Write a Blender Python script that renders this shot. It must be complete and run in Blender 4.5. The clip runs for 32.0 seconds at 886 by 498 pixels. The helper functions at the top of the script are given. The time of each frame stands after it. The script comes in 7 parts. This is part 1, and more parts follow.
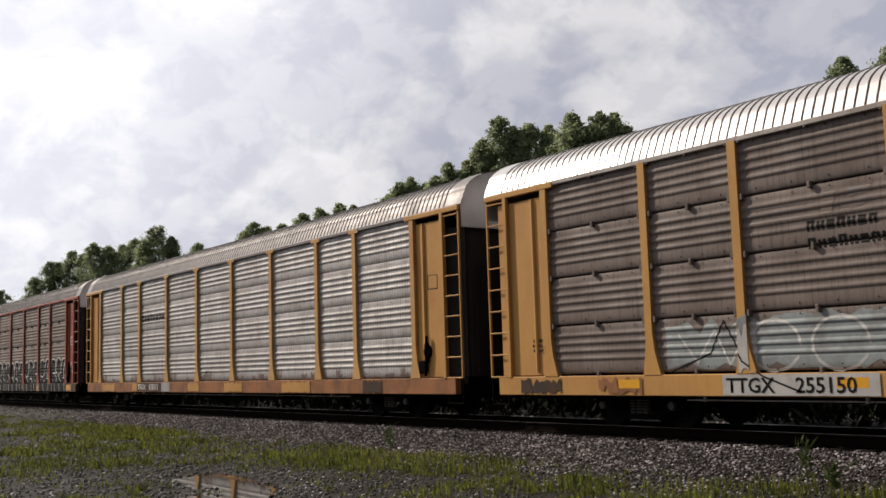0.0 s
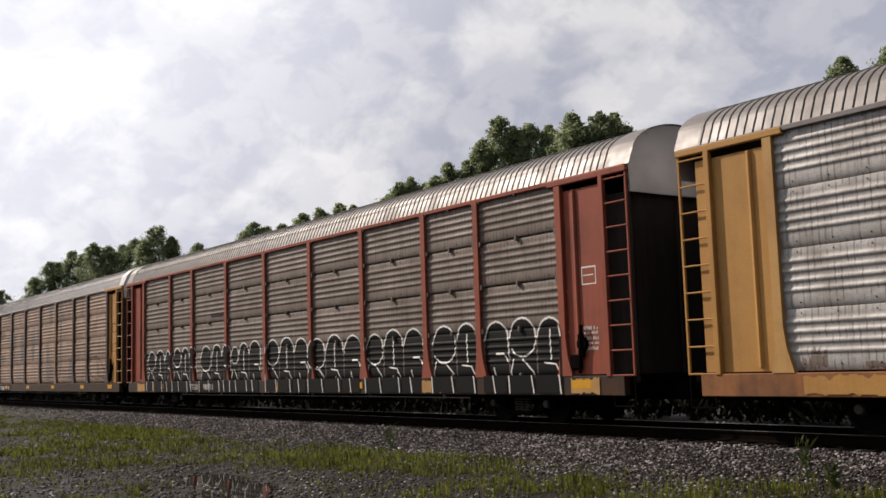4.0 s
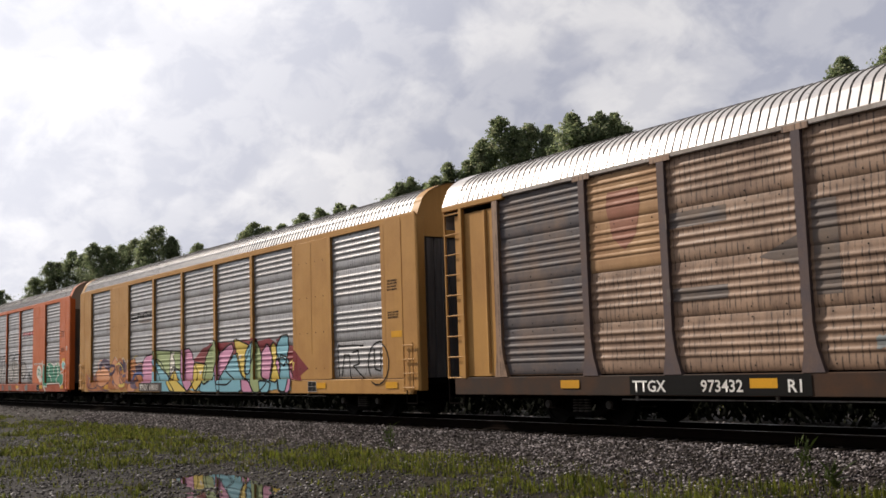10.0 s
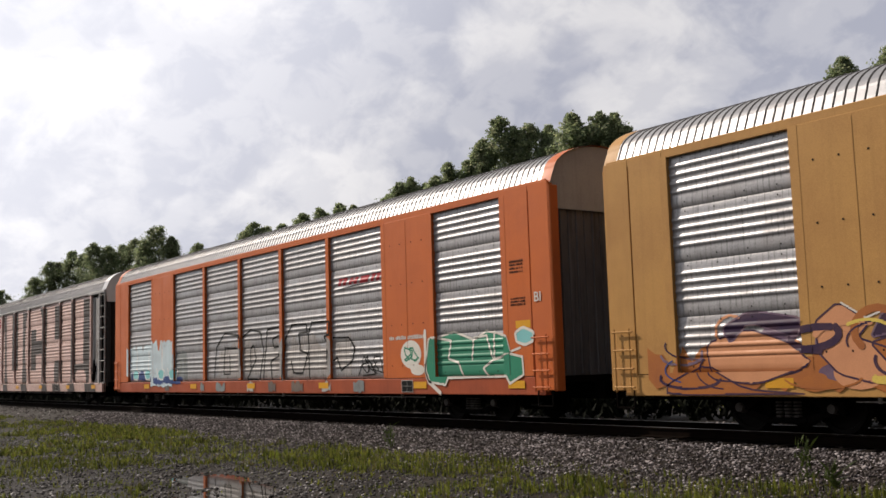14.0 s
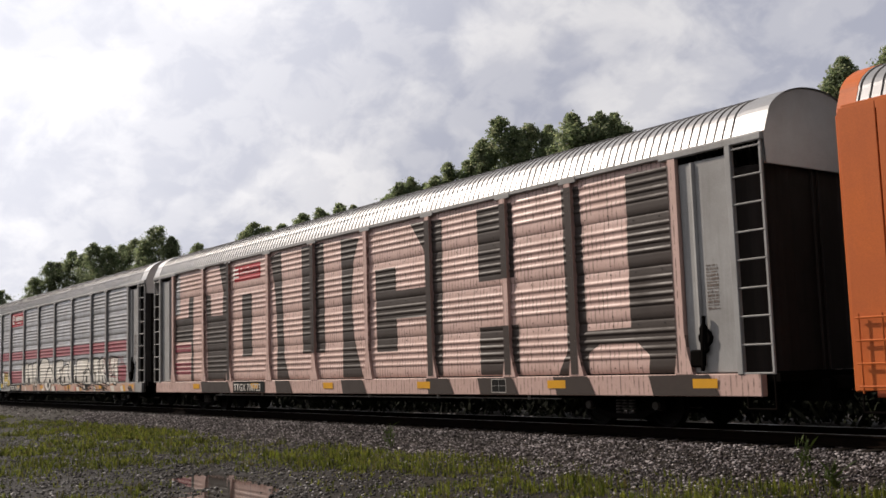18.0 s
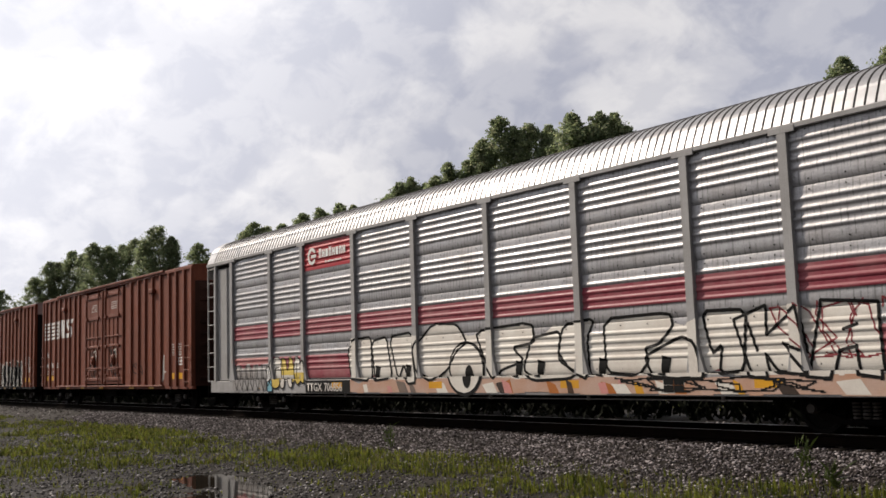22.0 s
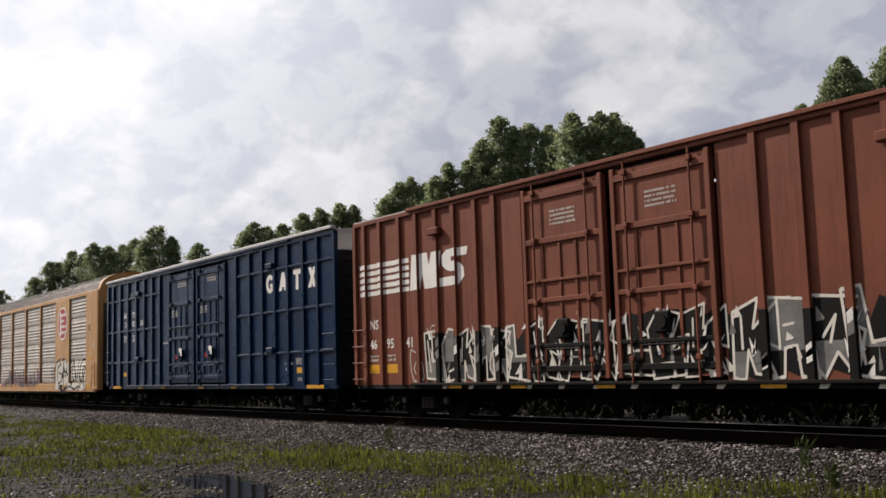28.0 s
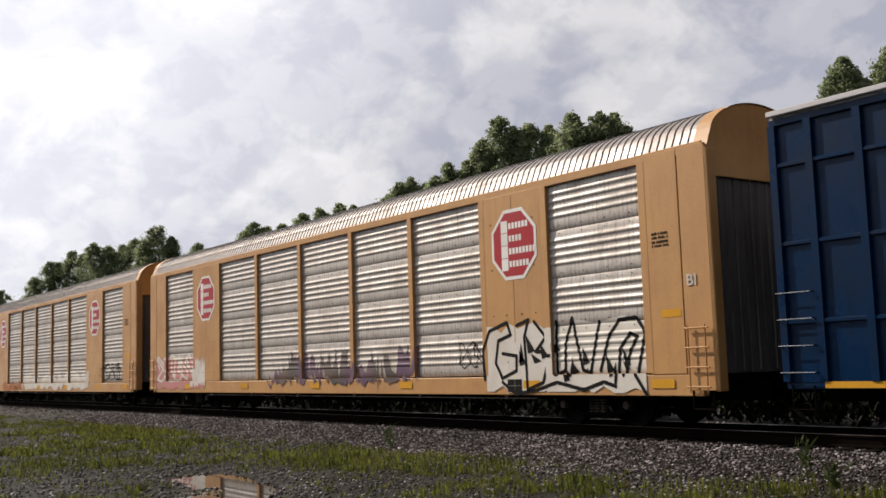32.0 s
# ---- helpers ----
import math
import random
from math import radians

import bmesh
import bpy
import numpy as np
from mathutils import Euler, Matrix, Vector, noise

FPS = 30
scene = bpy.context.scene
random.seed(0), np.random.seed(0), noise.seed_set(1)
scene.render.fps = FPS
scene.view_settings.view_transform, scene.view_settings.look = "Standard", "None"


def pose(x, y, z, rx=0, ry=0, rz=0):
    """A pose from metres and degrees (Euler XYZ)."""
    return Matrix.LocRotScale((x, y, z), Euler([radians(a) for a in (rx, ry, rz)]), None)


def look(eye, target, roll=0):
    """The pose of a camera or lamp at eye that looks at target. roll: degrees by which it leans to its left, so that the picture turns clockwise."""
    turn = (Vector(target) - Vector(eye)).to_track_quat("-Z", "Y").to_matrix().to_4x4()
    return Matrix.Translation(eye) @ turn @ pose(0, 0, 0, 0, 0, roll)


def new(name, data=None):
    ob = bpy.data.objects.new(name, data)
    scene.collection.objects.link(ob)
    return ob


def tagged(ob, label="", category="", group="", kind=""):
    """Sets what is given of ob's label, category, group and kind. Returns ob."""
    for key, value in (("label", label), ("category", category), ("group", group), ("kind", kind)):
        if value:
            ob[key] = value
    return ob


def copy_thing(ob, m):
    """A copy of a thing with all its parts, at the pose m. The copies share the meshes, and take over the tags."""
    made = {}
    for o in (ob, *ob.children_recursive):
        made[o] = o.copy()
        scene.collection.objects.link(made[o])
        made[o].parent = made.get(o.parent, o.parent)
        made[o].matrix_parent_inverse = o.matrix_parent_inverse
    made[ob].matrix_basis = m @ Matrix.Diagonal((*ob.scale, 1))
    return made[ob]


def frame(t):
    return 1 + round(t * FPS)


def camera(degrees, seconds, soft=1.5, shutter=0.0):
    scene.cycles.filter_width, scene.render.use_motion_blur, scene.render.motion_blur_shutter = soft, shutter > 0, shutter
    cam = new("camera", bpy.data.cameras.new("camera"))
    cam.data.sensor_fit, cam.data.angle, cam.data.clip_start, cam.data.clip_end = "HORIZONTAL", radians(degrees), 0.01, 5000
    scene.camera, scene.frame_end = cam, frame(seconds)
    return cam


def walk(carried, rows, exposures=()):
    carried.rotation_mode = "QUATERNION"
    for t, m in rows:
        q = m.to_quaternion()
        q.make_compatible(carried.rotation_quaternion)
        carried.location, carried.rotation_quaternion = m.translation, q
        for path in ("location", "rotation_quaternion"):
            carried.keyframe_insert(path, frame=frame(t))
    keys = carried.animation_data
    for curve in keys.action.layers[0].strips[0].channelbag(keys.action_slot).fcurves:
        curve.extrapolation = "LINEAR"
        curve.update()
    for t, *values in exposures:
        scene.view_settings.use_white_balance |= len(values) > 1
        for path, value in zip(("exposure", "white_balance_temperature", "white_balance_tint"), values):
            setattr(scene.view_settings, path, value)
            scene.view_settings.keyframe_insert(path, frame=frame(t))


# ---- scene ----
# the camera stands still beside the line; the train passes along +x
cam = camera(46.44, 32.0, soft=1.6)
EYE = pose(0.0, 0.0, 1.28, 96.453, 1.756, 54.247)
walk(cam, [(0.0, EYE), (32.0, EYE)])

TRACK_Y = 15.62           # centre line of the track; z = 0 is the top of the rails
HALF = 1.52               # half width of the cars

# ---- daylight: a broken overcast with the sun ahead and to the side ----
SUN_EL, SUN_AZ = radians(38), radians(204)    # azimuth measured from +x towards +y
sun_dir = Vector((math.cos(SUN_EL) * math.cos(SUN_AZ), math.cos(SUN_EL) * math.sin(SUN_AZ), math.sin(SUN_EL)))
sun = new("sun", bpy.data.lights.new("sun", "SUN"))
sun.data.energy, sun.data.angle, sun.data.color = 4.7, radians(1.0), (1.0, 0.88, 0.76)
sun.matrix_world = look((0, 0, 60), Vector((0, 0, 60)) - sun_dir)


def build_world():
    w = bpy.data.worlds.new("sky")
    scene.world = w
    w.use_nodes = True
    nt = w.node_tree
    nt.nodes.clear()
    nn, ln = nt.nodes.new, nt.links.new
    out, bg = nn("ShaderNodeOutputWorld"), nn("ShaderNodeBackground")
    sky = nn("ShaderNodeTexSky")
    sky.sky_type, sky.sun_disc = "NISHITA", False
    sky.sun_elevation, sky.sun_rotation = SUN_EL, radians(90) - SUN_AZ
    blue = nn("ShaderNodeMix"); blue.data_type = "RGBA"; blue.blend_type = "MULTIPLY"
    blue.inputs[0].default_value = 1.0
    ln(sky.outputs[0], blue.inputs[6]); blue.inputs[7].default_value = (0.16, 0.16, 0.16, 1)
    co = nn("ShaderNodeTexCoord")
    # clouds lie on a flat layer: divide the direction by its height
    sep = nn("ShaderNodeSeparateXYZ"); ln(co.outputs["Generated"], sep.inputs[0])
    hi = nn("ShaderNodeMath"); hi.operation = "ADD"; hi.inputs[1].default_value = 0.9
    ab = nn("ShaderNodeMath"); ab.operation = "MAXIMUM"; ab.inputs[1].default_value = 0.0
    ln(sep.outputs[2], ab.inputs[0]); ln(ab.outputs[0], hi.inputs[0])
    dv = nn("ShaderNodeVectorMath"); dv.operation = "DIVIDE"
    cb = nn("ShaderNodeCombineXYZ")
    for i in range(3):
        ln(hi.outputs[0], cb.inputs[i])
    ln(co.outputs["Generated"], dv.inputs[0]); ln(cb.outputs[0], dv.inputs[1])

    def cloud(scale, detail, rough, lo, up, seed):
        add = nn("ShaderNodeVectorMath"); add.operation = "ADD"; add.inputs[1].default_value = (seed, seed * 1.7, seed * 0.3)
        ln(dv.outputs[0], add.inputs[0])
        n = nn("ShaderNodeTexNoise"); n.inputs["Scale"].default_value = scale
        n.inputs["Detail"].default_value, n.inputs["Roughness"].default_value = detail, rough
        n.inputs["Distortion"].default_value = 0.35
        ln(add.outputs[0], n.inputs["Vector"])
        r = nn("ShaderNodeMapRange"); r.interpolation_type = "SMOOTHSTEP"
        r.inputs[1].default_value, r.inputs[2].default_value = lo, up
        ln(n.outputs[0], r.inputs[0])
        return r.outputs[0]

    broad = cloud(8.0, 7.0, 0.52, 0.42, 0.60, 3.1)       # bright tops against grey bellies
    puffs = cloud(24.0, 8.0, 0.55, 0.40, 0.60, 1.3)      # small heaps on them
    sm = nn("ShaderNodeMix"); sm.inputs[0].default_value = 0.34
    ln(broad, sm.inputs[2]); ln(puffs, sm.inputs[3])
    shade = sm.outputs[0]
    cover = cloud(2.2, 6.0, 0.55, 0.20, 0.33, 7.7)       # small gaps of blue
    tone = nn("ShaderNodeMix"); tone.data_type = "RGBA"
    ln(shade, tone.inputs[0])
    tone.inputs[6].default_value = (0.45, 0.465, 0.555, 1)
    tone.inputs[7].default_value = (0.79, 0.775, 0.795, 1)
    mixed = nn("ShaderNodeMix"); mixed.data_type = "RGBA"
    ln(cover, mixed.inputs[0]); ln(blue.outputs[2], mixed.inputs[6]); ln(tone.outputs[2], mixed.inputs[7])
    # the cloud glows round the sun that it veils
    dot = nn("ShaderNodeVectorMath"); dot.operation = "DOT_PRODUCT"; dot.inputs[1].default_value = sun_dir
    ln(co.outputs["Generated"], dot.inputs[0])
    gl = nn("ShaderNodeMapRange"); gl.interpolation_type = "SMOOTHERSTEP"
    gl.inputs[1].default_value, gl.inputs[2].default_value = 0.42, 0.84
    gl.inputs[3].default_value, gl.inputs[4].default_value = 0.0, 0.46
    # and the unseen sky away from it is dimmed to cut the fill light
    fall = nn("ShaderNodeMapRange"); fall.interpolation_type = "SMOOTHSTEP"
    fall.inputs[1].default_value, fall.inputs[2].default_value = -0.45, 0.22
    fall.inputs[3].default_value, fall.inputs[4].default_value = 0.05, 0.95
    ln(dot.outputs["Value"], fall.inputs[0])
    dim = nn("ShaderNodeMix"); dim.data_type = "RGBA"; dim.blend_type = "MULTIPLY"; dim.inputs[0].default_value = 1.0
    ln(fall.outputs[0], dim.inputs[7])
    ln(dot.outputs["Value"], gl.inputs[0])
    # the unseen sky overhead is dimmed as well, to deepen shade on the train
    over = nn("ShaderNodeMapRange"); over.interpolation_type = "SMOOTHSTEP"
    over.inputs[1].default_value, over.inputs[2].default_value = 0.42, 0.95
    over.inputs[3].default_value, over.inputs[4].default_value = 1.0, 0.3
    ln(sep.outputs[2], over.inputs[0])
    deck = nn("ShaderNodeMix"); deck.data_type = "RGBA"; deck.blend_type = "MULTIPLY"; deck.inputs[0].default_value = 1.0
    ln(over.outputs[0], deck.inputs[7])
    glow = nn("ShaderNodeMix"); glow.data_type = "RGBA"; glow.blend_type = "ADD"
    glow.inputs[0].default_value = 1.0
    tint = nn("ShaderNodeMix"); tint.data_type = "RGBA"; tint.blend_type = "MULTIPLY"; tint.inputs[0].default_value = 1.0
    tint.inputs[7].default_value = (1.0, 0.985, 0.98, 1)
    ln(gl.outputs[0], tint.inputs[6])
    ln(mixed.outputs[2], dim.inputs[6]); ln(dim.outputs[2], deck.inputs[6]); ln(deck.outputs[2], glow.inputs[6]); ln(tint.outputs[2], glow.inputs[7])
    ln(glow.outputs[2], bg.inputs[0])
    bg.inputs[1].default_value = 1.0
    ln(bg.outputs[0], out.inputs[0])


build_world()

# ---- materials ----


def material(name, base, dirt=None, rough=0.6, metal=0.0, grain=60.0, patch=0.9, amount=0.5, streak=0.0, bump=0.15, spread=0.0, spec=0.2, stretch=1.0, ticks=0.0):
    """A worn surface: base colour, dirt in patches and running streaks, fine grain and relief."""
    m = bpy.data.materials.new(name)
    m.use_nodes = True
    nt = m.node_tree
    nn, ln = nt.nodes.new, nt.links.new
    b = nt.nodes["Principled BSDF"]
    b.inputs["Metallic"].default_value, b.inputs["Specular IOR Level"].default_value = metal, spec
    dirt = dirt or tuple(c * 0.45 for c in base)
    co, info = nn("ShaderNodeTexCoord"), nn("ShaderNodeObjectInfo")
    off = nn("ShaderNodeVectorMath"); off.operation = "MULTIPLY_ADD"
    rnd = nn("ShaderNodeCombineXYZ")
    for i in range(3):
        ln(info.outputs["Random"], rnd.inputs[i])
    ln(rnd.outputs[0], off.inputs[0]); off.inputs[1].default_value = (37, 21, 13); ln(co.outputs["Object"], off.inputs[2])

    def noise_at(scale, size=(1, 1, 1), detail=5.0, r=0.6):
        mp = nn("ShaderNodeMapping"); mp.inputs["Scale"].default_value = size
        ln(off.outputs[0], mp.inputs[0])
        n = nn("ShaderNodeTexNoise"); n.inputs["Scale"].default_value = scale
        n.inputs["Detail"].default_value, n.inputs["Roughness"].default_value = detail, r
        ln(mp.outputs[0], n.inputs["Vector"])
        return n.outputs[0]

    def ramp(v, lo, up, a=0.0, z=1.0):
        r = nn("ShaderNodeMapRange")
        r.inputs[1].default_value, r.inputs[2].default_value, r.inputs[3].default_value, r.inputs[4].default_value = lo, up, a, z
        ln(v, r.inputs[0])
        return r.outputs[0]

    big = noise_at(patch, (1, 1, stretch), 6.0, 0.62)
    fine = noise_at(grain, (1, 1, 1), 3.0, 0.6)
    col = nn("ShaderNodeMix"); col.data_type = "RGBA"
    col.inputs[6].default_value, col.inputs[7].default_value = (*base, 1), (*dirt, 1)
    ln(ramp(big, 0.42, 0.72, 0.0, amount), col.inputs[0])
    last = col.outputs[2]
    if streak:
        s = noise_at(3.2, (2.6, 2.6, 0.14), 5.0, 0.65)
        mx = nn("ShaderNodeMix"); mx.data_type = "RGBA"
        ln(last, mx.inputs[6]); mx.inputs[7].default_value = (*[c * 0.55 for c in dirt], 1)
        ln(ramp(s, 0.5, 0.72, 0.0, streak), mx.inputs[0])
        last = mx.outputs[2]
        # short thin runs of rust and dirt
        s2 = noise_at(1.0, (34, 34, 3.2), 4.0, 0.6)
        mx = nn("ShaderNodeMix"); mx.data_type = "RGBA"
        ln(last, mx.inputs[6]); mx.inputs[7].default_value = (*[c * 0.4 for c in dirt], 1)
        ln(ramp(s2, 0.63, 0.74, 0.0, min(0.85, streak * 1.3)), mx.inputs[0])
        last = mx.outputs[2]
    if ticks:
        # rust weeping from columns of small perforations
        sp = nn("ShaderNodeSeparateXYZ"); ln(co.outputs["Object"], sp.inputs[0])
        last_v = sp.outputs[0]
        for op, val in (("MULTIPLY", 8.6), ("FRACT", 0.0), ("LESS_THAN", 0.24)):
            q = nn("ShaderNodeMath"); q.operation = op; q.inputs[1].default_value = val
            ln(last_v, q.inputs[0]); last_v = q.outputs[0]
        q = nn("ShaderNodeMath"); q.operation = "MULTIPLY"
        ln(last_v, q.inputs[0]); ln(ramp(noise_at(1.0, (6.5, 6.5, 4.6), 4.0, 0.65), 0.45, 0.57, 0.0, ticks), q.inputs[1])
        mx = nn("ShaderNodeMix"); mx.data_type = "RGBA"
        ln(last, mx.inputs[6]); mx.inputs[7].default_value = (*[c * 0.32 for c in dirt], 1)
        ln(q.outputs[0], mx.inputs[0])
        last = mx.outputs[2]
    hsv = nn("ShaderNodeHueSaturation")
    ln(last, hsv.inputs["Color"])
    ad = nn("ShaderNodeMath"); ad.operation = "ADD"
    ln(ramp(fine, 0.25, 0.75, 0.86, 1.12), ad.inputs[0])
    ln(ramp(info.outputs["Random"], 0, 1, -spread, spread), ad.inputs[1])
    ln(ad.outputs[0], hsv.inputs["Value"])
    ln(hsv.outputs[0], b.inputs["Base Color"])
    ln(ramp(big, 0.3, 0.75, max(0.04, rough - 0.12), min(1, rough + 0.15)), b.inputs["Roughness"])
    if bump:
        bp = nn("ShaderNodeBump"); bp.inputs["Strength"].default_value, bp.inputs["Distance"].default_value = bump, 0.01
        ln(fine, bp.inputs["Height"]); ln(bp.outputs[0], b.inputs["Normal"])
    return m


def island_material(name, colours, rough=0.9, bump=0.0, translucent=0.0):
    """Colours spread at random over the separate pieces of one mesh."""
    m = bpy.data.materials.new(name)
    m.use_nodes = True
    nt = m.node_tree
    nn, ln = nt.nodes.new, nt.links.new
    b = nt.nodes["Principled BSDF"]
    g, r = nn("ShaderNodeNewGeometry"), nn("ShaderNodeValToRGB")
    e = r.color_ramp.elements
    for i, c in enumerate(colours):
        el = e[i] if i < 2 else e.new(1.0)
        el.position, el.color = i / (len(colours) - 1), (*c, 1)
    ln(g.outputs["Random Per Island"], r.inputs[0])
    tc, n, h = nn("ShaderNodeTexCoord"), nn("ShaderNodeTexNoise"), nn("ShaderNodeHueSaturation")
    n.inputs["Scale"].default_value = 0.7
    mr = nn("ShaderNodeMapRange")
    mr.inputs[1].default_value, mr.inputs[2].default_value, mr.inputs[3].default_value, mr.inputs[4].default_value = 0.3, 0.7, 0.75, 1.25
    ln(tc.outputs["Object"], n.inputs["Vector"]); ln(n.outputs[0], mr.inputs[0]); ln(mr.outputs[0], h.inputs["Value"])
    ln(r.outputs[0], h.inputs["Color"]); ln(h.outputs[0], b.inputs["Base Color"])
    b.inputs["Roughness"].default_value = rough
    b.inputs["Specular IOR Level"].default_value = 0.12
    if translucent:
        t, mix = nn("ShaderNodeBsdfTranslucent"), nn("ShaderNodeMixShader")
        mix.inputs[0].default_value = translucent
        ln(h.outputs[0], t.inputs[0]); ln(b.outputs[0], mix.inputs[1]); ln(t.outputs[0], mix.inputs[2])
        ln(mix.outputs[0], nt.nodes["Material Output"].inputs[0])
    return m


# near black: the shade under the cars is put into the underframe's colour
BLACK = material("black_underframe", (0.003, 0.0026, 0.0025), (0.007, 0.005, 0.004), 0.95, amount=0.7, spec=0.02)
# box car ends: the shade between the cars is put into this near black
ENDSHADE = material("shaded_end", (0.02, 0.019, 0.02), (0.009, 0.008, 0.008), 0.8, streak=0.5, spec=0.1)
DOORG = material("dull_grey_end_door", (0.13, 0.125, 0.13), (0.05, 0.045, 0.045), 0.6, streak=0.6, patch=1.2, amount=0.7, stretch=0.3)
HOLE = material("dark_hole", (0.01, 0.01, 0.01), rough=0.9, bump=0)
WORN = material("worn_steel", (0.06, 0.052, 0.046), (0.025, 0.02, 0.017), 0.55, spec=0.2)
# wheels likewise darkened for the shade they stand in
STEEL = material("shade_dark_wheel_steel", (0.005, 0.004, 0.0035), (0.003, 0.0025, 0.0025), 0.7, spec=0.06)
# rust set near black, to hold the train's shade on the rails
RAILM = material("shade_dark_rusty_rail", (0.005, 0.0035, 0.0028), (0.010, 0.006, 0.0042), 0.95, patch=3.0, amount=0.8, spec=0.02)
SHINE = material("polished_railhead", (0.30, 0.28, 0.265), (0.18, 0.145, 0.12), 0.4, metal=0.9, bump=0.05)
# tie wood darkened for the same shade
WOOD = material("shade_dark_weathered_tie", (0.014, 0.011, 0.009), (0.007, 0.006, 0.005), 0.95, spec=0.05, patch=4, streak=0.3, spread=0.2)
YEL = material("reflector_yellow", (0.62, 0.31, 0.02), (0.3, 0.15, 0.03), 0.5, amount=0.35)
WHITE = material("white_paint", (0.78, 0.77, 0.74), (0.45, 0.40, 0.36), 0.55, amount=0.5)
CREAM = material("dull_white_paint", (0.55, 0.52, 0.48), (0.3, 0.25, 0.22), 0.6, amount=0.6)
# curved end doors: brown darkened to hold the shade of the gap
ENDB = material("shaded_brown_end", (0.02, 0.0145, 0.012), (0.010, 0.008, 0.007), 0.7, streak=0.5)
INK = material("black_paint", (0.005, 0.005, 0.005), (0.014, 0.012, 0.011), 0.7, amount=0.5, spec=0.12)
LILAC = material("pink_spray_paint", (0.55, 0.25, 0.38), (0.42, 0.2, 0.3), 0.5, amount=0.6)
SKYP = material("light_blue_spray_paint", (0.20, 0.42, 0.50), (0.14, 0.30, 0.38), 0.5, amount=0.6)
LEMON = material("yellow_spray_paint", (0.62, 0.47, 0.10), (0.5, 0.33, 0.08), 0.5, amount=0.6)
SAGE = material("sage_spray_paint", (0.30, 0.36, 0.17), (0.2, 0.26, 0.13), 0.5, amount=0.6)
WINE = material("dark_red_spray_paint", (0.20, 0.028, 0.035), (0.13, 0.03, 0.03), 0.5, amount=0.6)
MINT = material("pale_green_spray_paint", (0.21, 0.235, 0.235), (0.125, 0.118, 0.115), 0.6, patch=2.6, amount=0.9)
PALEBLUE = material("pale_blue_spray_paint", (0.52, 0.62, 0.66), (0.38, 0.44, 0.47), 0.55, patch=1.5, amount=0.8)
EMERALD = material("green_spray_paint", (0.035, 0.22, 0.13), (0.03, 0.13, 0.09), 0.5, amount=0.6)
TEAL = material("teal_spray_paint", (0.22, 0.52, 0.52), (0.15, 0.4, 0.42), 0.5, amount=0.6)
ULTRA = material("deep_blue_spray_paint", (0.03, 0.06, 0.20), (0.02, 0.04, 0.12), 0.5, amount=0.6)
PLUM = material("faded_purple_spray_paint", (0.12, 0.075, 0.12), (0.24, 0.17, 0.18), 0.6, patch=1.6, amount=0.9)
FLAME = material("orange_spray_paint", (0.36, 0.125, 0.03), (0.24, 0.08, 0.035), 0.55, amount=0.7)
ROSE = material("faded_rose_spray_paint", (0.52, 0.22, 0.20), (0.44, 0.28, 0.24), 0.55, amount=0.8)
BLUSH = material("pale_blush_spray_paint", (0.46, 0.32, 0.255), (0.42, 0.22, 0.13), 0.55, patch=1.3, amount=0.9)
GHOST = material("faded_dark_paint", (0.115, 0.095, 0.088), (0.19, 0.14, 0.105), 0.6, patch=1.6, amount=0.9)
CHALK = material("chalky_white_spray_paint", (0.66, 0.63, 0.57), (0.50, 0.44, 0.38), 0.55, patch=1.4, amount=0.7)
RED = material("red_paint", (0.38, 0.03, 0.04), (0.30, 0.05, 0.05), 0.5, amount=0.5)

ASHY = material("ash_grey_spray_paint", (0.40, 0.39, 0.37), (0.26, 0.245, 0.235), 0.6, patch=2.4, amount=0.9)
ASH = material("grey_spray_paint", (0.13, 0.125, 0.12), (0.24, 0.23, 0.22), 0.6, patch=2.2, amount=0.9)
MAROON = material("faded_maroon_paint", (0.24, 0.045, 0.062), (0.33, 0.16, 0.16), 0.5, patch=1.6, amount=0.7)
SLATE = material("slate_grey_stain", (0.085, 0.076, 0.08), (0.19, 0.135, 0.105), 0.6, patch=1.3, amount=0.95, streak=0.3)
VIOLET = material("dark_violet_spray_paint", (0.032, 0.016, 0.045), (0.10, 0.045, 0.05), 0.55, patch=2.0, amount=0.7)
APRICOT = material("apricot_spray_paint", (0.56, 0.26, 0.13), (0.45, 0.2, 0.1), 0.55, patch=1.6, amount=0.7)
CRESTP = material("faded_crest_paint", (0.30, 0.13, 0.085), (0.22, 0.11, 0.07), 0.6, patch=2.0, amount=0.8)

# ---- mesh helpers ----


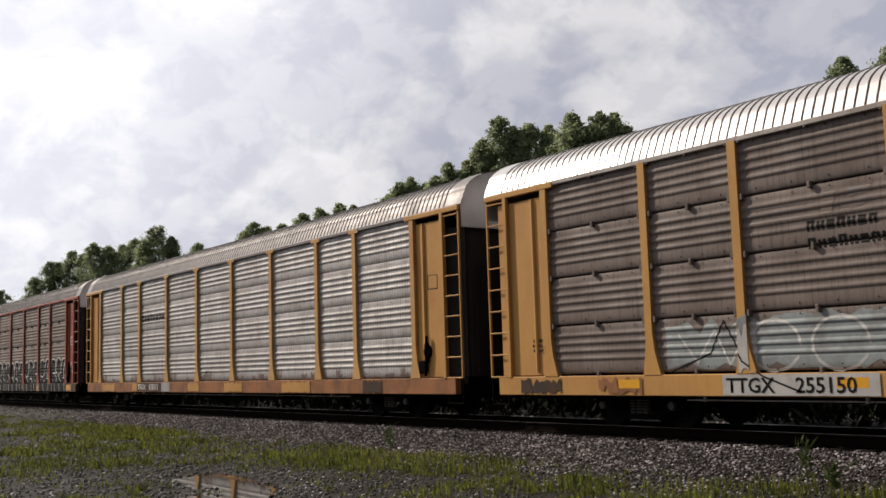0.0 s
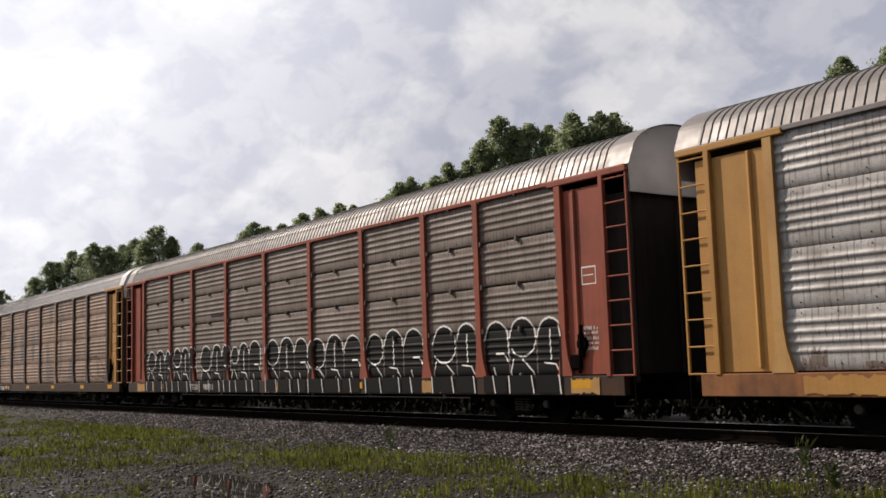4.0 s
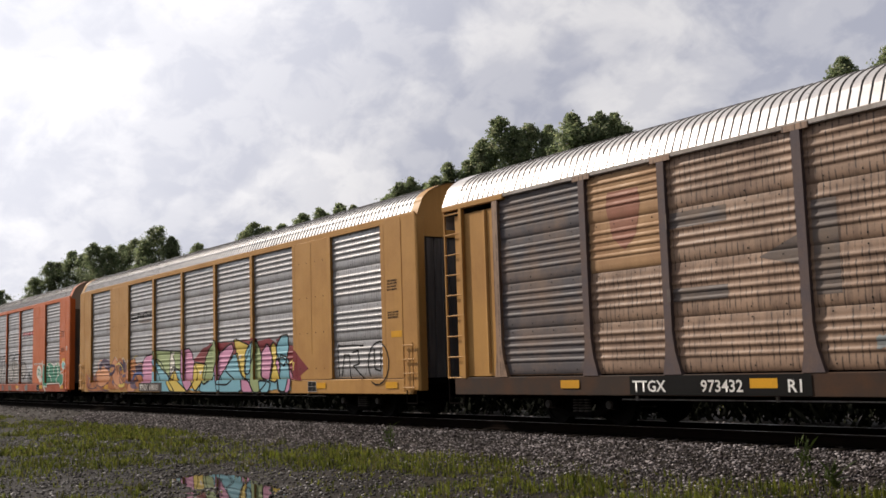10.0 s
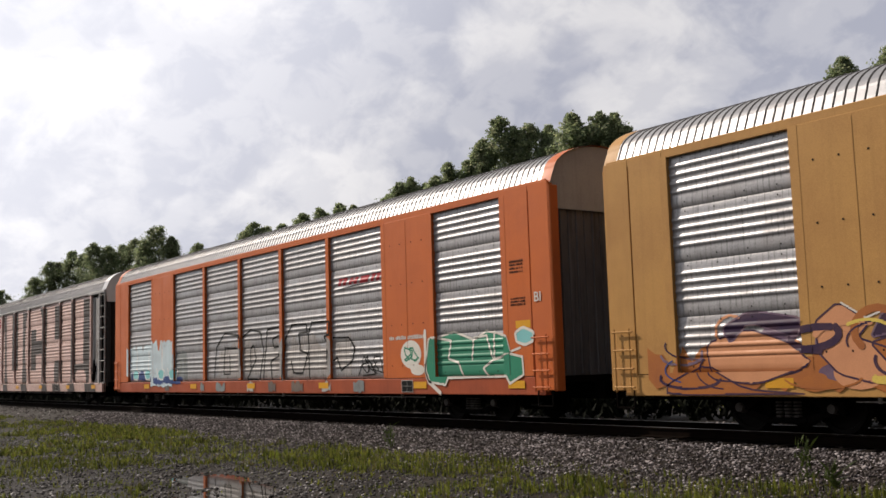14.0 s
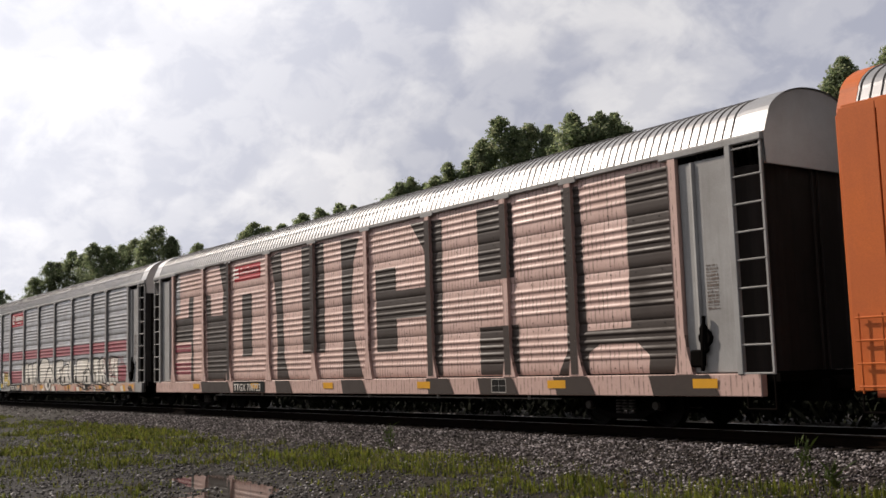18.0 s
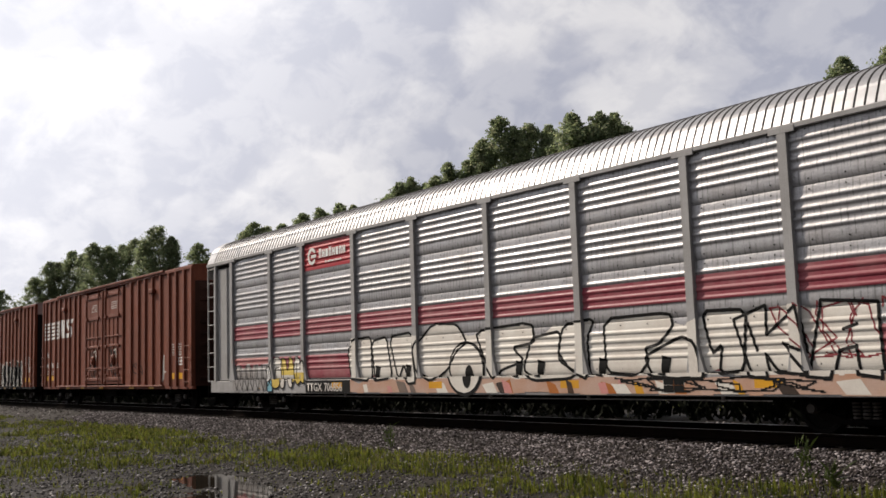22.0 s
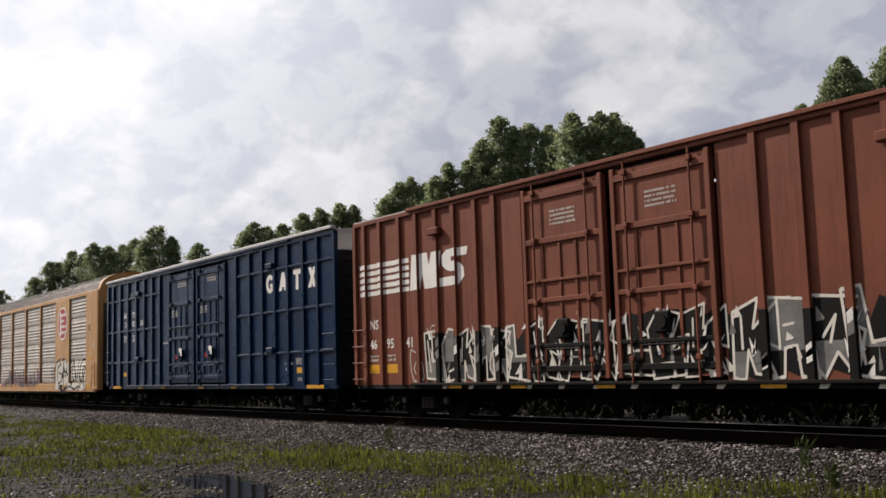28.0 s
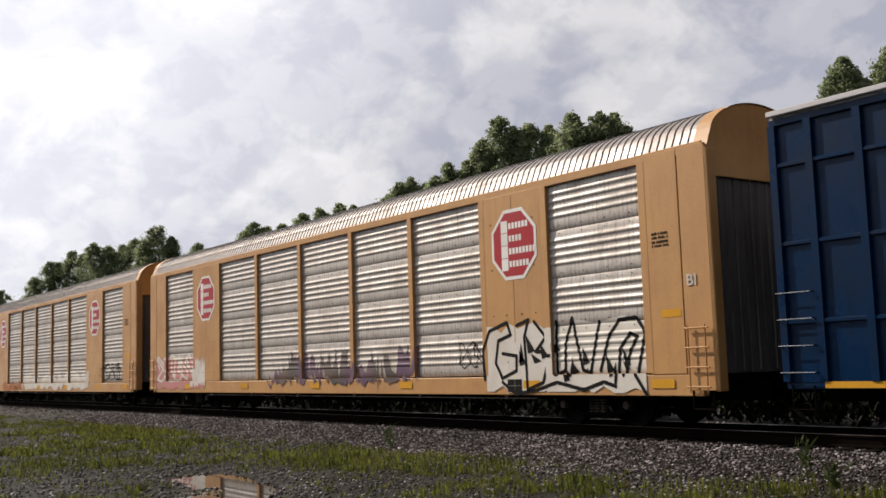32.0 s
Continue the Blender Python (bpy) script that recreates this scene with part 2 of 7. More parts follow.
class Shape:
    """Collects corners and faces of one part."""

    def __init__(self):
        self.v, self.f, self.m = [], [], []

    def add(self, verts, faces, mat=0):
        n = len(self.v)
        self.v += verts
        self.f += [tuple(i + n for i in q) for q in faces]
        self.m += [mat] * len(faces)
        return self

    def box(self, x0, x1, y0, y1, z0, z1, c=0.0, mat=0):
        if c <= 0:
            v = [(x, y, z) for x in (x0, x1) for y in (y0, y1) for z in (z0, z1)]
            return self.add(v, [(0, 1, 3, 2), (4, 6, 7, 5), (0, 4, 5, 1), (2, 3, 7, 6), (0, 2, 6, 4), (1, 5, 7, 3)], mat)
        # chamfered: each corner becomes three
        v, ix = [], {}
        for i, x in enumerate((x0, x1)):
            for j, y in enumerate((y0, y1)):
                for k, z in enumerate((z0, z1)):
                    xi, yi, zi = x + (c, -c)[i], y + (c, -c)[j], z + (c, -c)[k]
                    for a, p in enumerate(((x, yi, zi), (xi, y, zi), (xi, yi, z))):
                        ix[i, j, k, a] = len(v)
                        v.append(p)
        f = []
        for s in (0, 1):
            f.append(tuple(ix[s, j, k, 0] for j, k in ((0, 0), (0, 1), (1, 1), (1, 0))))
            f.append(tuple(ix[i, s, k, 1] for i, k in ((0, 0), (1, 0), (1, 1), (0, 1))))
            f.append(tuple(ix[i, j, s, 2] for i, j in ((0, 0), (0, 1), (1, 1), (1, 0))))
        for p in (0, 1):
            for q in (0, 1):
                f.append((ix[p, q, 0, 0], ix[p, q, 1, 0], ix[p, q, 1, 1], ix[p, q, 0, 1]))
                f.append((ix[p, 0, q, 0], ix[p, 1, q, 0], ix[p, 1, q, 2], ix[p, 0, q, 2]))
                f.append((ix[0, p, q, 1], ix[1, p, q, 1], ix[1, p, q, 2], ix[0, p, q, 2]))
                for r in (0, 1):
                    f.append((ix[p, q, r, 0], ix[p, q, r, 1], ix[p, q, r, 2]))
        return self.add(v, f, mat)

    def rod(self, a, b, r, n=6, r2=None, mat=0):
        a, b = Vector(a), Vector(b)
        d = (b - a).normalized()
        u = d.orthogonal().normalized()
        w = d.cross(u)
        r2 = r if r2 is None else r2
        v = [tuple(p + (u * math.cos(k * math.tau / n) + w * math.sin(k * math.tau / n)) * s) for p, s in ((a, r), (b, r2)) for k in range(n)]
        f = [(k, (k + 1) % n, n + (k + 1) % n, n + k) for k in range(n)]
        return self.add(v, f + [tuple(range(n))[::-1], tuple(range(n, 2 * n))], mat)

    def prism(self, pts, y0, y1, mat=0):
        """A polygon in x and z, from y0 to y1."""
        n = len(pts)
        v = [(x, y, z) for y in (y0, y1) for x, z in pts]
        f = [tuple(range(n)), tuple(range(2 * n - 1, n - 1, -1))]
        return self.add(v, f + [(k, n + k, n + (k + 1) % n, (k + 1) % n) for k in range(n)], mat)

    def lathe(self, prof, cx, cz, n=28, mat=0):
        """Rings of (y, radius) round an axle along y."""
        v = [(cx + r * math.cos(k * math.tau / n), y, cz + r * math.sin(k * math.tau / n)) for y, r in prof for k in range(n)]
        f = [(i * n + k, i * n + (k + 1) % n, (i + 1) * n + (k + 1) % n, (i + 1) * n + k) for i in range(len(prof) - 1) for k in range(n)]
        return self.add(v, f, mat)


def mesh_of(shape, mats, smooth=False):
    me = bpy.data.meshes.new("mesh")
    me.from_pydata(shape.v, [], shape.f)
    for m in mats if isinstance(mats, (list, tuple)) else [mats]:
        me.materials.append(m)
    if any(shape.m):
        me.polygons.foreach_set("material_index", shape.m)
    bm = bmesh.new()
    bm.from_mesh(me)
    bmesh.ops.recalc_face_normals(bm, faces=bm.faces)
    bm.to_mesh(me)
    bm.free()
    if smooth:
        me.polygons.foreach_set("use_smooth", [True] * len(me.polygons))
    return me


def part(name, shape, mats, parent=None, label="", place=None, smooth=False):
    ob = new(name, shape if isinstance(shape, bpy.types.Mesh) else mesh_of(shape, mats, smooth))
    ob.parent = parent
    if place is not None:
        ob.matrix_basis = place
    return tagged(ob, label)


def root(name, label, category, group=""):
    return tagged(new(name), label, category, group)


# ---- painted marks: bands that follow the relief of a car's side ----


def inside(prims, z):
    """The stretches of x covered at the height z by polygons, ellipses and strokes."""
    out = []
    for p in prims:
        if p[0] == "e":
            _, cx, cz, rx, rz = p
            if abs(z - cz) < rz:
                w = rx * math.sqrt(1 - ((z - cz) / rz) ** 2)
                out.append((cx - w, cx + w))
            continue
        pts, xs = p[1], []
        for (ax, az), (bx, bz) in zip(pts, pts[1:] + pts[:1]):
            if (az > z) != (bz > z):
                xs.append(ax + (z - az) / (bz - az) * (bx - ax))
        xs.sort()
        out += list(zip(xs[::2], xs[1::2]))
    out.sort()
    res = []
    for a, b in out:
        if res and a <= res[-1][1] + 0.002:
            res[-1][1] = max(res[-1][1], b)
        else:
            res.append([a, b])
    return res


def poly(*pts):
    return ("p", list(pts))


def rect(x0, x1, z0, z1):
    return poly((x0, z0), (x1, z0), (x1, z1), (x0, z1))


def stroke(pts, w, ends=True):
    """A brush line of width w through the points."""
    out = []
    for (ax, az), (bx, bz) in zip(pts, pts[1:]):
        d = math.hypot(bx - ax, bz - az) or 1e-6
        nx, nz = -(bz - az) / d * w / 2, (bx - ax) / d * w / 2
        out.append(poly((ax + nx, az + nz), (bx + nx, bz + nz), (bx - nx, bz - nz), (ax - nx, az - nz)))
    for x, z in pts if ends else pts[1:-1]:
        out.append(("e", x, z, w / 2, w / 2))
    return out


def painted(name, prims, mat, car, face, lift=0.006, label="", step=0.022, many=False):
    """Lay the prims on a car's near side, whose relief is face: (levels of z, breaks in x, depth(x, z))."""
    levels, breaks, depth = face
    zs = [q[2] + s * q[4] for q in prims if q[0] == "e" for s in (-1, 1)] + [z for q in prims if q[0] == "p" for _, z in q[1]]
    lo, hi = min(zs), max(zs)
    cuts = sorted({round(z, 4) for z in levels if lo < z < hi} | {round(lo + k * step, 4) for k in range(int((hi - lo) / step) + 1)} | {round(hi, 4)})
    V, F, ix = [], [], {}

    def corner(x, y, z):
        key = (round(x / 0.004), round(y / 0.002), round(z * 2000))
        if key not in ix:
            ix[key] = len(V)
            V.append((x, y, z))
        return ix[key]

    for z0, z1 in zip(cuts, cuts[1:]):
        if z1 - z0 < 0.0015:
            continue
        e = 1e-4
        mid, low, top = inside(prims, (z0 + z1) / 2), inside(prims, z0 + e), inside(prims, z1 - e)
        if not len(mid) == len(low) == len(top):
            low = top = mid
        for (a, b), (al, bl), (at, bt) in zip(mid, low, top):
            cut = [x for x in breaks if max(a, al, at) < x < min(b, bl, bt)]
            for k in range(len(cut) + 1):
                lo = (al, at) if k == 0 else (cut[k - 1], cut[k - 1])
                hi = (bl, bt) if k == len(cut) else (cut[k], cut[k])
                xm = (lo[0] + hi[0] + lo[1] + hi[1]) / 4
                y0, y1 = depth(xm, z0 + e) - lift, depth(xm, z1 - e) - lift
                q = (corner(lo[0], y0, z0), corner(hi[0], y0, z0), corner(hi[1], y1, z1), corner(lo[1], y1, z1))
                q = tuple(dict.fromkeys(q))
                if len(q) > 2:
                    F.append(q)
    if not F:
        return None
    me = bpy.data.meshes.new("mesh")
    me.from_pydata(V, [], F)
    me.polygons.foreach_set("use_smooth", [True] * len(F))
    me.materials.append(mat)
    ob = part(name, me, None, car, label)
    return tagged(ob, kind="stuff") if many else ob


def scrawl(rng, x0, x1, z0, z1, n, w, wild=0.8):
    """Looping marker lines in a field, as quick tags have."""
    out = []
    for k in range(n):
        cx = x0 + (k + 0.5) / n * (x1 - x0)
        pts, half = [], (x1 - x0) / n * wild
        a = rng.uniform(0, 6)
        for s in range(9):
            pts.append((cx + half * math.sin(a + s * rng.uniform(0.7, 1.2)), min(z1, max(z0, (z0 + z1) / 2 + (z1 - z0) / 2 * math.cos(a * 1.3 + s * 0.9)))))
        out += stroke(pts, w)
    return out


# block letters for throw-ups, as strokes in a unit cell
GLYPH = {
    "bubble": [[(0.1, 0.15), (0.0, 0.6), (0.25, 1.0), (0.75, 1.0), (1.0, 0.6), (0.9, 0.12), (0.5, 0.0), (0.1, 0.15)], [(0.35, 0.4), (0.4, 0.65), (0.62, 0.65)]],
    "leg": [[(0.05, 0.0), (0.15, 1.0), (0.5, 0.85), (0.55, 0.45), (0.85, 0.95), (1.0, 0.05), (0.7, 0.2), (0.5, 0.0), (0.3, 0.25), (0.05, 0.0)], [(0.3, 0.35), (0.3, 0.75)]],
    "hook": [[(0.9, 0.85), (0.5, 1.0), (0.1, 0.8), (0.15, 0.5), (0.8, 0.45), (0.95, 0.2), (0.6, 0.0), (0.05, 0.1)], [(0.3, 0.72), (0.7, 0.74)], [(0.3, 0.22), (0.7, 0.25)]],
    "gate": [[(0.0, 0.0), (0.05, 1.0), (0.4, 0.95), (0.45, 0.55), (0.6, 0.55), (0.62, 1.0), (0.95, 0.95), (1.0, 0.0), (0.65, 0.05), (0.6, 0.3), (0.4, 0.3), (0.38, 0.0), (0.0, 0.0)]],
    "star": [[(0.0, 0.1), (0.3, 0.5), (0.05, 0.9), (0.45, 0.75), (0.7, 1.0), (0.75, 0.65), (1.0, 0.4), (0.7, 0.35), (0.6, 0.0), (0.4, 0.3), (0.0, 0.1)], [(0.4, 0.45), (0.6, 0.6)]],
}


# angular letters, each one closed outline with a stroke inside
SHARP = {
    "arch": [[(0.0, 0.0), (0.12, 1.0), (0.85, 0.94), (1.0, 0.0), (0.68, 0.03), (0.62, 0.4), (0.42, 0.36), (0.34, 0.0), (0.0, 0.0)], [(0.42, 0.62), (0.58, 0.64)]],
    "corner": [[(0.0, 0.05), (0.06, 0.95), (0.42, 1.0), (0.4, 0.4), (0.95, 0.46), (1.0, 0.0), (0.0, 0.05)], [(0.2, 0.2), (0.22, 0.8)]],
    "slab": [[(0.1, 0.0), (0.0, 0.86), (0.52, 1.0), (0.46, 0.62), (0.95, 0.96), (1.0, 0.36), (0.66, 0.48), (0.95, 0.02), (0.52, 0.08), (0.4, 0.35), (0.38, 0.0), (0.1, 0.0)], [(0.25, 0.4), (0.22, 0.8)]],
    "fang": [[(0.0, 0.22), (0.1, 1.0), (0.95, 0.9), (0.72, 0.62), (1.0, 0.52), (0.82, 0.0), (0.52, 0.3), (0.3, 0.0), (0.0, 0.22)], [(0.3, 0.5), (0.5, 0.75), (0.42, 0.42)]],
    "bar": [[(0.15, 0.0), (0.0, 0.7), (0.3, 1.0), (0.8, 0.92), (0.62, 0.55), (0.98, 0.6), (0.9, 0.05), (0.15, 0.0)], [(0.35, 0.2), (0.62, 0.25)]],
}


def rounded(pts, times=2, cut=0.25):
    """Cut the corners of a closed outline."""
    for _ in range(times):
        out = []
        for (ax, az), (bx, bz) in zip(pts, pts[1:] + pts[:1]):
            out += [(ax + (bx - ax) * cut, az + (bz - az) * cut), (bx + (ax - bx) * cut, bz + (az - bz) * cut)]
        pts = out
    return pts


def small_print(car, face, x0, x1, z0, z1, rows, mat, rng, name="stencil_text"):
    """Lines of lettering too small to read: rows of short bars."""
    prims, step = [], (z1 - z0) / rows
    for r in range(rows):
        x, zz = x0, z1 - (r + 1) * step
        while x < x1 - 0.02:
            w = min(rng.uniform(0.22, 0.42) * step, x1 - x)
            prims.append(rect(x, x + w, zz, zz + step * rng.uniform(0.5, 0.66)))
            x += w + step * (0.13 if rng.random() < 0.82 else 0.5)
    painted(name, prims, mat, car, face, 0.006, many=True)


def lettering(body, x, z, size, mat, car, depth, width=1.0, name="lettering"):
    """Readable letters, flat on the car's near side, from the left edge x at the foot z."""
    cu = bpy.data.curves.new("text", "FONT")
    cu.body, cu.size, cu.extrude, cu.resolution_u = body, size / 0.70, 0.0, 2
    cu.offset = size * 0.022
    tmp = new("text", cu)
    bpy.context.view_layer.update()
    me = bpy.data.meshes.new_from_object(tmp.evaluated_get(bpy.context.evaluated_depsgraph_get()))
    bpy.data.objects.remove(tmp)
    me.materials.clear()
    me.materials.append(mat)
    for v in me.vertices:
        v.co = (x + v.co.x * width, depth - 0.006, z + v.co.y)
    return part(name, me, None, car)

# ---- ground, ballast, track ----
rng = random.Random(11)


def fbm(x, y, s, seed=0.0):
    return noise.fractal(Vector((x * s + seed, y * s - seed, seed * 0.37)), 1.0, 2.0, 4)


PUDDLES = [(-13.4, 6.0, 2.3, 0.55), (-16.3, 7.2, 2.5, 0.62), (-10.9, 5.2, 1.7, 0.5)]
WATER_Z = -0.555


def ground_height(x, y):
    d = abs(y - TRACK_Y)
    if d < 1.75:
        z = -0.235
    elif d < 3.1:
        z = -0.235 - (d - 1.75) / 1.35 * 0.27
    else:
        z = -0.505 - 0.02 * min(1, (d - 3.1))
    if d > 2.6:
        z += 0.035 * fbm(x, y, 0.35) + 0.02 * fbm(x, y, 1.3, 5)
    if y < 11:
        for px, py, a, b in PUDDLES:
            q = ((x - px + 0.5 * (y - py)) / a) ** 2 + ((y - py + 0.12 * (x - px)) / b) ** 2 + 0.5 * fbm(x, y, 0.9, 9) + 0.7 * fbm(x, y, 3.1, 15)
            if q < 1.4:
                z -= 0.085 * (1.4 - max(0, q)) / 1.4
    return z


def grass_cover(x, y):
    """How much grass grows: a strip along the ballast and clumps further out."""
    n = fbm(x, y, 0.22, 3) + 0.5 * fbm(x, y, 0.9, 8)
    if y > TRACK_Y + 2.6:
        return 0.9
    edge = 12.25 + 0.25 * fbm(x, 0, 0.4, 2)
    if y > edge:
        return 0.0
    strip = min(1.0, max(0.0, (y - 8.7 - 0.9 * fbm(x, y, 0.2, 6)) / 0.8))
    v = 0.48 * strip + 1.2 * n + 1.15 * fbm(x, y, 1.9, 4) + (0.27 if x < -15 else 0.22)
    if x > -20 and y > 10.4:
        v -= 0.22
    elif x > -15 and y > 8.0:
        v -= 0.14
    for px, py, a, b in PUDDLES:
        if ((x - px) / (a + 0.4)) ** 2 + ((y - py) / (b + 0.3)) ** 2 < 1:
            v -= 0.6
    return max(0.0, min(1.0, v))


def spaced(lo, hi, step, far, growth=1.35):
    mid = list(np.arange(lo, hi + step / 2, step))
    a, s = [], step
    while not a or a[-1] < far:
        s *= growth
        a.append((a[-1] if a else 0) + s)
    return [lo - q for q in reversed(a)] + mid + [hi + q for q in a]


def build_ground():
    xs, ys = spaced(-48, 4, 0.26, 1800), spaced(1.5, 21, 0.2, 1800)
    v = [(x, y, ground_height(x, y) if -200 < x < 60 and -30 < y < 60 else (-0.5 if y < 60 else -0.5)) for y in ys for x in xs]
    nx = len(xs)
    f = [(j * nx + i, j * nx + i + 1, (j + 1) * nx + i + 1, (j + 1) * nx + i) for j in range(len(ys) - 1) for i in range(nx - 1)]
    me = bpy.data.meshes.new("ground")
    me.from_pydata(v, [], f)
    me.polygons.foreach_set("use_smooth", [True] * len(f))
    m = material("wet_gravelly_mud", (0.026, 0.022, 0.018), (0.010, 0.008, 0.0065), 0.7, grain=22, patch=1.1, amount=0.95, bump=0.9, spec=0.10)
    me.materials.append(m)
    tagged(new("ground", me), "wet gravelly mud ground beside the railway line", "ground", kind="structure")


def build_water():
    sh = Shape()
    sh.add([(-40, 2, WATER_Z), (2, 2, WATER_Z), (2, 10.4, WATER_Z), (-40, 10.4, WATER_Z)], [(0, 1, 2, 3)])
    m = bpy.data.materials.new("puddle_water")
    m.use_nodes = True
    b = m.node_tree.nodes["Principled BSDF"]
    b.inputs["Base Color"].default_value = (0.018, 0.016, 0.012, 1)
    b.inputs["Roughness"].default_value, b.inputs["IOR"].default_value = 0.03, 1.33
    b.inputs["Specular IOR Level"].default_value = 0.6
    n, bp = m.node_tree.nodes.new("ShaderNodeTexNoise"), m.node_tree.nodes.new("ShaderNodeBump")
    n.inputs["Scale"].default_value = 3.0
    bp.inputs["Strength"].default_value, bp.inputs["Distance"].default_value = 0.14, 0.01
    m.node_tree.links.new(n.outputs[0], bp.inputs["Height"])
    m.node_tree.links.new(bp.outputs[0], b.inputs["Normal"])
    ob = new("water", mesh_of(sh, m))
    tagged(ob, "shallow muddy puddles of rain water", "puddle", kind="structure")


def scatter(name, places, make, mat, label, category, place_v=True):
    """One joined mesh of many small pieces: make(p) gives corners and faces round the origin."""
    V, F, n = [], [], 0
    for p in places:
        v, f = make(p)
        V.append(v)
        F.append(f + n)
        n += len(v)
    V, F = np.concatenate(V), np.concatenate(F)
    me = bpy.data.meshes.new(name)
    me.vertices.add(len(V)); me.vertices.foreach_set("co", V.astype(np.float32).ravel())
    k = F.shape[1]
    me.loops.add(F.size); me.loops.foreach_set("vertex_index", F.astype(np.int32).ravel())
    me.polygons.add(len(F)); me.polygons.foreach_set("loop_start", np.arange(0, F.size, k, dtype=np.int32))
    me.update(calc_edges=True)
    me.materials.append(mat)
    return tagged(new(name, me), label, category, kind="stuff")


STONES = []
for s in range(7):
    r2 = np.random.RandomState(40 + s)
    base = np.array([(1, 0, 0), (-1, 0, 0), (0, 1, 0), (0, -1, 0), (0, 0, 1), (0, 0, -1), (.6, .6, .55), (-.6, .6, .5), (.6, -.6, .55), (-.6, -.6, .5)], float)
    STONES.append(base * r2.uniform(0.7, 1.15, (10, 1)) * r2.uniform(0.7, 1.1, 3))
STONE_F = np.array([(0, 2, 6), (2, 4, 6), (4, 0, 6), (2, 1, 7), (1, 4, 7), (4, 2, 7), (3, 0, 8), (0, 4, 8), (4, 3, 8), (1, 3, 9), (3, 4, 9), (4, 1, 9), (2, 0, 5), (1, 2, 5), (3, 1, 5), (0, 3, 5)])


def stone(p):
    x, y, z, r, a, k = p
    c, s = math.cos(a), math.sin(a)
    return STONES[k] @ np.array([(c, s, 0), (-s, c, 0), (0, 0, 0.75)]) * r + (x, y, z), STONE_F


def build_ballast():
    pts = []
    for _ in range(98000):
        x = 2 - 47 * rng.random() ** 1.25
        y = 10.2 + 4.55 * rng.random()
        if y < 12.45 + 0.3 * fbm(x, y, 0.8, 4) and rng.random() > 0.04 + 0.5 * max(0, (y - 10.2) / 2.25 + 0.6 * fbm(x, y, 0.7, 12)) ** 2:
            continue
        pts.append((x, y, ground_height(x, y) + rng.uniform(-0.005, 0.028), rng.uniform(0.012, 0.032), rng.uniform(0, 6.28), rng.randrange(7)))
    for _ in range(9000):
        x, y = rng.uniform(-95, 6), rng.choice((rng.uniform(12.4, 14.7), rng.uniform(14.6, 16.8), rng.uniform(16.5, 18.6)))
        pts.append((x, y, ground_height(x, y) + 0.01, rng.uniform(0.03, 0.06), rng.uniform(0, 6.28), rng.randrange(7)))
    for _ in range(6000):
        x, y = 2 - 62 * rng.random() ** 1.2, rng.uniform(20.3, 22.8)
        pts.append((x, y, ground_height(x, y) + 0.01, rng.uniform(0.03, 0.07), rng.uniform(0, 6.28), rng.randrange(7)))
    m = island_material("ballast_stone", [(0.006, 0.005, 0.005), (0.05, 0.042, 0.042), (0.012, 0.010, 0.010), (0.20, 0.172, 0.17), (0.02, 0.016, 0.016), (0.42, 0.38, 0.38), (0.03, 0.025, 0.025), (0.10, 0.084, 0.084), (0.50, 0.46, 0.46)], 0.75)
    scatter("ballast", pts, stone, m, "grey crushed stone ballast along the track", "ballast")
    pts = []
    for _ in range(40000):
        x, y = 1 - 36 * rng.random() ** 1.3, rng.uniform(3.5, 12.4)
        z = ground_height(x, y)
        if z < WATER_Z - 0.012 or rng.random() < 0.45 * grass_cover(x, y):
            continue
        pts.append((x, y, z + 0.003, 0.012 + 0.034 * rng.random() ** 2, rng.uniform(0, 6.28), rng.randrange(7)))
    for _ in range(9000):
        x, y = rng.uniform(-16, 16), rng.uniform(-12, 3.6)
        pts.append((x, y, ground_height(x, y) + 0.003, rng.uniform(0.010, 0.034), rng.uniform(0, 6.28), rng.randrange(7)))
    m = island_material("loose_gravel", [(0.008, 0.007, 0.007), (0.06, 0.055, 0.053), (0.014, 0.012, 0.011), (0.14, 0.13, 0.125), (0.022, 0.02, 0.019), (0.42, 0.40, 0.39)], 0.6)
    scatter("gravel", pts, stone, m, "wet loose gravel scattered over the mud", "gravel")


def blade(p):
    x, y, z, h, a, lean, w = p
    c, s = math.cos(a), math.sin(a)
    tx, ty = lean * h * math.cos(a * 3.1), lean * h * math.sin(a * 3.1)
    return np.array([(x - c * w, y - s * w, z - 0.01), (x + c * w, y + s * w, z - 0.01), (x + tx * 0.45 + c * w * .6, y + ty * 0.45 + s * w * .6, z + h * 0.6), (x + tx, y + ty, z + h)]), BLADE_F


BLADE_F = np.array([(0, 1, 2), (0, 2, 3)])


def tuft(p):
    """Blades that spread from one root."""
    x, y, z, h, k, r = p
    return TUFTS[k] * (r, r, h) + (x, y, z - 0.005), TUFT_F


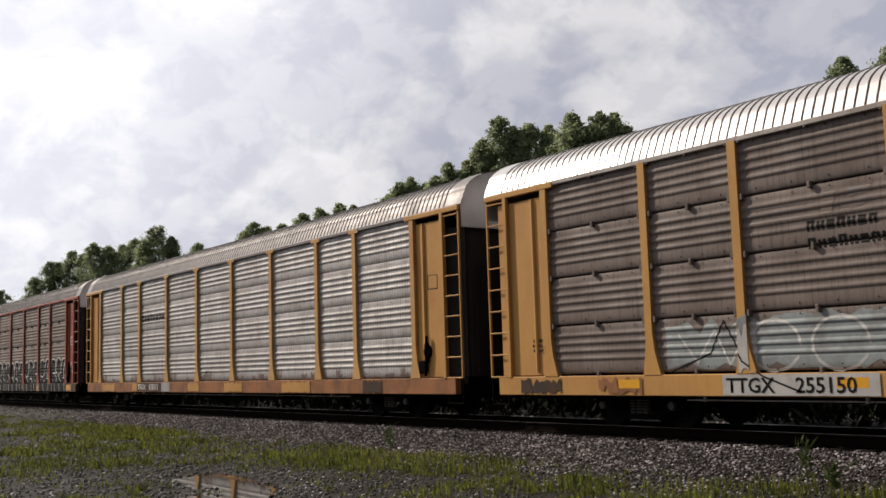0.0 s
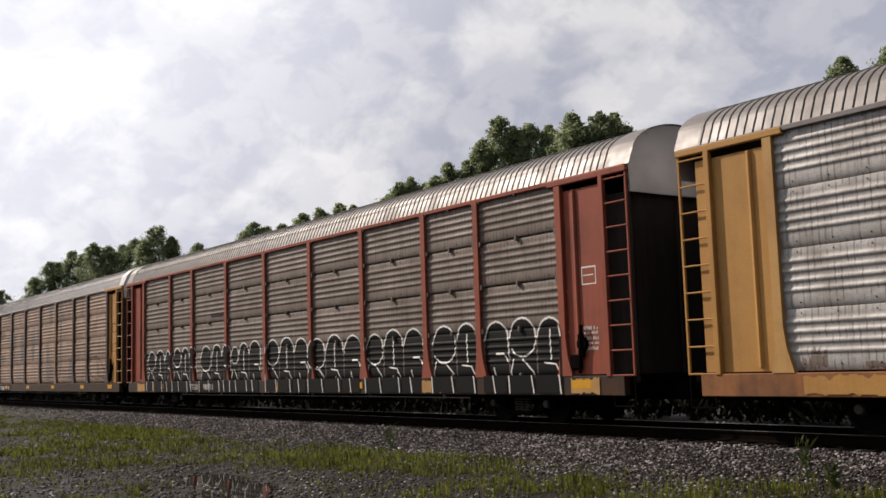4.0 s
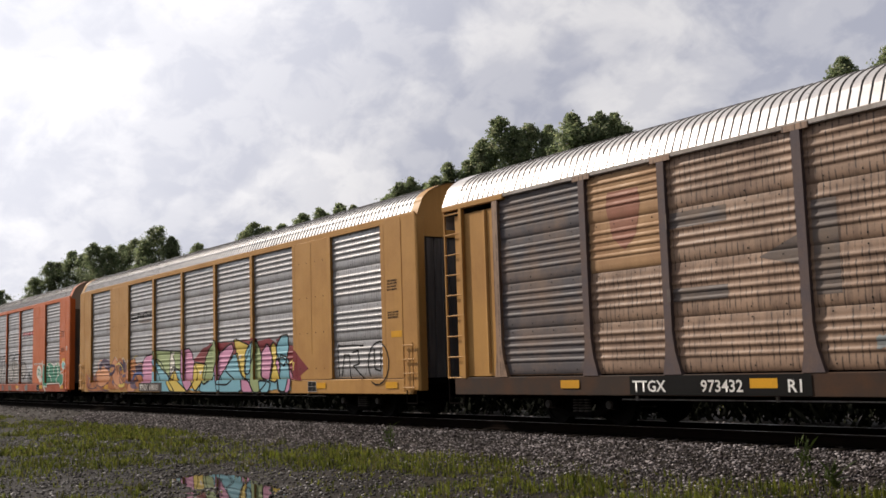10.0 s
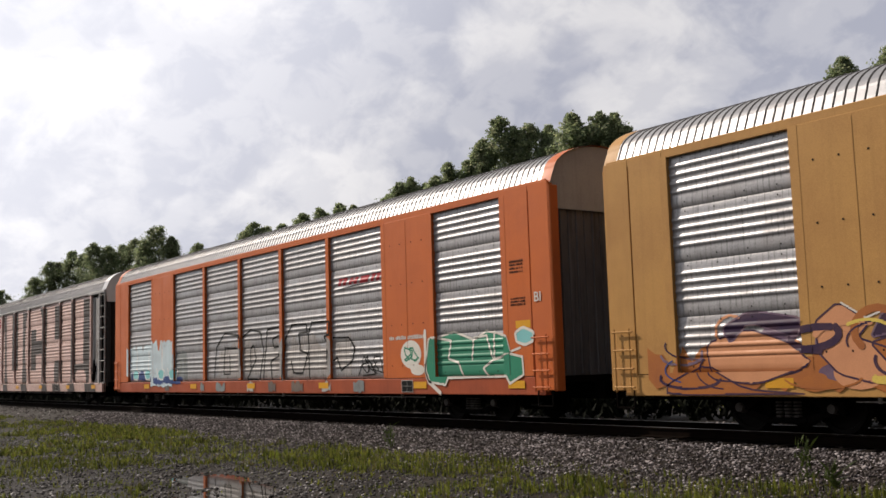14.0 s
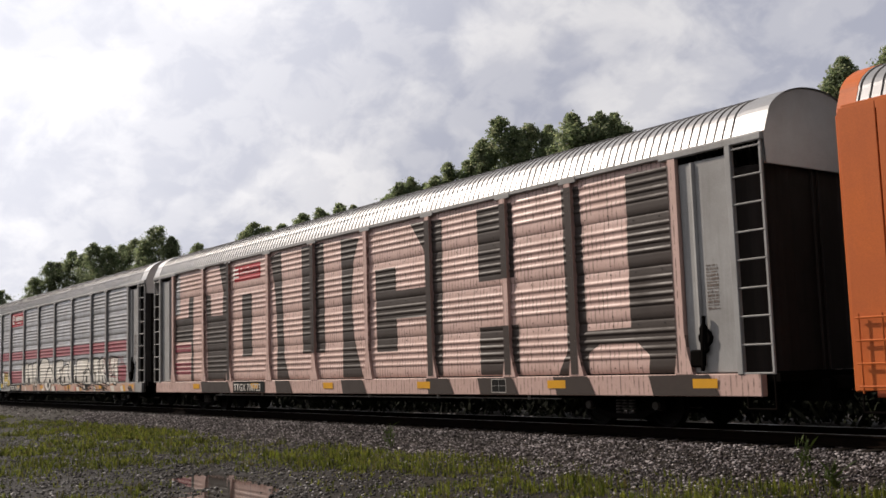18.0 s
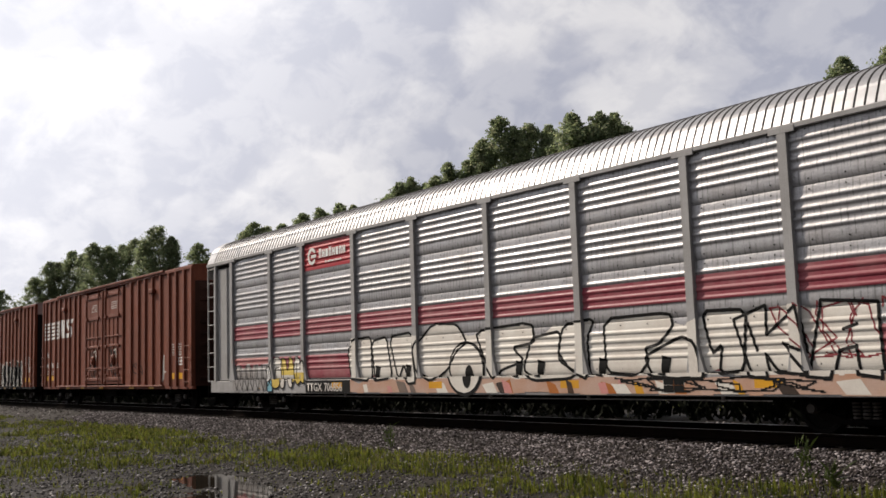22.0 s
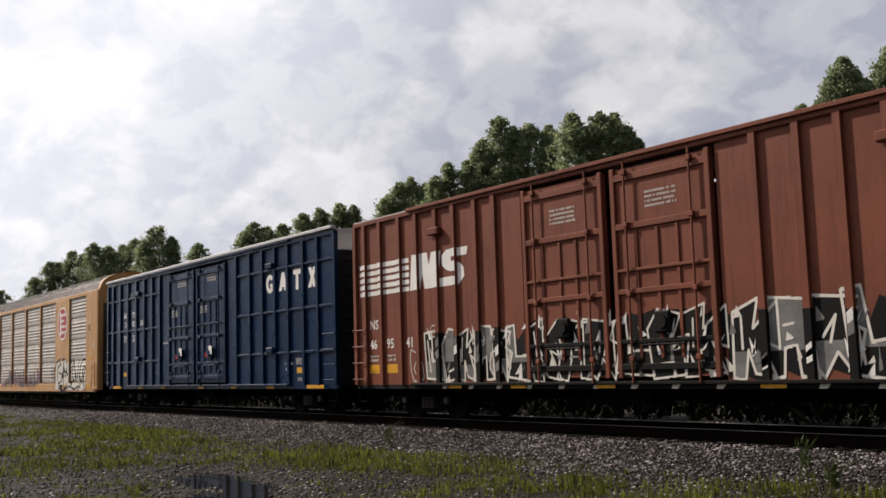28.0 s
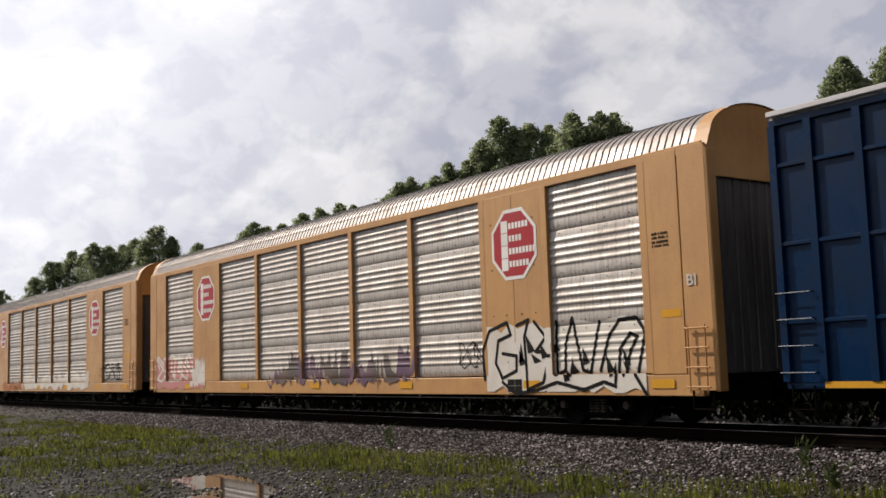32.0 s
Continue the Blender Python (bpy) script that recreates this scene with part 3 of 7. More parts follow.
TUFTS = []
for k in range(12):
    q = np.random.RandomState(300 + k)
    pts = [(0, 0, 0)]
    for b in range(11):
        a, d, up = q.uniform(0, 6.28), q.uniform(0.25, 1.0), q.uniform(0.35, 1.0)
        ca, sa = math.cos(a), math.sin(a)
        pts += [(ca * 0.3 * d - sa * 0.16, sa * 0.3 * d + ca * 0.16, 0.3 * up), (ca * 0.3 * d + sa * 0.16, sa * 0.3 * d - ca * 0.16, 0.3 * up), (ca * d, sa * d, up)]
    TUFTS.append(np.array(pts))
TUFT_F = np.array([f for b in range(11) for f in ((0, 3 * b + 1, 3 * b + 2), (3 * b + 1, 3 * b + 3, 3 * b + 2))])
GRASS = [(0.035, 0.046, 0.012), (0.18, 0.21, 0.032), (0.34, 0.36, 0.06), (0.06, 0.085, 0.017), (0.19, 0.16, 0.06), (0.27, 0.32, 0.05), (0.02, 0.024, 0.009), (0.13, 0.17, 0.028)]


def build_grass():
    pts = []
    for _ in range(120000):
        x = 2 - 62 * rng.random() ** 1.45
        y = rng.uniform(3.5, 12.6)
        c = grass_cover(x, y)
        if rng.random() > max(0.10 if y > 6 else 0.04, c * 1.15 - 0.18) or (x > -3 and y < 5):
            continue
        z = ground_height(x, y)
        if z < WATER_Z - 0.005:
            continue
        h = (0.025 + 0.12 * rng.random() ** 2.6) * (0.6 + c) * (1.3 if x > -12 and y > 8.0 else 1.0)
        pts.append((x, y, z, h, rng.randrange(12), rng.uniform(0.014, 0.04) * (1 if x > -25 else 1.6)))
    m = island_material("grass_tuft", GRASS, 0.6, translucent=0.35)
    scatter("grass", pts, tuft, m, "short rough grass in clumps beside the ballast", "grass")
    pts = []
    for _ in range(30000):
        x, y = rng.uniform(-18, 16), rng.uniform(-14, 3.8)
        if fbm(x, y, 0.3, 3) + 0.6 * fbm(x, y, 1.5, 8) > 0.12:
            pts.append((x, y, ground_height(x, y), rng.uniform(0.03, 0.1), rng.uniform(0, 6.28), rng.uniform(0.1, 0.8), rng.uniform(0.003, 0.008)))
    for _ in range(12000):
        x, y = rng.uniform(-130, 8), rng.uniform(28, 40)
        pts.append((x, y, ground_height(x, y), rng.uniform(0.06, 0.22), rng.uniform(0, 6.28), rng.uniform(0.1, 0.7), rng.uniform(0.012, 0.03)))
    m = island_material("grass_blade", GRASS, 0.6, translucent=0.35)
    scatter("grass", pts, blade, m, "thin wild grass on the open ground", "grass")


def build_dark_backing():
    """A low hedge along the far foot of the ballast, added to darken the view under the cars; thin in places."""
    pts = []
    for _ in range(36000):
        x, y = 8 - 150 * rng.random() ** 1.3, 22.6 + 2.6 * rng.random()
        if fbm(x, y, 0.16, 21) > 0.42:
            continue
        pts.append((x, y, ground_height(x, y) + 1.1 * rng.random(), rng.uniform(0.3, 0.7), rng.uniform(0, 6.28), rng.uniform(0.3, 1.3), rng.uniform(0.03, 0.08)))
    # leaf colour near black, in place of the shade under the train
    m = island_material("shade_dark_leaf", [(0.003, 0.004, 0.002), (0.005, 0.007, 0.003), (0.009, 0.011, 0.004)], 0.9)
    scatter("undergrowth", pts, blade, m, "added near-black leaves standing in for shade beyond the train", "undergrowth")


def build_weeds():
    m = island_material("weed_leaf", [(0.035, 0.055, 0.014), (0.07, 0.095, 0.022)], 0.6, translucent=0.3)
    for x, y, h in ((-9.0, 12.7, 0.62), (-19.6, 12.6, 0.55), (-8.4, 12.4, 0.34)):
        pts = []
        for k in range(46):
            t = rng.random()
            pts.append((x + rng.gauss(0, 0.05), y + rng.gauss(0, 0.05), ground_height(x, y) + t * h * 0.85, rng.uniform(0.06, 0.16), rng.uniform(0, 6.28), rng.uniform(0.5, 1.6), rng.uniform(0.012, 0.024)))
        V = [blade(p) for p in pts]
        sh = Shape()
        for v, f in V:
            sh.add([tuple(q) for q in v], [tuple(q) for q in f])
        sh.rod((x, y, ground_height(x, y) - 0.02), (x + 0.03, y, ground_height(x, y) + h), 0.012, 5, 0.004)
        tagged(new("weed", mesh_of(sh, m)), "tall green weed growing in the ballast", "weed", "weeds in the ballast")


def build_track():
    tr = tagged(new("track"), "single railway track on wooden ties", "railway track", kind="structure")
    for y in (TRACK_Y - 0.755, TRACK_Y + 0.755):
        sh = Shape()
        prof = [(-0.075, -0.185), (0.075, -0.185), (0.075, -0.17), (0.012, -0.15), (0.012, -0.05), (0.036, -0.035), (0.036, -0.003), (-0.036, -0.003), (-0.036, -0.035), (-0.012, -0.05), (-0.012, -0.15), (-0.075, -0.17)]
        n = len(prof)
        for x0, x1 in ((-400, -60), (-60, 12), (12, 160)):
            v = [(x, y + a, b) for x in (x0, x1) for a, b in prof]
            sh.add(v, [(k, (k + 1) % n, n + (k + 1) % n, n + k) for k in range(n)])
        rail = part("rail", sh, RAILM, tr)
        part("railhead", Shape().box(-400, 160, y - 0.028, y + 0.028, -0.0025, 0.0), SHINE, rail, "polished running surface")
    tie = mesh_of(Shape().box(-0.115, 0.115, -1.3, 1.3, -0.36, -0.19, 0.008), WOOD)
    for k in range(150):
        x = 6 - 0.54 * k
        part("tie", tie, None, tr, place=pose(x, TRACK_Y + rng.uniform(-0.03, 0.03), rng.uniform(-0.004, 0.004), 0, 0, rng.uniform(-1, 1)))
    sh = Shape()
    for k in range(420):
        for x in (6.54 + 0.54 * k if k < 200 else None, 6 - 0.54 * (150 + k)):
            if x is not None:
                sh.box(x - 0.115, x + 0.115, TRACK_Y - 1.3, TRACK_Y + 1.3, -0.36, -0.19)
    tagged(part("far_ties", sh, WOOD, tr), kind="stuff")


# ---- bogies ----
def build_bogie(radius):
    """A two-axle freight bogie round its centre, on the rails."""
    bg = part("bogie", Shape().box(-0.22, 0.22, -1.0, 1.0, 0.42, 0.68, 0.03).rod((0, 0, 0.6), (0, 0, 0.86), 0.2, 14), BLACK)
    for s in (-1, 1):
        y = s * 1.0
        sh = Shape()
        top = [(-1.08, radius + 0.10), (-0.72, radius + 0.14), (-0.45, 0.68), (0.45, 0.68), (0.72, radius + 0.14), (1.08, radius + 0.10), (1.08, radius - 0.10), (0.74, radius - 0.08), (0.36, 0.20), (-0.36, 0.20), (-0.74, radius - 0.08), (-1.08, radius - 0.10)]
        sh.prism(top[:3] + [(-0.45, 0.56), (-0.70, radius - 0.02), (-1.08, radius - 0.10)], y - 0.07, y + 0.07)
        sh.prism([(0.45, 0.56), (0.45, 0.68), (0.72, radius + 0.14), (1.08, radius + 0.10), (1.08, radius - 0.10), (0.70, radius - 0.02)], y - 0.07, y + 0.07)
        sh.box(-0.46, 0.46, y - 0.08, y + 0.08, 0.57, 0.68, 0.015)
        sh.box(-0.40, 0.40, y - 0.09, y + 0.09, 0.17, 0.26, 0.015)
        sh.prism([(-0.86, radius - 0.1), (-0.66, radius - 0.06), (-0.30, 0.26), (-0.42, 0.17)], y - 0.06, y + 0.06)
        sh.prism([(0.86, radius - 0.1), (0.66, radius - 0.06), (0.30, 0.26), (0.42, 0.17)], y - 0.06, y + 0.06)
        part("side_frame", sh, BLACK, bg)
        for dx in (-0.15, 0.02, 0.19):
            sp = Shape()
            for k in range(5):
                sp.rod((dx, y, 0.27 + 0.056 * k), (dx, y, 0.30 + 0.056 * k), 0.068, 10)
            part("spring", sp, WORN, bg)
        for ax in (-0.889, 0.889):
            part("bearing_cap", Shape().rod((ax, y - 0.02 * s, radius), (ax, y + s * 0.13, radius), 0.10, 12, 0.075), WORN, bg)
    for ax in (-0.889, 0.889):
        sh = Shape().rod((0, -0.98, 0), (0, 0.98, 0), 0.075, 12)
        for s in (-1, 1):
            y = s * 0.755
            sh.lathe([(y - s * 0.075, 0.10), (y - s * 0.075, radius + 0.025), (y - s * 0.045, radius + 0.025), (y - s * 0.03, radius), (y + s * 0.06, radius - 0.004), (y + s * 0.06, radius - 0.07), (y + s * 0.02, radius - 0.09), (y + s * 0.015, 0.14), (y + s * 0.07, 0.12), (y + s * 0.07, 0.05)], 0, 0)
            for k in range(4):
                a = k * math.pi / 2
                sh.box(0.2 * math.cos(a) - 0.022, 0.2 * math.cos(a) + 0.022, y + s * 0.012, y + s * 0.024, 0.2 * math.sin(a) - 0.022, 0.2 * math.sin(a) + 0.022)
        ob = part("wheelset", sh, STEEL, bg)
        ob.matrix_basis = pose(ax, 0, radius)
    return bg


def fit_bogies(car, radius, offset, first={}):
    """Two bogies under the car; all share the meshes of the first."""
    for dx in (-offset, offset):
        if radius not in first:
            first[radius] = build_bogie(radius)
            bg = first[radius]
            bg.matrix_basis = pose(dx, 0, 0)
        else:
            bg = copy_thing(first[radius], pose(dx, 0, 0))
        bg.parent = car


# ---- autoracks ----
BAYS = [-12.0, -9.25, -7.17, -4.3, -1.45, 1.45, 4.3, 7.17, 9.25, 12.0]
Z_SILL, Z_FOOT, Z_TOP, Z_EAVE, Z_CREST = 0.62, 1.03, 4.92, 4.97, 5.86
SUNK = 0.095                # how far the sheets lie behind the posts
ROW = (Z_TOP - Z_FOOT) / 4


def panel_profile():
    """Heights and relief of one sheet: a foot rolled inwards, a flat band, four round ridges."""
    pts = [(0.0, 0.0), (0.02, 0.010), (0.05, 0.021), (0.09, 0.027), (0.13, 0.029), (0.22, 0.026)]
    step = 0.155
    for k in range(4):
        z = 0.235 + k * step
        for u in (0.0, 0.14, 0.32, 0.5, 0.68, 0.86, 1.0):
            pts.append((z + 0.02 + 0.62 * step * u, 0.020 + 0.020 * math.sin(math.pi * u) ** 1.1))
    return pts + [(0.86, 0.020), (ROW - 0.03, 0.014), (ROW - 0.0001, 0.006)]


PROF = panel_profile()


def relief(dz):
    for (a, p), (b, q) in zip(PROF, PROF[1:]):
        if a <= dz <= b:
            return p + (q - p) * (dz - a) / max(1e-9, b - a)
    return 0.0


def panel_mesh(width, mats, gap, holes=True):
    """One sheet, foot at z = 0, standing proud towards -y."""
    sh, w = Shape(), width / 2
    pts = [(z + (gap if z == 0 else -gap if z > ROW - 0.01 else 0), d) for z, d in PROF]
    n = len(pts)
    sh.add([(x, -d, z) for z, d in pts for x in (-w, w)], [(2 * i, 2 * i + 1, 2 * i + 3, 2 * i + 2) for i in range(n - 1)])
    for x in (-w, w):
        sh.add([(x, y, z) for z, d in pts for y in (0.03, -d)], [(2 * i, 2 * i + 1, 2 * i + 3, 2 * i + 2) for i in range(n - 1)])
    if holes:
        for k in range(4):
            x = -w + (k + 0.5) * width / 4
            for z in (0.10, ROW - 0.07):
                sh.add([(x + 0.016 * math.cos(a), -0.033, z + 0.016 * math.sin(a)) for a in (0, 1.05, 2.09, 3.14, 4.19, 5.24)], [(0, 1, 2, 3, 4, 5)], 1)
    return mesh_of(sh, mats, True)


def roof_line():
    """Half of the roof's arch, from the eave to the crest: y and z."""
    out = [(-HALF + 0.055, Z_EAVE), (-HALF + 0.115, Z_EAVE + 0.155)]
    for k in range(11):
        a = k / 10 * math.pi / 2
        out.append((-1.335 * math.cos(a), 5.28 + (Z_CREST - 5.28) * math.sin(a) ** 1.25))
    return out


ARCH = roof_line()
ARCH = ARCH + [(-y, z) for y, z in ARCH[-2::-1]]


def arch_strip(sh, xs, lift, mat=0):
    """Skin over the arch through the stations xs, raised by lift(i)."""
    n, v = len(ARCH), []
    for i, x in enumerate(xs):
        d = lift(i)
        for y, z in ARCH:
            c = Vector((0, y, z - Z_EAVE + 0.5)).normalized()
            v.append((x, y + c.y * d, z + c.z * d))
    f = [(i * n + k, (i + 1) * n + k, (i + 1) * n + k + 1, i * n + k + 1) for i in range(len(xs) - 1) for k in range(n - 1)]
    return sh.add(v, f, mat)


def rack_face(kind):
    """The relief of an autorack's near side, for painted marks: (levels, breaks, depth)."""
    levels = [Z_SILL, Z_FOOT, Z_TOP] + [Z_FOOT + r * ROW + z for r in range(4) for z, _ in PROF]
    posts = sorted({x + s * 0.10 for x in BAYS for s in (-1, 1)})

    def depth(x, z):
        if z < Z_FOOT:
            return -HALF - 0.012
        if kind == "solid" and (abs(x) > 12.0 or 7.17 < abs(x) < 9.25):
            return -HALF - 0.006
        if any(abs(x - b) < 0.10 for b in BAYS):
            return -HALF - 0.012
        return -HALF + SUNK - relief((z - Z_FOOT) % ROW)

    return levels, posts, depth


def autorack(label, kind, panel, posts, sill, roof, end, top, gap=0.0, flare=True, cap=None, patches=True, gutter=None, heads=None):
    """A covered car carrier. kind 'ladder': open ladder ends; 'solid': plated ends and two plated bays."""
    car = root("autorack", label, "railway car", "cars of the train")
    L = 13.55 if kind == "solid" else 14.0
    # underframe
    for s in (-1, 1):
        part("side_sill", Shape().box(-L + 0.35, L - 0.35, s * HALF - (0 if s < 0 else 0.16), s * HALF + (0.16 if s < 0 else 0), Z_SILL, 1.0, 0.012), sill, car)
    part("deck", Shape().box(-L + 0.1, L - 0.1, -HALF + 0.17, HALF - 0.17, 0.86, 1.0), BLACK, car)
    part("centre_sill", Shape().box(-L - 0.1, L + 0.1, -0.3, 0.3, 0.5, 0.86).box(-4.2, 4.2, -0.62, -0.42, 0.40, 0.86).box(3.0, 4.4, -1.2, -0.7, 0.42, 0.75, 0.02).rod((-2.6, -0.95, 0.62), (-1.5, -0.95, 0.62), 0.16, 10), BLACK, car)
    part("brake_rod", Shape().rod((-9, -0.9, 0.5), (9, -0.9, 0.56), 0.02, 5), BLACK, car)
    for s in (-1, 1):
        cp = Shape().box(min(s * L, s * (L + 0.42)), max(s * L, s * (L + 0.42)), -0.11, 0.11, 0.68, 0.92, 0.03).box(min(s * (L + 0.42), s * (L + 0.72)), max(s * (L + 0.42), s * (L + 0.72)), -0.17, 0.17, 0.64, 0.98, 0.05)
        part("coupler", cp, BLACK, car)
    pipe = part("air_pipe", Shape().rod((-8.6, -HALF + 0.2, 0.545), (8.6, -HALF + 0.2, 0.545), 0.013, 6), GALV, car)
    for x in (-8.2, -5.1, -2.0, 1.2, 4.3, 7.6):
        part("hanger", Shape().box(x - 0.025, x + 0.025, -HALF + 0.17, -HALF + 0.23, 0.52, 0.66, 0.006), GALV, pipe)
    fit_bogies(car, 0.42, 10.06)
    # posts and eave
    thick = 0.05 if kind == "solid" else 0.12
    for s in (-1, 1):
        for x in BAYS:
            w = 0.085
            if kind == "solid" and not flare:
                pts = [(x - w, Z_FOOT), (x + w, Z_FOOT), (x + w, Z_TOP), (x - w, Z_TOP)]
            else:
                pts = [(x - 0.17, 1.0), (x + 0.25, 1.0), (x + 0.13, 1.4), (x + w, 1.75), (x + w, Z_TOP), (x - w, Z_TOP), (x - w, 1.62), (x - 0.11, 1.35)]
            y = s * HALF
            part("post", Shape().prism(pts, y + s * 0.01, y - s * 0.09), posts, car)
        part("eave_rail", Shape().box(-L + 0.1, L - 0.1, min(s * HALF, s * (HALF - thick)), max(s * HALF, s * (HALF - thick)), Z_TOP - 0.03, 5.065 if kind == "solid" else Z_EAVE + 0.012, 0.012), gutter or posts, car)
        if heads:
            for x in BAYS:
                part("post_head", Shape().box(x - 0.25, x + 0.25, min(s * (HALF + 0.012), s * (HALF - 0.02)), max(s * (HALF + 0.012), s * (HALF - 0.02)), Z_TOP - 0.08, Z_TOP + 0.03, 0.008), heads, car)
    # panels, sheet by sheet
    meshes = {}
    for b, (x0, x1) in enumerate(zip(BAYS, BAYS[1:])):
        w, xc = x1 - x0 - 0.15, (x0 + x1) / 2
        if kind == "solid" and b in (1, 7):
            for s in (-1, 1):
                sh = Shape().box(x0 + 0.03, x1 - 0.03, min(s * (HALF + 0.006), s * (HALF - 0.04)), max(s * (HALF + 0.006), s * (HALF - 0.04)), Z_FOOT - 0.02, Z_TOP + 0.005, 0.008)
                pl = part("plate", sh, posts, car)
                part("seam", Shape().box(xc - 0.012, xc + 0.012, min(s * (HALF + 0.012), s * HALF), max(s * (HALF + 0.012), s * HALF), Z_FOOT + 0.7, Z_TOP - 0.05), posts, pl)
                rv = Shape()
                for r in range(4):
                    for dx in (-0.7, -0.25, 0.25, 0.7):
                        rv.box(xc + dx - 0.012, xc + dx + 0.012, min(s * (HALF + 0.015), s * HALF), max(s * (HALF + 0.015), s * HALF), 1.3 + r, 1.33 + r)
                part("rivets", rv, HOLE, pl)
            continue
        key = round(w, 2)
        if key not in meshes:
            meshes[key] = panel_mesh(w, [panel, HOLE], gap)
        for r in range(4):
            for s in (-1, 1):
                place = pose(xc, s * (HALF - SUNK), Z_FOOT + r * ROW, 0, 0, 0 if s < 0 else 180)
                pn = part("panel", meshes[key], None, car, place=place @ pose(0, rng.uniform(-0.0005, 0.001), 0))
        if gap:
            if "bracket" not in meshes:
                meshes["bracket"] = mesh_of(Shape().box(-0.03, 0.03, -HALF + 0.005, -HALF + 0.09, -0.06, 0.05, 0.008), panel)
            for r in range(5):
                for x in (x0 + 0.13, xc, x1 - 0.13):
                    part("bracket", meshes["bracket"], None, car, place=pose(x, 0, Z_FOOT + r * ROW))
    # roof
    xs, edge = [], L - (0.32 if kind == "solid" else 0.55)
    n = int(2 * edge / 0.185)
    for k in range(n):
        x = -edge + k * 2 * edge / n
        xs += [x, x + 0.006, x + 0.030, x + 0.058]
    xs.append(edge)
    sh = arch_strip(Shape(), xs, lambda i: 0.017 if i % 4 in (1, 2) else 0.0)
    per = len(ARCH) - 1
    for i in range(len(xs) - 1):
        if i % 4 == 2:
            sh.m[i * per:(i + 1) * per] = [1] * per      # shade of the rib's +x flank, put into its colour
    part("roof", sh, [roof, RIBSHADE], car)
    for s in (-1, 1):
        a, b = sorted((s * edge, s * L))
        part("roof_end", arch_strip(Shape(), [a, b], lambda i: 0.02), cap or roof, car)
        gable = Shape()
        pts = [(y, z) for y, z in ARCH]
        low = 4.45
        v = [(s * (L - 0.04), y, z) for y, z in pts] + [(s * (L - 0.04), HALF - 0.1, low), (s * (L - 0.04), -HALF + 0.1, low)]
        gable.add(v, [tuple(range(len(v)))])
        v2 = [(x - s * 0.05, y, z) for x, y, z in v]
        gable.add(v2, [tuple(range(len(v2)))[::-1]])
        part("gable", gable, top, car)
    # ends
    for s in (-1, 1):
        if kind == "ladder":
            # curved radial doors
            for t in (-1, 1):
                dr, v = Shape(), []
                for k in range(9):
                    a = k / 8
                    v += [(s * (12.75 + 1.10 * math.sin(a * math.pi / 2) ** 0.5), t * (HALF - 0.2) * math.cos(a * math.pi / 2) ** 0.4, z) for z in (1.02, 4.5)]
                dr.add(v, [(2 * k, 2 * k + 2, 2 * k + 3, 2 * k + 1) for k in range(8)])
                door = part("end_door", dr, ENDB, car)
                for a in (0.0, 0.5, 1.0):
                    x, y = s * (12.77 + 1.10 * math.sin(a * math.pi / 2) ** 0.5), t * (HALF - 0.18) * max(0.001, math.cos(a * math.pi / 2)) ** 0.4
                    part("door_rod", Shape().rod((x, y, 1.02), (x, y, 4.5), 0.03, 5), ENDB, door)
                # plated corner beside the last panels
                y = t * (HALF - 0.10)
                out = 13.14 if s > 0 else 13.58
                part("corner_plate", Shape().box(min(s * 12.1, s * out), max(s * 12.1, s * out), y - 0.025, y + 0.025, 1.02, 4.72, 0.01).rod((s * 12.42, y + t * 0.03, 1.1), (s * 12.42, y + t * 0.03, 4.7), 0.05, 6), end, car)
                lad = Shape()
                y = t * (HALF - 0.03)
                lad.box(min(s * 13.2, s * 13.32), max(s * 13.2, s * 13.32), y - 0.05, y + 0.05, 0.98, 4.86, 0.012)
                lad.box(min(s * 13.88, s * 13.93), max(s * 13.88, s * 13.93), y - 0.025, y + 0.025, 0.98, 4.86, 0.008)
                lad = part("ladder", lad, end, car)
                for r in range(9):
                    z = 1.0 + r * 0.47
                    part("rung", Shape().rod((s * 13.28, y + t * 0.02, z), (s * 13.9, y + t * 0.02, z), 0.016, 6), end, lad)
                part("head_beam", Shape().box(min(s * 11.7, s * 13.95), max(s * 11.7, s * 13.95), y - 0.05, y + 0.05, 4.84, 4.96, 0.015), end, car)
                part("stirrup", Shape().rod((s * 13.35, y, 0.98), (s * 13.35, y, 0.42), 0.018, 5).rod((s * 13.9, y, 0.98), (s * 13.9, y, 0.42), 0.018, 5).rod((s * 13.35, y, 0.42), (s * 13.9, y, 0.42), 0.018, 5), BLACK, car)
            if s > 0:
                bk = Shape().box(12.2, 12.48, -HALF - 0.03, -HALF + 0.12, 1.12, 1.42, 0.03).rod((12.52, -HALF + 0.0, 1.62), (12.52, -HALF + 0.1, 1.62), 0.13, 9, 0.16).box(12.42, 12.6, -HALF - 0.02, -HALF + 0.06, 1.35, 1.85, 0.05).rod((12.46, -HALF, 1.05), (12.54, -HALF, 2.0), 0.035, 6)
                part("hand_brake", bk, BLACK, car)
        else:
            for t in (-1, 1):
                y = t * HALF
                sh = Shape().box(min(s * 12.03, s * 12.86), max(s * 12.03, s * 12.86), min(y + t * 0.006, y - t * 0.05), max(y + t * 0.006, y - t * 0.05), Z_FOOT - 0.02, Z_TOP + 0.1, 0.006)
                part("corner_plate", sh, posts, car)
                part("corner_plate", Shape().box(min(s * 12.885, s * 13.5), max(s * 12.885, s * 13.5), min(y + t * 0.006, y - t * 0.05), max(y + t * 0.006, y - t * 0.05), 0.72, Z_TOP + 0.1, 0.006), posts, car)
                lad = Shape()
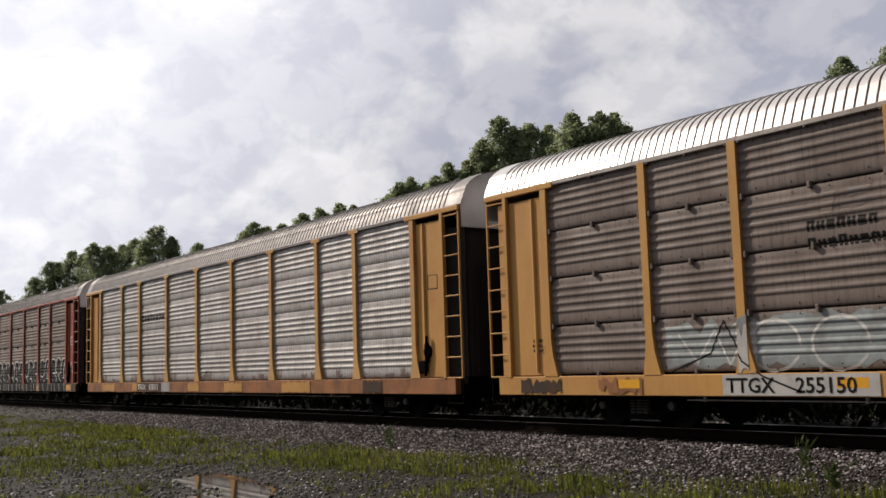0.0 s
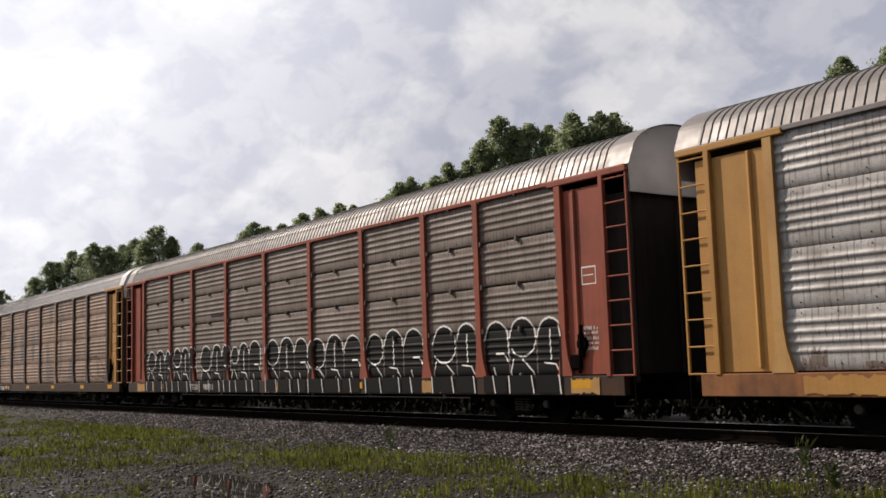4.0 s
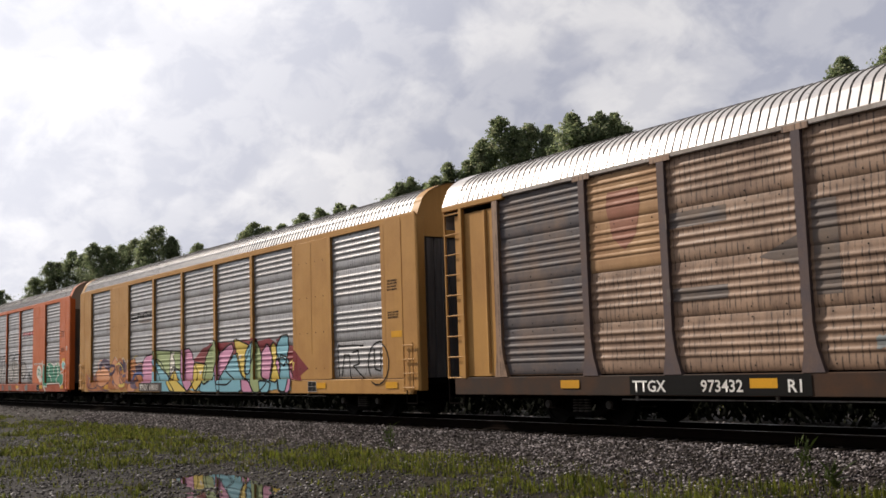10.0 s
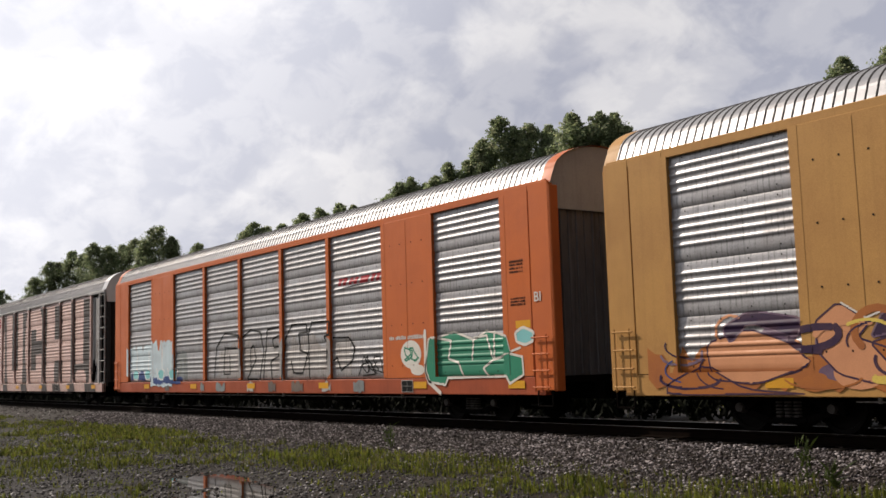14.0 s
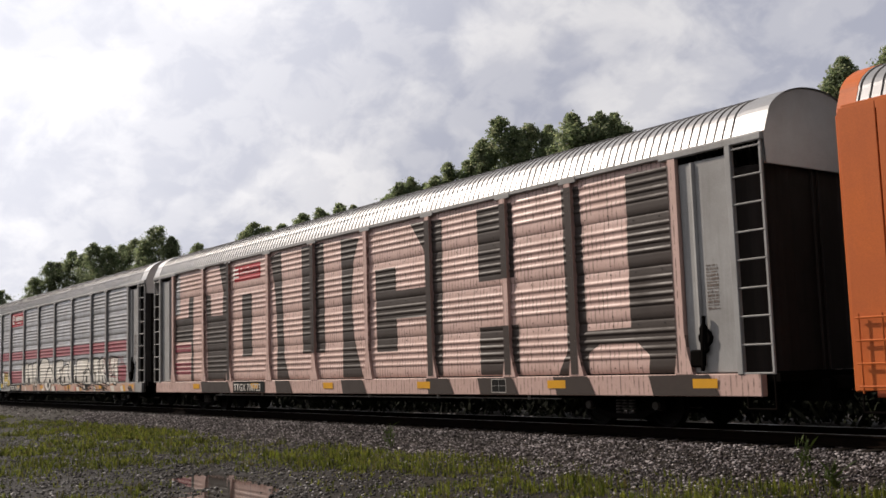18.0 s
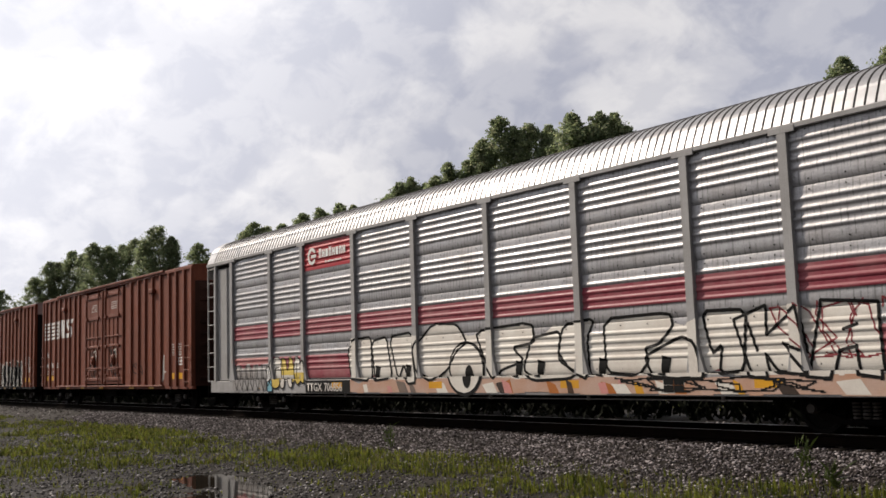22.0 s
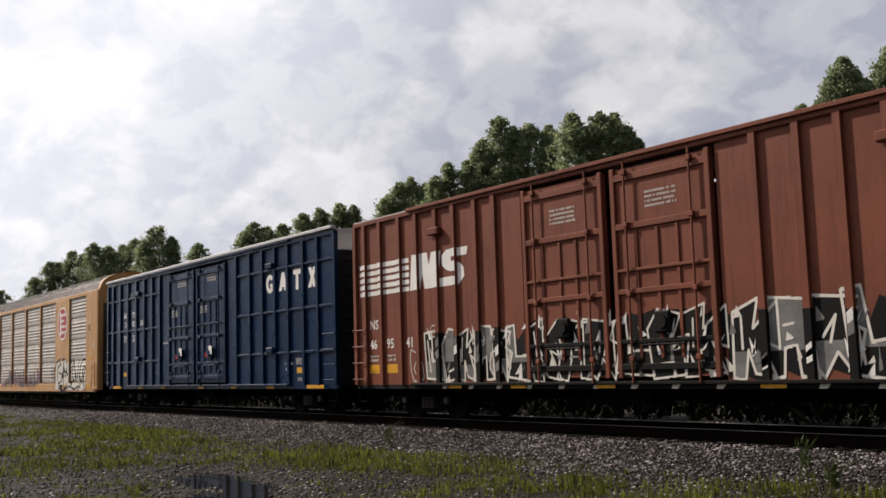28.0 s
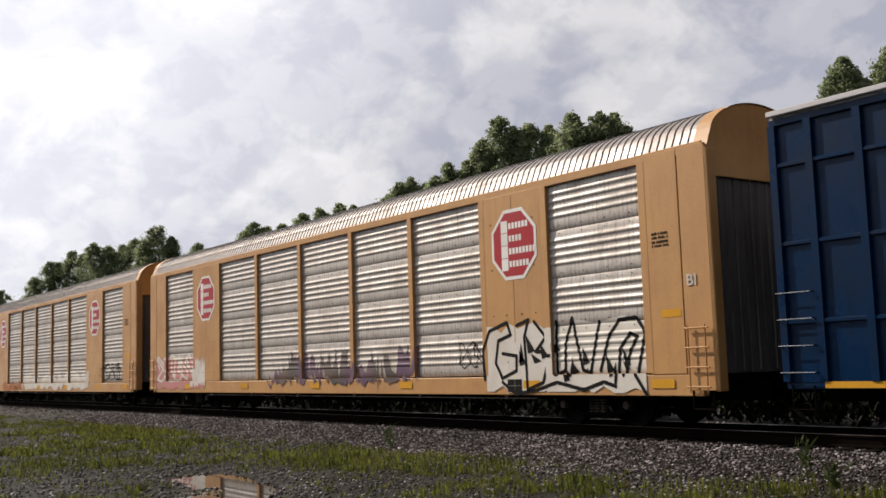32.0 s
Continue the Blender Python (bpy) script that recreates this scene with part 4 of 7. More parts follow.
                for x in (12.98, 13.36):
                    lad.rod((s * x, y + t * 0.07, 0.68), (s * x, y + t * 0.07, 1.86), 0.014, 5)
                lad = part("ladder", lad, posts, car)
                for r in range(4):
                    part("rung", Shape().rod((s * 12.9, y + t * 0.07, 0.78 + r * 0.34), (s * 13.42, y + t * 0.07, 0.78 + r * 0.34), 0.017, 6), posts, lad)
                part("stirrup", Shape().rod((s * 12.98, y, 0.72), (s * 12.98, y, 0.40), 0.018, 5).rod((s * 13.42, y, 0.72), (s * 13.42, y, 0.40), 0.018, 5).rod((s * 12.98, y, 0.40), (s * 13.42, y, 0.40), 0.018, 5), BLACK, car)
                part("end_frame", Shape().box(min(s * 13.44, s * 13.56), max(s * 13.44, s * 13.56), min(y - t * 0.005, y - t * 0.24), max(y - t * 0.005, y - t * 0.24), 0.7, 4.93, 0.02), posts, car)
                part("corner_post", Shape().prism([(s * 13.42, 1.0), (s * 13.52, 1.0), (s * 13.52, Z_EAVE), (s * 13.42, Z_EAVE)], min(y, y - t * 0.12), max(y, y - t * 0.12)), posts, car)
            for k in range(6):
                y0 = -1.38 + k * 0.46
                part("end_door", Shape().box(min(s * 13.36, s * 13.43), max(s * 13.36, s * 13.43), y0 + 0.01, y0 + 0.45, 1.0, 4.5, 0.01).rod((s * 13.45, y0 + 0.23, 1.05), (s * 13.45, y0 + 0.23, 4.45), 0.025, 5), end, car)
    if patches:
        face = rack_face(kind)
        for x in (-9.8, -5.2, -0.6, 4.0, 8.7, 12.3 if kind == "solid" else 12.5):
            painted("reflector", [rect(x - 0.27, x + 0.27, 0.76, 0.92)], YEL, car, face, 0.004, "yellow reflective strip")
    return car


# ---- box cars ----
BOX_L, BOX_FOOT, BOX_EAVE = 9.62, 0.84, 5.10
DOORS = [(-2.68, -0.26), (-0.04, 2.38)]


def boxcar(label, paint, ribs, shelves, top, group="cars of the train", spray=None, ends=ENDSHADE, lip=None):
    """A high box car with outside ribs and two sliding plug doors on each side."""
    car = root("boxcar", label, "railway car", group)
    part("deck", Shape().box(-BOX_L + 0.05, BOX_L - 0.05, -HALF + 0.1, HALF - 0.1, 0.84, 1.0), BLACK, car)
    part("centre_sill", Shape().box(-BOX_L - 0.1, BOX_L + 0.1, -0.3, 0.3, 0.5, 0.84).box(-1.2, 0.4, -1.1, -0.6, 0.42, 0.78, 0.02).rod((1.4, -0.9, 0.62), (2.6, -0.9, 0.62), 0.17, 10), BLACK, car)
    part("brake_rod", Shape().rod((-6.4, -0.8, 0.55), (6.4, -0.8, 0.5), 0.02, 5), BLACK, car)
    for s in (-1, 1):
        cp = Shape().box(min(s * BOX_L, s * (BOX_L + 0.5)), max(s * BOX_L, s * (BOX_L + 0.5)), -0.11, 0.11, 0.68, 0.92, 0.03).box(min(s * (BOX_L + 0.5), s * (BOX_L + 0.8)), max(s * (BOX_L + 0.5), s * (BOX_L + 0.8)), -0.17, 0.17, 0.64, 0.98, 0.05)
        part("coupler", cp, BLACK, car)
    fit_bogies(car, 0.457, 7.05)
    y0 = HALF - 0.07
    for s in (-1, 1):
        yf = s * y0
        for x0, x1 in ((-BOX_L, -2.78), (2.46, BOX_L)):
            part("side_sheet", Shape().box(x0, x1, min(yf, yf - s * 0.06), max(yf, yf - s * 0.06), BOX_FOOT, BOX_EAVE - 0.02), paint, car)
        for x in ribs:
            w = 0.075
            part("rib", Shape().add([(x - w, yf, BOX_FOOT + 0.02), (x - w * 0.88, yf + s * 0.075, BOX_FOOT + 0.02), (x + w * 0.88, yf + s * 0.075, BOX_FOOT + 0.02), (x + w, yf, BOX_FOOT + 0.02), (x - w, yf, BOX_EAVE - 0.1), (x - w * 0.88, yf + s * 0.075, BOX_EAVE - 0.1), (x + w * 0.88, yf + s * 0.075, BOX_EAVE - 0.1), (x + w, yf, BOX_EAVE - 0.1)], [(0, 1, 5, 4), (1, 2, 6, 5), (2, 3, 7, 6), (0, 3, 2, 1), (4, 5, 6, 7)]), paint, car)
        edges = [-BOX_L] + [x for x in ribs] + [BOX_L]
        for z in shelves:
            for a, b in zip(edges, edges[1:]):
                if b - a < 1.6:
                    part("shelf", Shape().box(a + 0.06, b - 0.06, min(yf, yf + s * 0.06), max(yf, yf + s * 0.06), z - 0.035, z + 0.035, 0.012), paint, car)
        part("side_sill", Shape().box(-BOX_L, BOX_L, min(yf, yf - s * 0.1), max(yf, yf - s * 0.1), BOX_FOOT - 0.1, BOX_FOOT + 0.02, 0.01), spray if spray and s < 0 else paint, car)
        part("eave_rail", Shape().box(-BOX_L, BOX_L, min(yf, yf + s * 0.07), max(yf, yf + s * 0.07), BOX_EAVE - 0.12, BOX_EAVE, 0.015).box(-7.0, 7.0, min(yf, yf + s * 0.13), max(yf, yf + s * 0.13), BOX_EAVE - 0.03, BOX_EAVE + 0.05, 0.01), paint, car)
        if lip:
            part("roof_lip", Shape().box(-BOX_L + 0.02, BOX_L - 0.02, min(yf - s * 0.02, yf + s * 0.145), max(yf - s * 0.02, yf + s * 0.145), BOX_EAVE + 0.035, BOX_EAVE + 0.125, 0.012), lip, car, "bare bright roof edge")
        # doors: leaf, stiles, crossbars, lock rods with gear
        for x0, x1 in DOORS:
            dr = part("door", Shape().box(x0, x1, min(yf + s * 0.02, yf - s * 0.06), max(yf + s * 0.02, yf - s * 0.06), BOX_FOOT + 0.12, BOX_EAVE - 0.2, 0.01), paint, car)
            xm = (x0 + x1) / 2
            for x in (x0 + 0.06, x1 - 0.06):
                part("stile", Shape().box(x - 0.06, x + 0.06, min(yf, yf + s * 0.075), max(yf, yf + s * 0.075), BOX_FOOT + 0.1, BOX_EAVE - 0.18, 0.015), paint, dr)
            for z, h in ((1.15, 0.06), (1.62, 0.04), (2.55, 0.05), (2.95, 0.03), (3.78, 0.06), (4.72, 0.07)):
                part("crossbar", Shape().box(x0 + 0.1, x1 - 0.1, min(yf, yf + s * 0.07), max(yf, yf + s * 0.07), z - h, z + h, 0.012), spray if spray and s < 0 and z < 2.3 else paint, dr)
            for x in (xm - 0.62, xm - 0.1, xm + 0.38):
                part("stiffener", Shape().box(x - 0.04, x + 0.04, min(yf, yf + s * 0.05), max(yf, yf + s * 0.05), 1.3, 3.7, 0.01), paint, dr)
            for x in (x0 + 0.42, x1 - 0.42):
                part("lock_rod", Shape().rod((x, yf + s * 0.11, BOX_FOOT + 0.02), (x, yf + s * 0.11, BOX_EAVE - 0.1), 0.022, 6), paint, dr)
                for z in (1.3, 2.5, 3.8, 4.8):
                    part("keeper", Shape().box(x - 0.06, x + 0.06, min(yf + s * 0.05, yf + s * 0.14), max(yf + s * 0.05, yf + s * 0.14), z - 0.05, z + 0.05, 0.015), paint, dr)
            part("gear_box", Shape().box(xm - 0.22, xm + 0.16, min(yf + s * 0.03, yf + s * 0.12), max(yf + s * 0.03, yf + s * 0.12), 1.75, 2.15, 0.03).rod((xm, yf + s * 0.1, 1.95), (xm, yf + s * 0.17, 1.95), 0.12, 10).rod((xm - 0.5, yf + s * 0.12, 1.55), (xm + 0.5, yf + s * 0.12, 1.55), 0.02, 5), spray if spray and s < 0 else paint, dr)
        part("door_track", Shape().box(-7.0, 6.8, min(yf, yf + s * 0.10), max(yf, yf + s * 0.10), BOX_FOOT - 0.01, BOX_FOOT + 0.05, 0.01), spray if spray and s < 0 else paint, car)
        for x in (-5.9, 5.7):
            for z in (1.9, 4.45) if shelves else (4.45,):
                part("door_stop", Shape().box(x - 0.18, x + 0.26, min(yf, yf + s * 0.16), max(yf, yf + s * 0.16), z - 0.09, z + 0.09, 0.03), paint, car)
        # grab irons near the corners
        for e in (-1, 1):
            for k in range(4):
                z = 1.0 + k * 0.42
                a, b = sorted((e * (BOX_L - 0.62), e * (BOX_L + 0.02)))
                part("grab_iron", Shape().rod((a, yf + s * 0.13, z), (b, yf + s * 0.13, z), 0.013, 5).rod((a, yf, z), (a, yf + s * 0.13, z), 0.013, 5).rod((b, yf, z), (b, yf + s * 0.13, z), 0.013, 5), paint, car)
            x = e * (BOX_L - 0.3)
            part("stirrup", Shape().rod((x - 0.2, yf, 0.8), (x - 0.2, yf, 0.42), 0.016, 5).rod((x + 0.2, yf, 0.8), (x + 0.2, yf, 0.42), 0.016, 5).rod((x - 0.2, yf, 0.42), (x + 0.2, yf, 0.42), 0.016, 5), BLACK, car)
    # roof: shallow gable with seams
    rf = Shape()
    rf.prism([(-BOX_L, BOX_EAVE), (BOX_L, BOX_EAVE), (BOX_L, BOX_EAVE + 0.03), (-BOX_L, BOX_EAVE + 0.03)], -y0 - 0.02, y0 + 0.02)
    v = [(x, y, z) for x in (-BOX_L, BOX_L) for y, z in ((-y0, BOX_EAVE + 0.03), (0, BOX_EAVE + 0.14), (y0, BOX_EAVE + 0.03))]
    rf.add(v, [(0, 1, 4, 3), (1, 2, 5, 4), (0, 2, 1), (3, 4, 5)])
    part("roof", rf, top, car)
    for k in range(20):
        x = -BOX_L + 0.5 + k * (2 * BOX_L - 1) / 19
        part("roof_seam", Shape().add([(x - 0.03, -y0, BOX_EAVE + 0.06), (x + 0.03, -y0, BOX_EAVE + 0.06), (x + 0.03, 0, BOX_EAVE + 0.17), (x - 0.03, 0, BOX_EAVE + 0.17), (x + 0.03, y0, BOX_EAVE + 0.06), (x - 0.03, y0, BOX_EAVE + 0.06), (x, -y0, BOX_EAVE), (x, y0, BOX_EAVE)], [(0, 1, 2, 3), (3, 2, 4, 5), (0, 3, 5, 7, 6), (1, 6, 7, 4, 2)]), top, car)
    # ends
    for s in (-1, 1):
        # the end wall's material carries the shade of the gap
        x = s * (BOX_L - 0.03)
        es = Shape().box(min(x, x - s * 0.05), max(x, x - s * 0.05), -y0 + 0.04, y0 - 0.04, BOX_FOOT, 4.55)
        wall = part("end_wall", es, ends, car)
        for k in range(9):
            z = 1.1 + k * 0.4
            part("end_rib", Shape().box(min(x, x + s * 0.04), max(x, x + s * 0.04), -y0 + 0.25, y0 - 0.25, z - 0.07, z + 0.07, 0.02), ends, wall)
        part("end_top", Shape().box(min(x, x - s * 0.05), max(x, x - s * 0.05), -y0 + 0.04, y0 - 0.04, 4.56, BOX_EAVE + 0.0), top, car)
    return car


def box_face():
    def depth(x, z):
        return -(HALF - 0.07) - (0.022 if DOORS[0][0] < x < DOORS[1][1] else 0.0)
    return [BOX_FOOT], [DOORS[0][0], DOORS[1][1]], depth


# ---- trees behind the line ----
LEAF = island_material("leaf", [(0.17, 0.22, 0.125), (0.28, 0.345, 0.18), (0.40, 0.45, 0.24), (0.14, 0.19, 0.12), (0.50, 0.49, 0.30)], 0.45, translucent=0.5)
PINE = island_material("needle", [(0.06, 0.08, 0.035), (0.09, 0.105, 0.045), (0.12, 0.13, 0.06)], 0.6, translucent=0.4)
BARK = material("bark", (0.10, 0.08, 0.06), (0.045, 0.036, 0.03), 0.9, patch=3, amount=0.8, bump=0.5)


def tree(x, y, plumes, seed, leaf, label):
    """A tree whose crown rises in plumes: (sideways offset, top height, half width)."""
    r = random.Random(seed)
    t = root("tree", label, "tree", "trees behind the line")
    t.matrix_basis = pose(x, y, -0.55)
    plumes = [(off, top, rad * (1.3 if x < -85 else 1.02)) for off, top, rad in plumes]
    h = max(q[1] for q in plumes)
    tr, tips = Shape(), []
    for k in range(5):
        tr.rod((0, 0, h * k * 0.15), (0, 0, h * (k + 1) * 0.15), 0.018 * h * (1 - k * 0.16), 8, 0.018 * h * (1 - (k + 1) * 0.16))
    part("trunk", tr, BARK, t)
    for off, top, rad in plumes:
        foot = h * 0.42
        part("limb", Shape().rod((0, 0, h * 0.4), (off * 0.584, off * 0.811, top - rad), 0.009 * h, 6, 0.03), BARK, t)
        # clumps of leaves on side twigs, wider towards the foot of the plume
        n = int(30 + 17 * (top - foot) / rad)
        for k in range(n):
            d = (top - foot) * (k / n) ** 1.25
            w = rad * min(1.08, 0.10 + 0.72 * math.sqrt(d / (1.8 * rad)) + 0.015 * d)
            a, e = r.uniform(0, 6.28), math.sqrt(r.uniform(0.12, 1.0)) * (1.0 if r.random() < 0.66 else r.uniform(1.1, 1.7))
            ox, oy = math.cos(a) * w * e, math.sin(a) * w * e * 1.2
            tips.append((Vector((off * 0.584 + ox, off * 0.811 + oy, top - d - 0.12 * rad)), rad * r.uniform(0.13, 0.36) * (0.45 if d < 0.6 * rad else 1.0)))
    q = np.random.RandomState(seed)
    size, per = 0.06 + 0.05 * plumes[0][2], 90
    c = np.repeat(np.array([tuple(p) for p, _ in tips]), per, 0)
    rad = np.repeat(np.array([d for _, d in tips]), per)[:, None]
    n = len(c)

    def unit(v):
        return v / np.linalg.norm(v, axis=1, keepdims=True)

    p = c + unit(q.normal(size=(n, 3)) * (1, 1, 0.8)) * rad * (0.2 + 2.3 * q.random_sample((n, 1)) ** 1.6)
    u = unit(q.normal(size=(n, 3)) * (1, 1, 0.7))
    w = unit(np.cross(u, q.normal(size=(n, 3)))) * size * q.uniform(0.35, 0.8, (n, 1))
    u = u * size * q.uniform(0.5, 1.2, (n, 1))
    V = np.stack([p - u, p + w, p + u, p - w], 1).reshape(-1, 3)
    F = np.arange(4 * n)
    me = bpy.data.meshes.new("crown")
    me.vertices.add(4 * n); me.vertices.foreach_set("co", V.astype(np.float32).ravel())
    me.loops.add(4 * n); me.loops.foreach_set("vertex_index", F.astype(np.int32))
    me.polygons.add(n); me.polygons.foreach_set("loop_start", np.arange(0, 4 * n, 4, dtype=np.int32))
    me.update(calc_edges=True)
    me.materials.append(leaf)
    part("crown", me, None, t)
    return t


def build_unseen_woods():
    """A belt of trees behind the camera, never in view, added to darken reflections in the sheets."""
    r = random.Random(77)
    pts = []
    for _ in range(9000):
        a, d = radians(r.uniform(184, 375)), r.uniform(70, 84)
        top = 11 + 3.5 * math.sin(a * 23) + 2.0 * math.sin(a * 61 + 1)
        pts.append((d * math.cos(a), d * math.sin(a), -0.5 + top * r.random() ** 0.8, r.uniform(0.7, 1.5), r.uniform(0, 6.28), r.uniform(0.2, 1.4), r.uniform(0.5, 1.0)))
    scatter("woods", pts, blade, PINE, "unseen woodland belt added to darken reflections in the cars", "woods")

# ---- the place ----
build_ground()
build_water()

OAK = "leafy green tree behind the railway line"
for seed, (x, y, plumes) in enumerate((
        (-173.9, 40, [(-0.91, 15.92, 1.27), (-2.91, 16.55, 1.09)]),
        (-158.9, 43.3, [(-3.01, 16.87, 1.02), (-0.80, 19.14, 0.93), (0.72, 18.97, 0.93), (2.58, 20.57, 1.02), (4.45, 20.23, 1.02)]),
        (-129, 42.2, [(-2.42, 18.48, 0.93), (-0.57, 18.06, 0.93), (1.07, 18.20, 0.93), (2.85, 18.91, 1.07)]),
        (-107.1, 41.1, [(-2.51, 16.33, 0.80), (-1.35, 17.73, 0.98), (0.31, 16.57, 0.55)]),
        (-94.8, 40, [(-0.57, 14.38, 0.80)]),
        (-88.1, 43.3, [(-2.06, 14.98, 0.59), (-1.15, 15.83, 0.70), (0.09, 15.40, 0.70), (1.58, 15.62, 0.75)]),
        (-74.5, 42.2, [(-1.97, 14.81, 0.76), (-0.60, 15.14, 0.76), (1.05, 15.52, 0.76), (2.23, 15.33, 0.66)]),
        (-59.5, 41.1, [(-2.16, 13.98, 0.56), (-1.28, 14.82, 0.52), (-0.43, 15.18, 0.68), (0.58, 14.74, 0.56)]),
        (-53.4, 40, [(-1.41, 14.13, 0.56), (-0.51, 15.01, 0.63), (0.75, 15.13, 0.48), (1.50, 16.05, 0.52)]),
        (-51.1, 43.3, [(-2.15, 16.53, 0.67), (-1.03, 18.01, 0.97), (-0.14, 17.34, 0.75), (0.87, 17.49, 0.93), (2.14, 17.31, 0.52)]),
        (-42.2, 42.2, [(-1.62, 16.17, 0.89), (-0.70, 15.39, 0.53), (-0.01, 16.20, 0.69), (0.82, 16.11, 0.59), (1.48, 15.22, 0.53), (2.14, 14.57, 0.30)]),
        (-29.3, 41.1, [(1.13, 13.59, 0.27), (1.94, 13.75, 0.27)]),
        (-25.2, 40, [(-0.49, 13.84, 0.42), (0.06, 14.62, 0.55), (0.63, 14.08, 0.42), (1.05, 13.62, 0.30)]),
        (-25, 43.3, [(-0.36, 14.60, 0.39), (0.15, 15.60, 0.57), (0.83, 15.98, 0.62)]))):
    tree(x, y, plumes, seed + 1, LEAF, OAK)

# ---- the train ----
SILVER = material("galvanised_sheet", (0.335, 0.33, 0.335), (0.24, 0.228, 0.228), 0.40, metal=0.36, grain=26, patch=1.3, amount=0.8, streak=0.4, bump=0.4, spread=0.07, ticks=0.5, spec=0.45)
PALE = material("faded_beige_sheet", (0.46, 0.43, 0.40), (0.33, 0.29, 0.255), 0.55, metal=0.3, grain=26, patch=1.2, amount=0.8, streak=0.45, bump=0.4, spread=0.06, ticks=0.5, spec=0.45)
GALV = material("dull_galvanised_sheet", (0.34, 0.327, 0.318), (0.235, 0.205, 0.187), 0.6, metal=0.25, grain=26, bump=0.4, patch=1.4, amount=0.85, streak=0.5, spread=0.09, ticks=0.6, spec=0.45)
BROWN = material("brown_weathered_sheet", (0.145, 0.115, 0.10), (0.085, 0.065, 0.055), 0.68, patch=1.2, amount=0.7, streak=0.4, spread=0.08, ticks=0.3)
TAUPE = material("rusty_taupe_sheet", (0.185, 0.15, 0.13), (0.11, 0.08, 0.063), 0.66, metal=0.05, patch=1.0, amount=0.7, streak=0.45, spread=0.10, ticks=0.5)
TAN = material("faded_tan_sheet", (0.285, 0.18, 0.115), (0.145, 0.088, 0.06), 0.62, patch=1.1, amount=0.95, streak=0.65, spread=0.13, ticks=0.85, spec=0.45)
PINK = material("faded_pink_paint", (0.53, 0.36, 0.315), (0.40, 0.255, 0.21), 0.55, patch=1.0, amount=0.5, streak=0.15, spread=0.04, ticks=0.8, spec=0.45)
UMBER = material("dark_umber_paint", (0.052, 0.040, 0.035), (0.032, 0.025, 0.022), 0.55, patch=1.0, amount=0.6)
YELLOW = material("faded_yellow_paint", (0.43, 0.232, 0.07), (0.28, 0.13, 0.042), 0.55, patch=0.7, amount=0.55, streak=0.14)
SAND = material("sandy_yellow_paint", (0.495, 0.27, 0.097), (0.355, 0.175, 0.067), 0.5, patch=0.7, amount=0.7, streak=0.2, spec=0.45)
OCHRE = material("ochre_paint", (0.46, 0.27, 0.10), (0.28, 0.13, 0.05), 0.6, patch=0.8, amount=0.7, streak=0.25)
DUSK = material("sprayed_dusky_post", (0.095, 0.075, 0.078), (0.16, 0.105, 0.08), 0.6, patch=1.6, amount=0.8, streak=0.2)
BUFF = material("faded_buff_paint", (0.40, 0.24, 0.12), (0.27, 0.15, 0.08), 0.6, patch=1.0, amount=0.8, streak=0.25)
RUST = material("rusty_orange_sill", (0.27, 0.115, 0.045), (0.12, 0.06, 0.035), 0.7, patch=1.6, amount=0.9, streak=0.3)
OXIDE = material("oxide_red_paint", (0.28, 0.075, 0.045), (0.15, 0.05, 0.035), 0.6, patch=0.9, amount=0.7, streak=0.2)
GRIME = material("grimy_sill", (0.036, 0.024, 0.018), (0.085, 0.04, 0.02), 0.75, patch=1.4, amount=0.8)
ORANGE = material("orange_paint", (0.50, 0.125, 0.03), (0.36, 0.085, 0.028), 0.5, patch=0.6, amount=0.5, streak=0.12)
RUSTRED = material("dull_red_sill", (0.33, 0.07, 0.025), (0.20, 0.045, 0.02), 0.6, patch=1.0, amount=0.7, streak=0.2)
GREY = material("light_grey_paint", (0.33, 0.325, 0.32), (0.20, 0.19, 0.18), 0.6, patch=0.8, amount=0.6, streak=0.2)
BOXRED = material("boxcar_brown_paint", (0.18, 0.052, 0.028), (0.105, 0.034, 0.021), 0.62, patch=0.7, amount=0.7, streak=0.5, spec=0.2)
# BOXRED darkened, so that the box car's end carries its shade
ENDRED = material("shaded_boxcar_end", (0.045, 0.017, 0.012), (0.02, 0.010, 0.008), 0.7, patch=0.9, amount=0.8, streak=0.4)
NAVY = material("navy_paint", (0.001, 0.0175, 0.058), (0.001, 0.0085, 0.025), 0.33, patch=1.1, amount=0.8, streak=0.35, spec=0.16)
ROOFW = material("white_roof", (0.52, 0.505, 0.505), (0.38, 0.35, 0.34), 0.38, metal=0.3, patch=1.5, amount=0.5, spec=0.45)
ROOFG = material("dirty_gutter", (0.36, 0.33, 0.305), (0.17, 0.13, 0.10), 0.6, metal=0.2, patch=1.2, amount=0.8, streak=0.3)
# dark colour painted on the rib flanks that face away from the sun
RIBSHADE = material("shaded_rib_flank", (0.075, 0.07, 0.068), (0.04, 0.036, 0.034), 0.8, patch=2.0, amount=0.7)
ROOFS = material("silver_roof", (0.33, 0.33, 0.34), (0.23, 0.22, 0.22), 0.4, metal=0.5, patch=1.5, amount=0.6, spec=0.45)
ROOFL = material("bleached_roof", (0.31, 0.278, 0.262), (0.22, 0.185, 0.17), 0.45, metal=0.25, patch=1.5, amount=0.7, spec=0.45)
ROOFB = material("brownish_roof", (0.195, 0.178, 0.172), (0.135, 0.117, 0.111), 0.5, metal=0.2, patch=1.5, amount=0.7, spec=0.35)

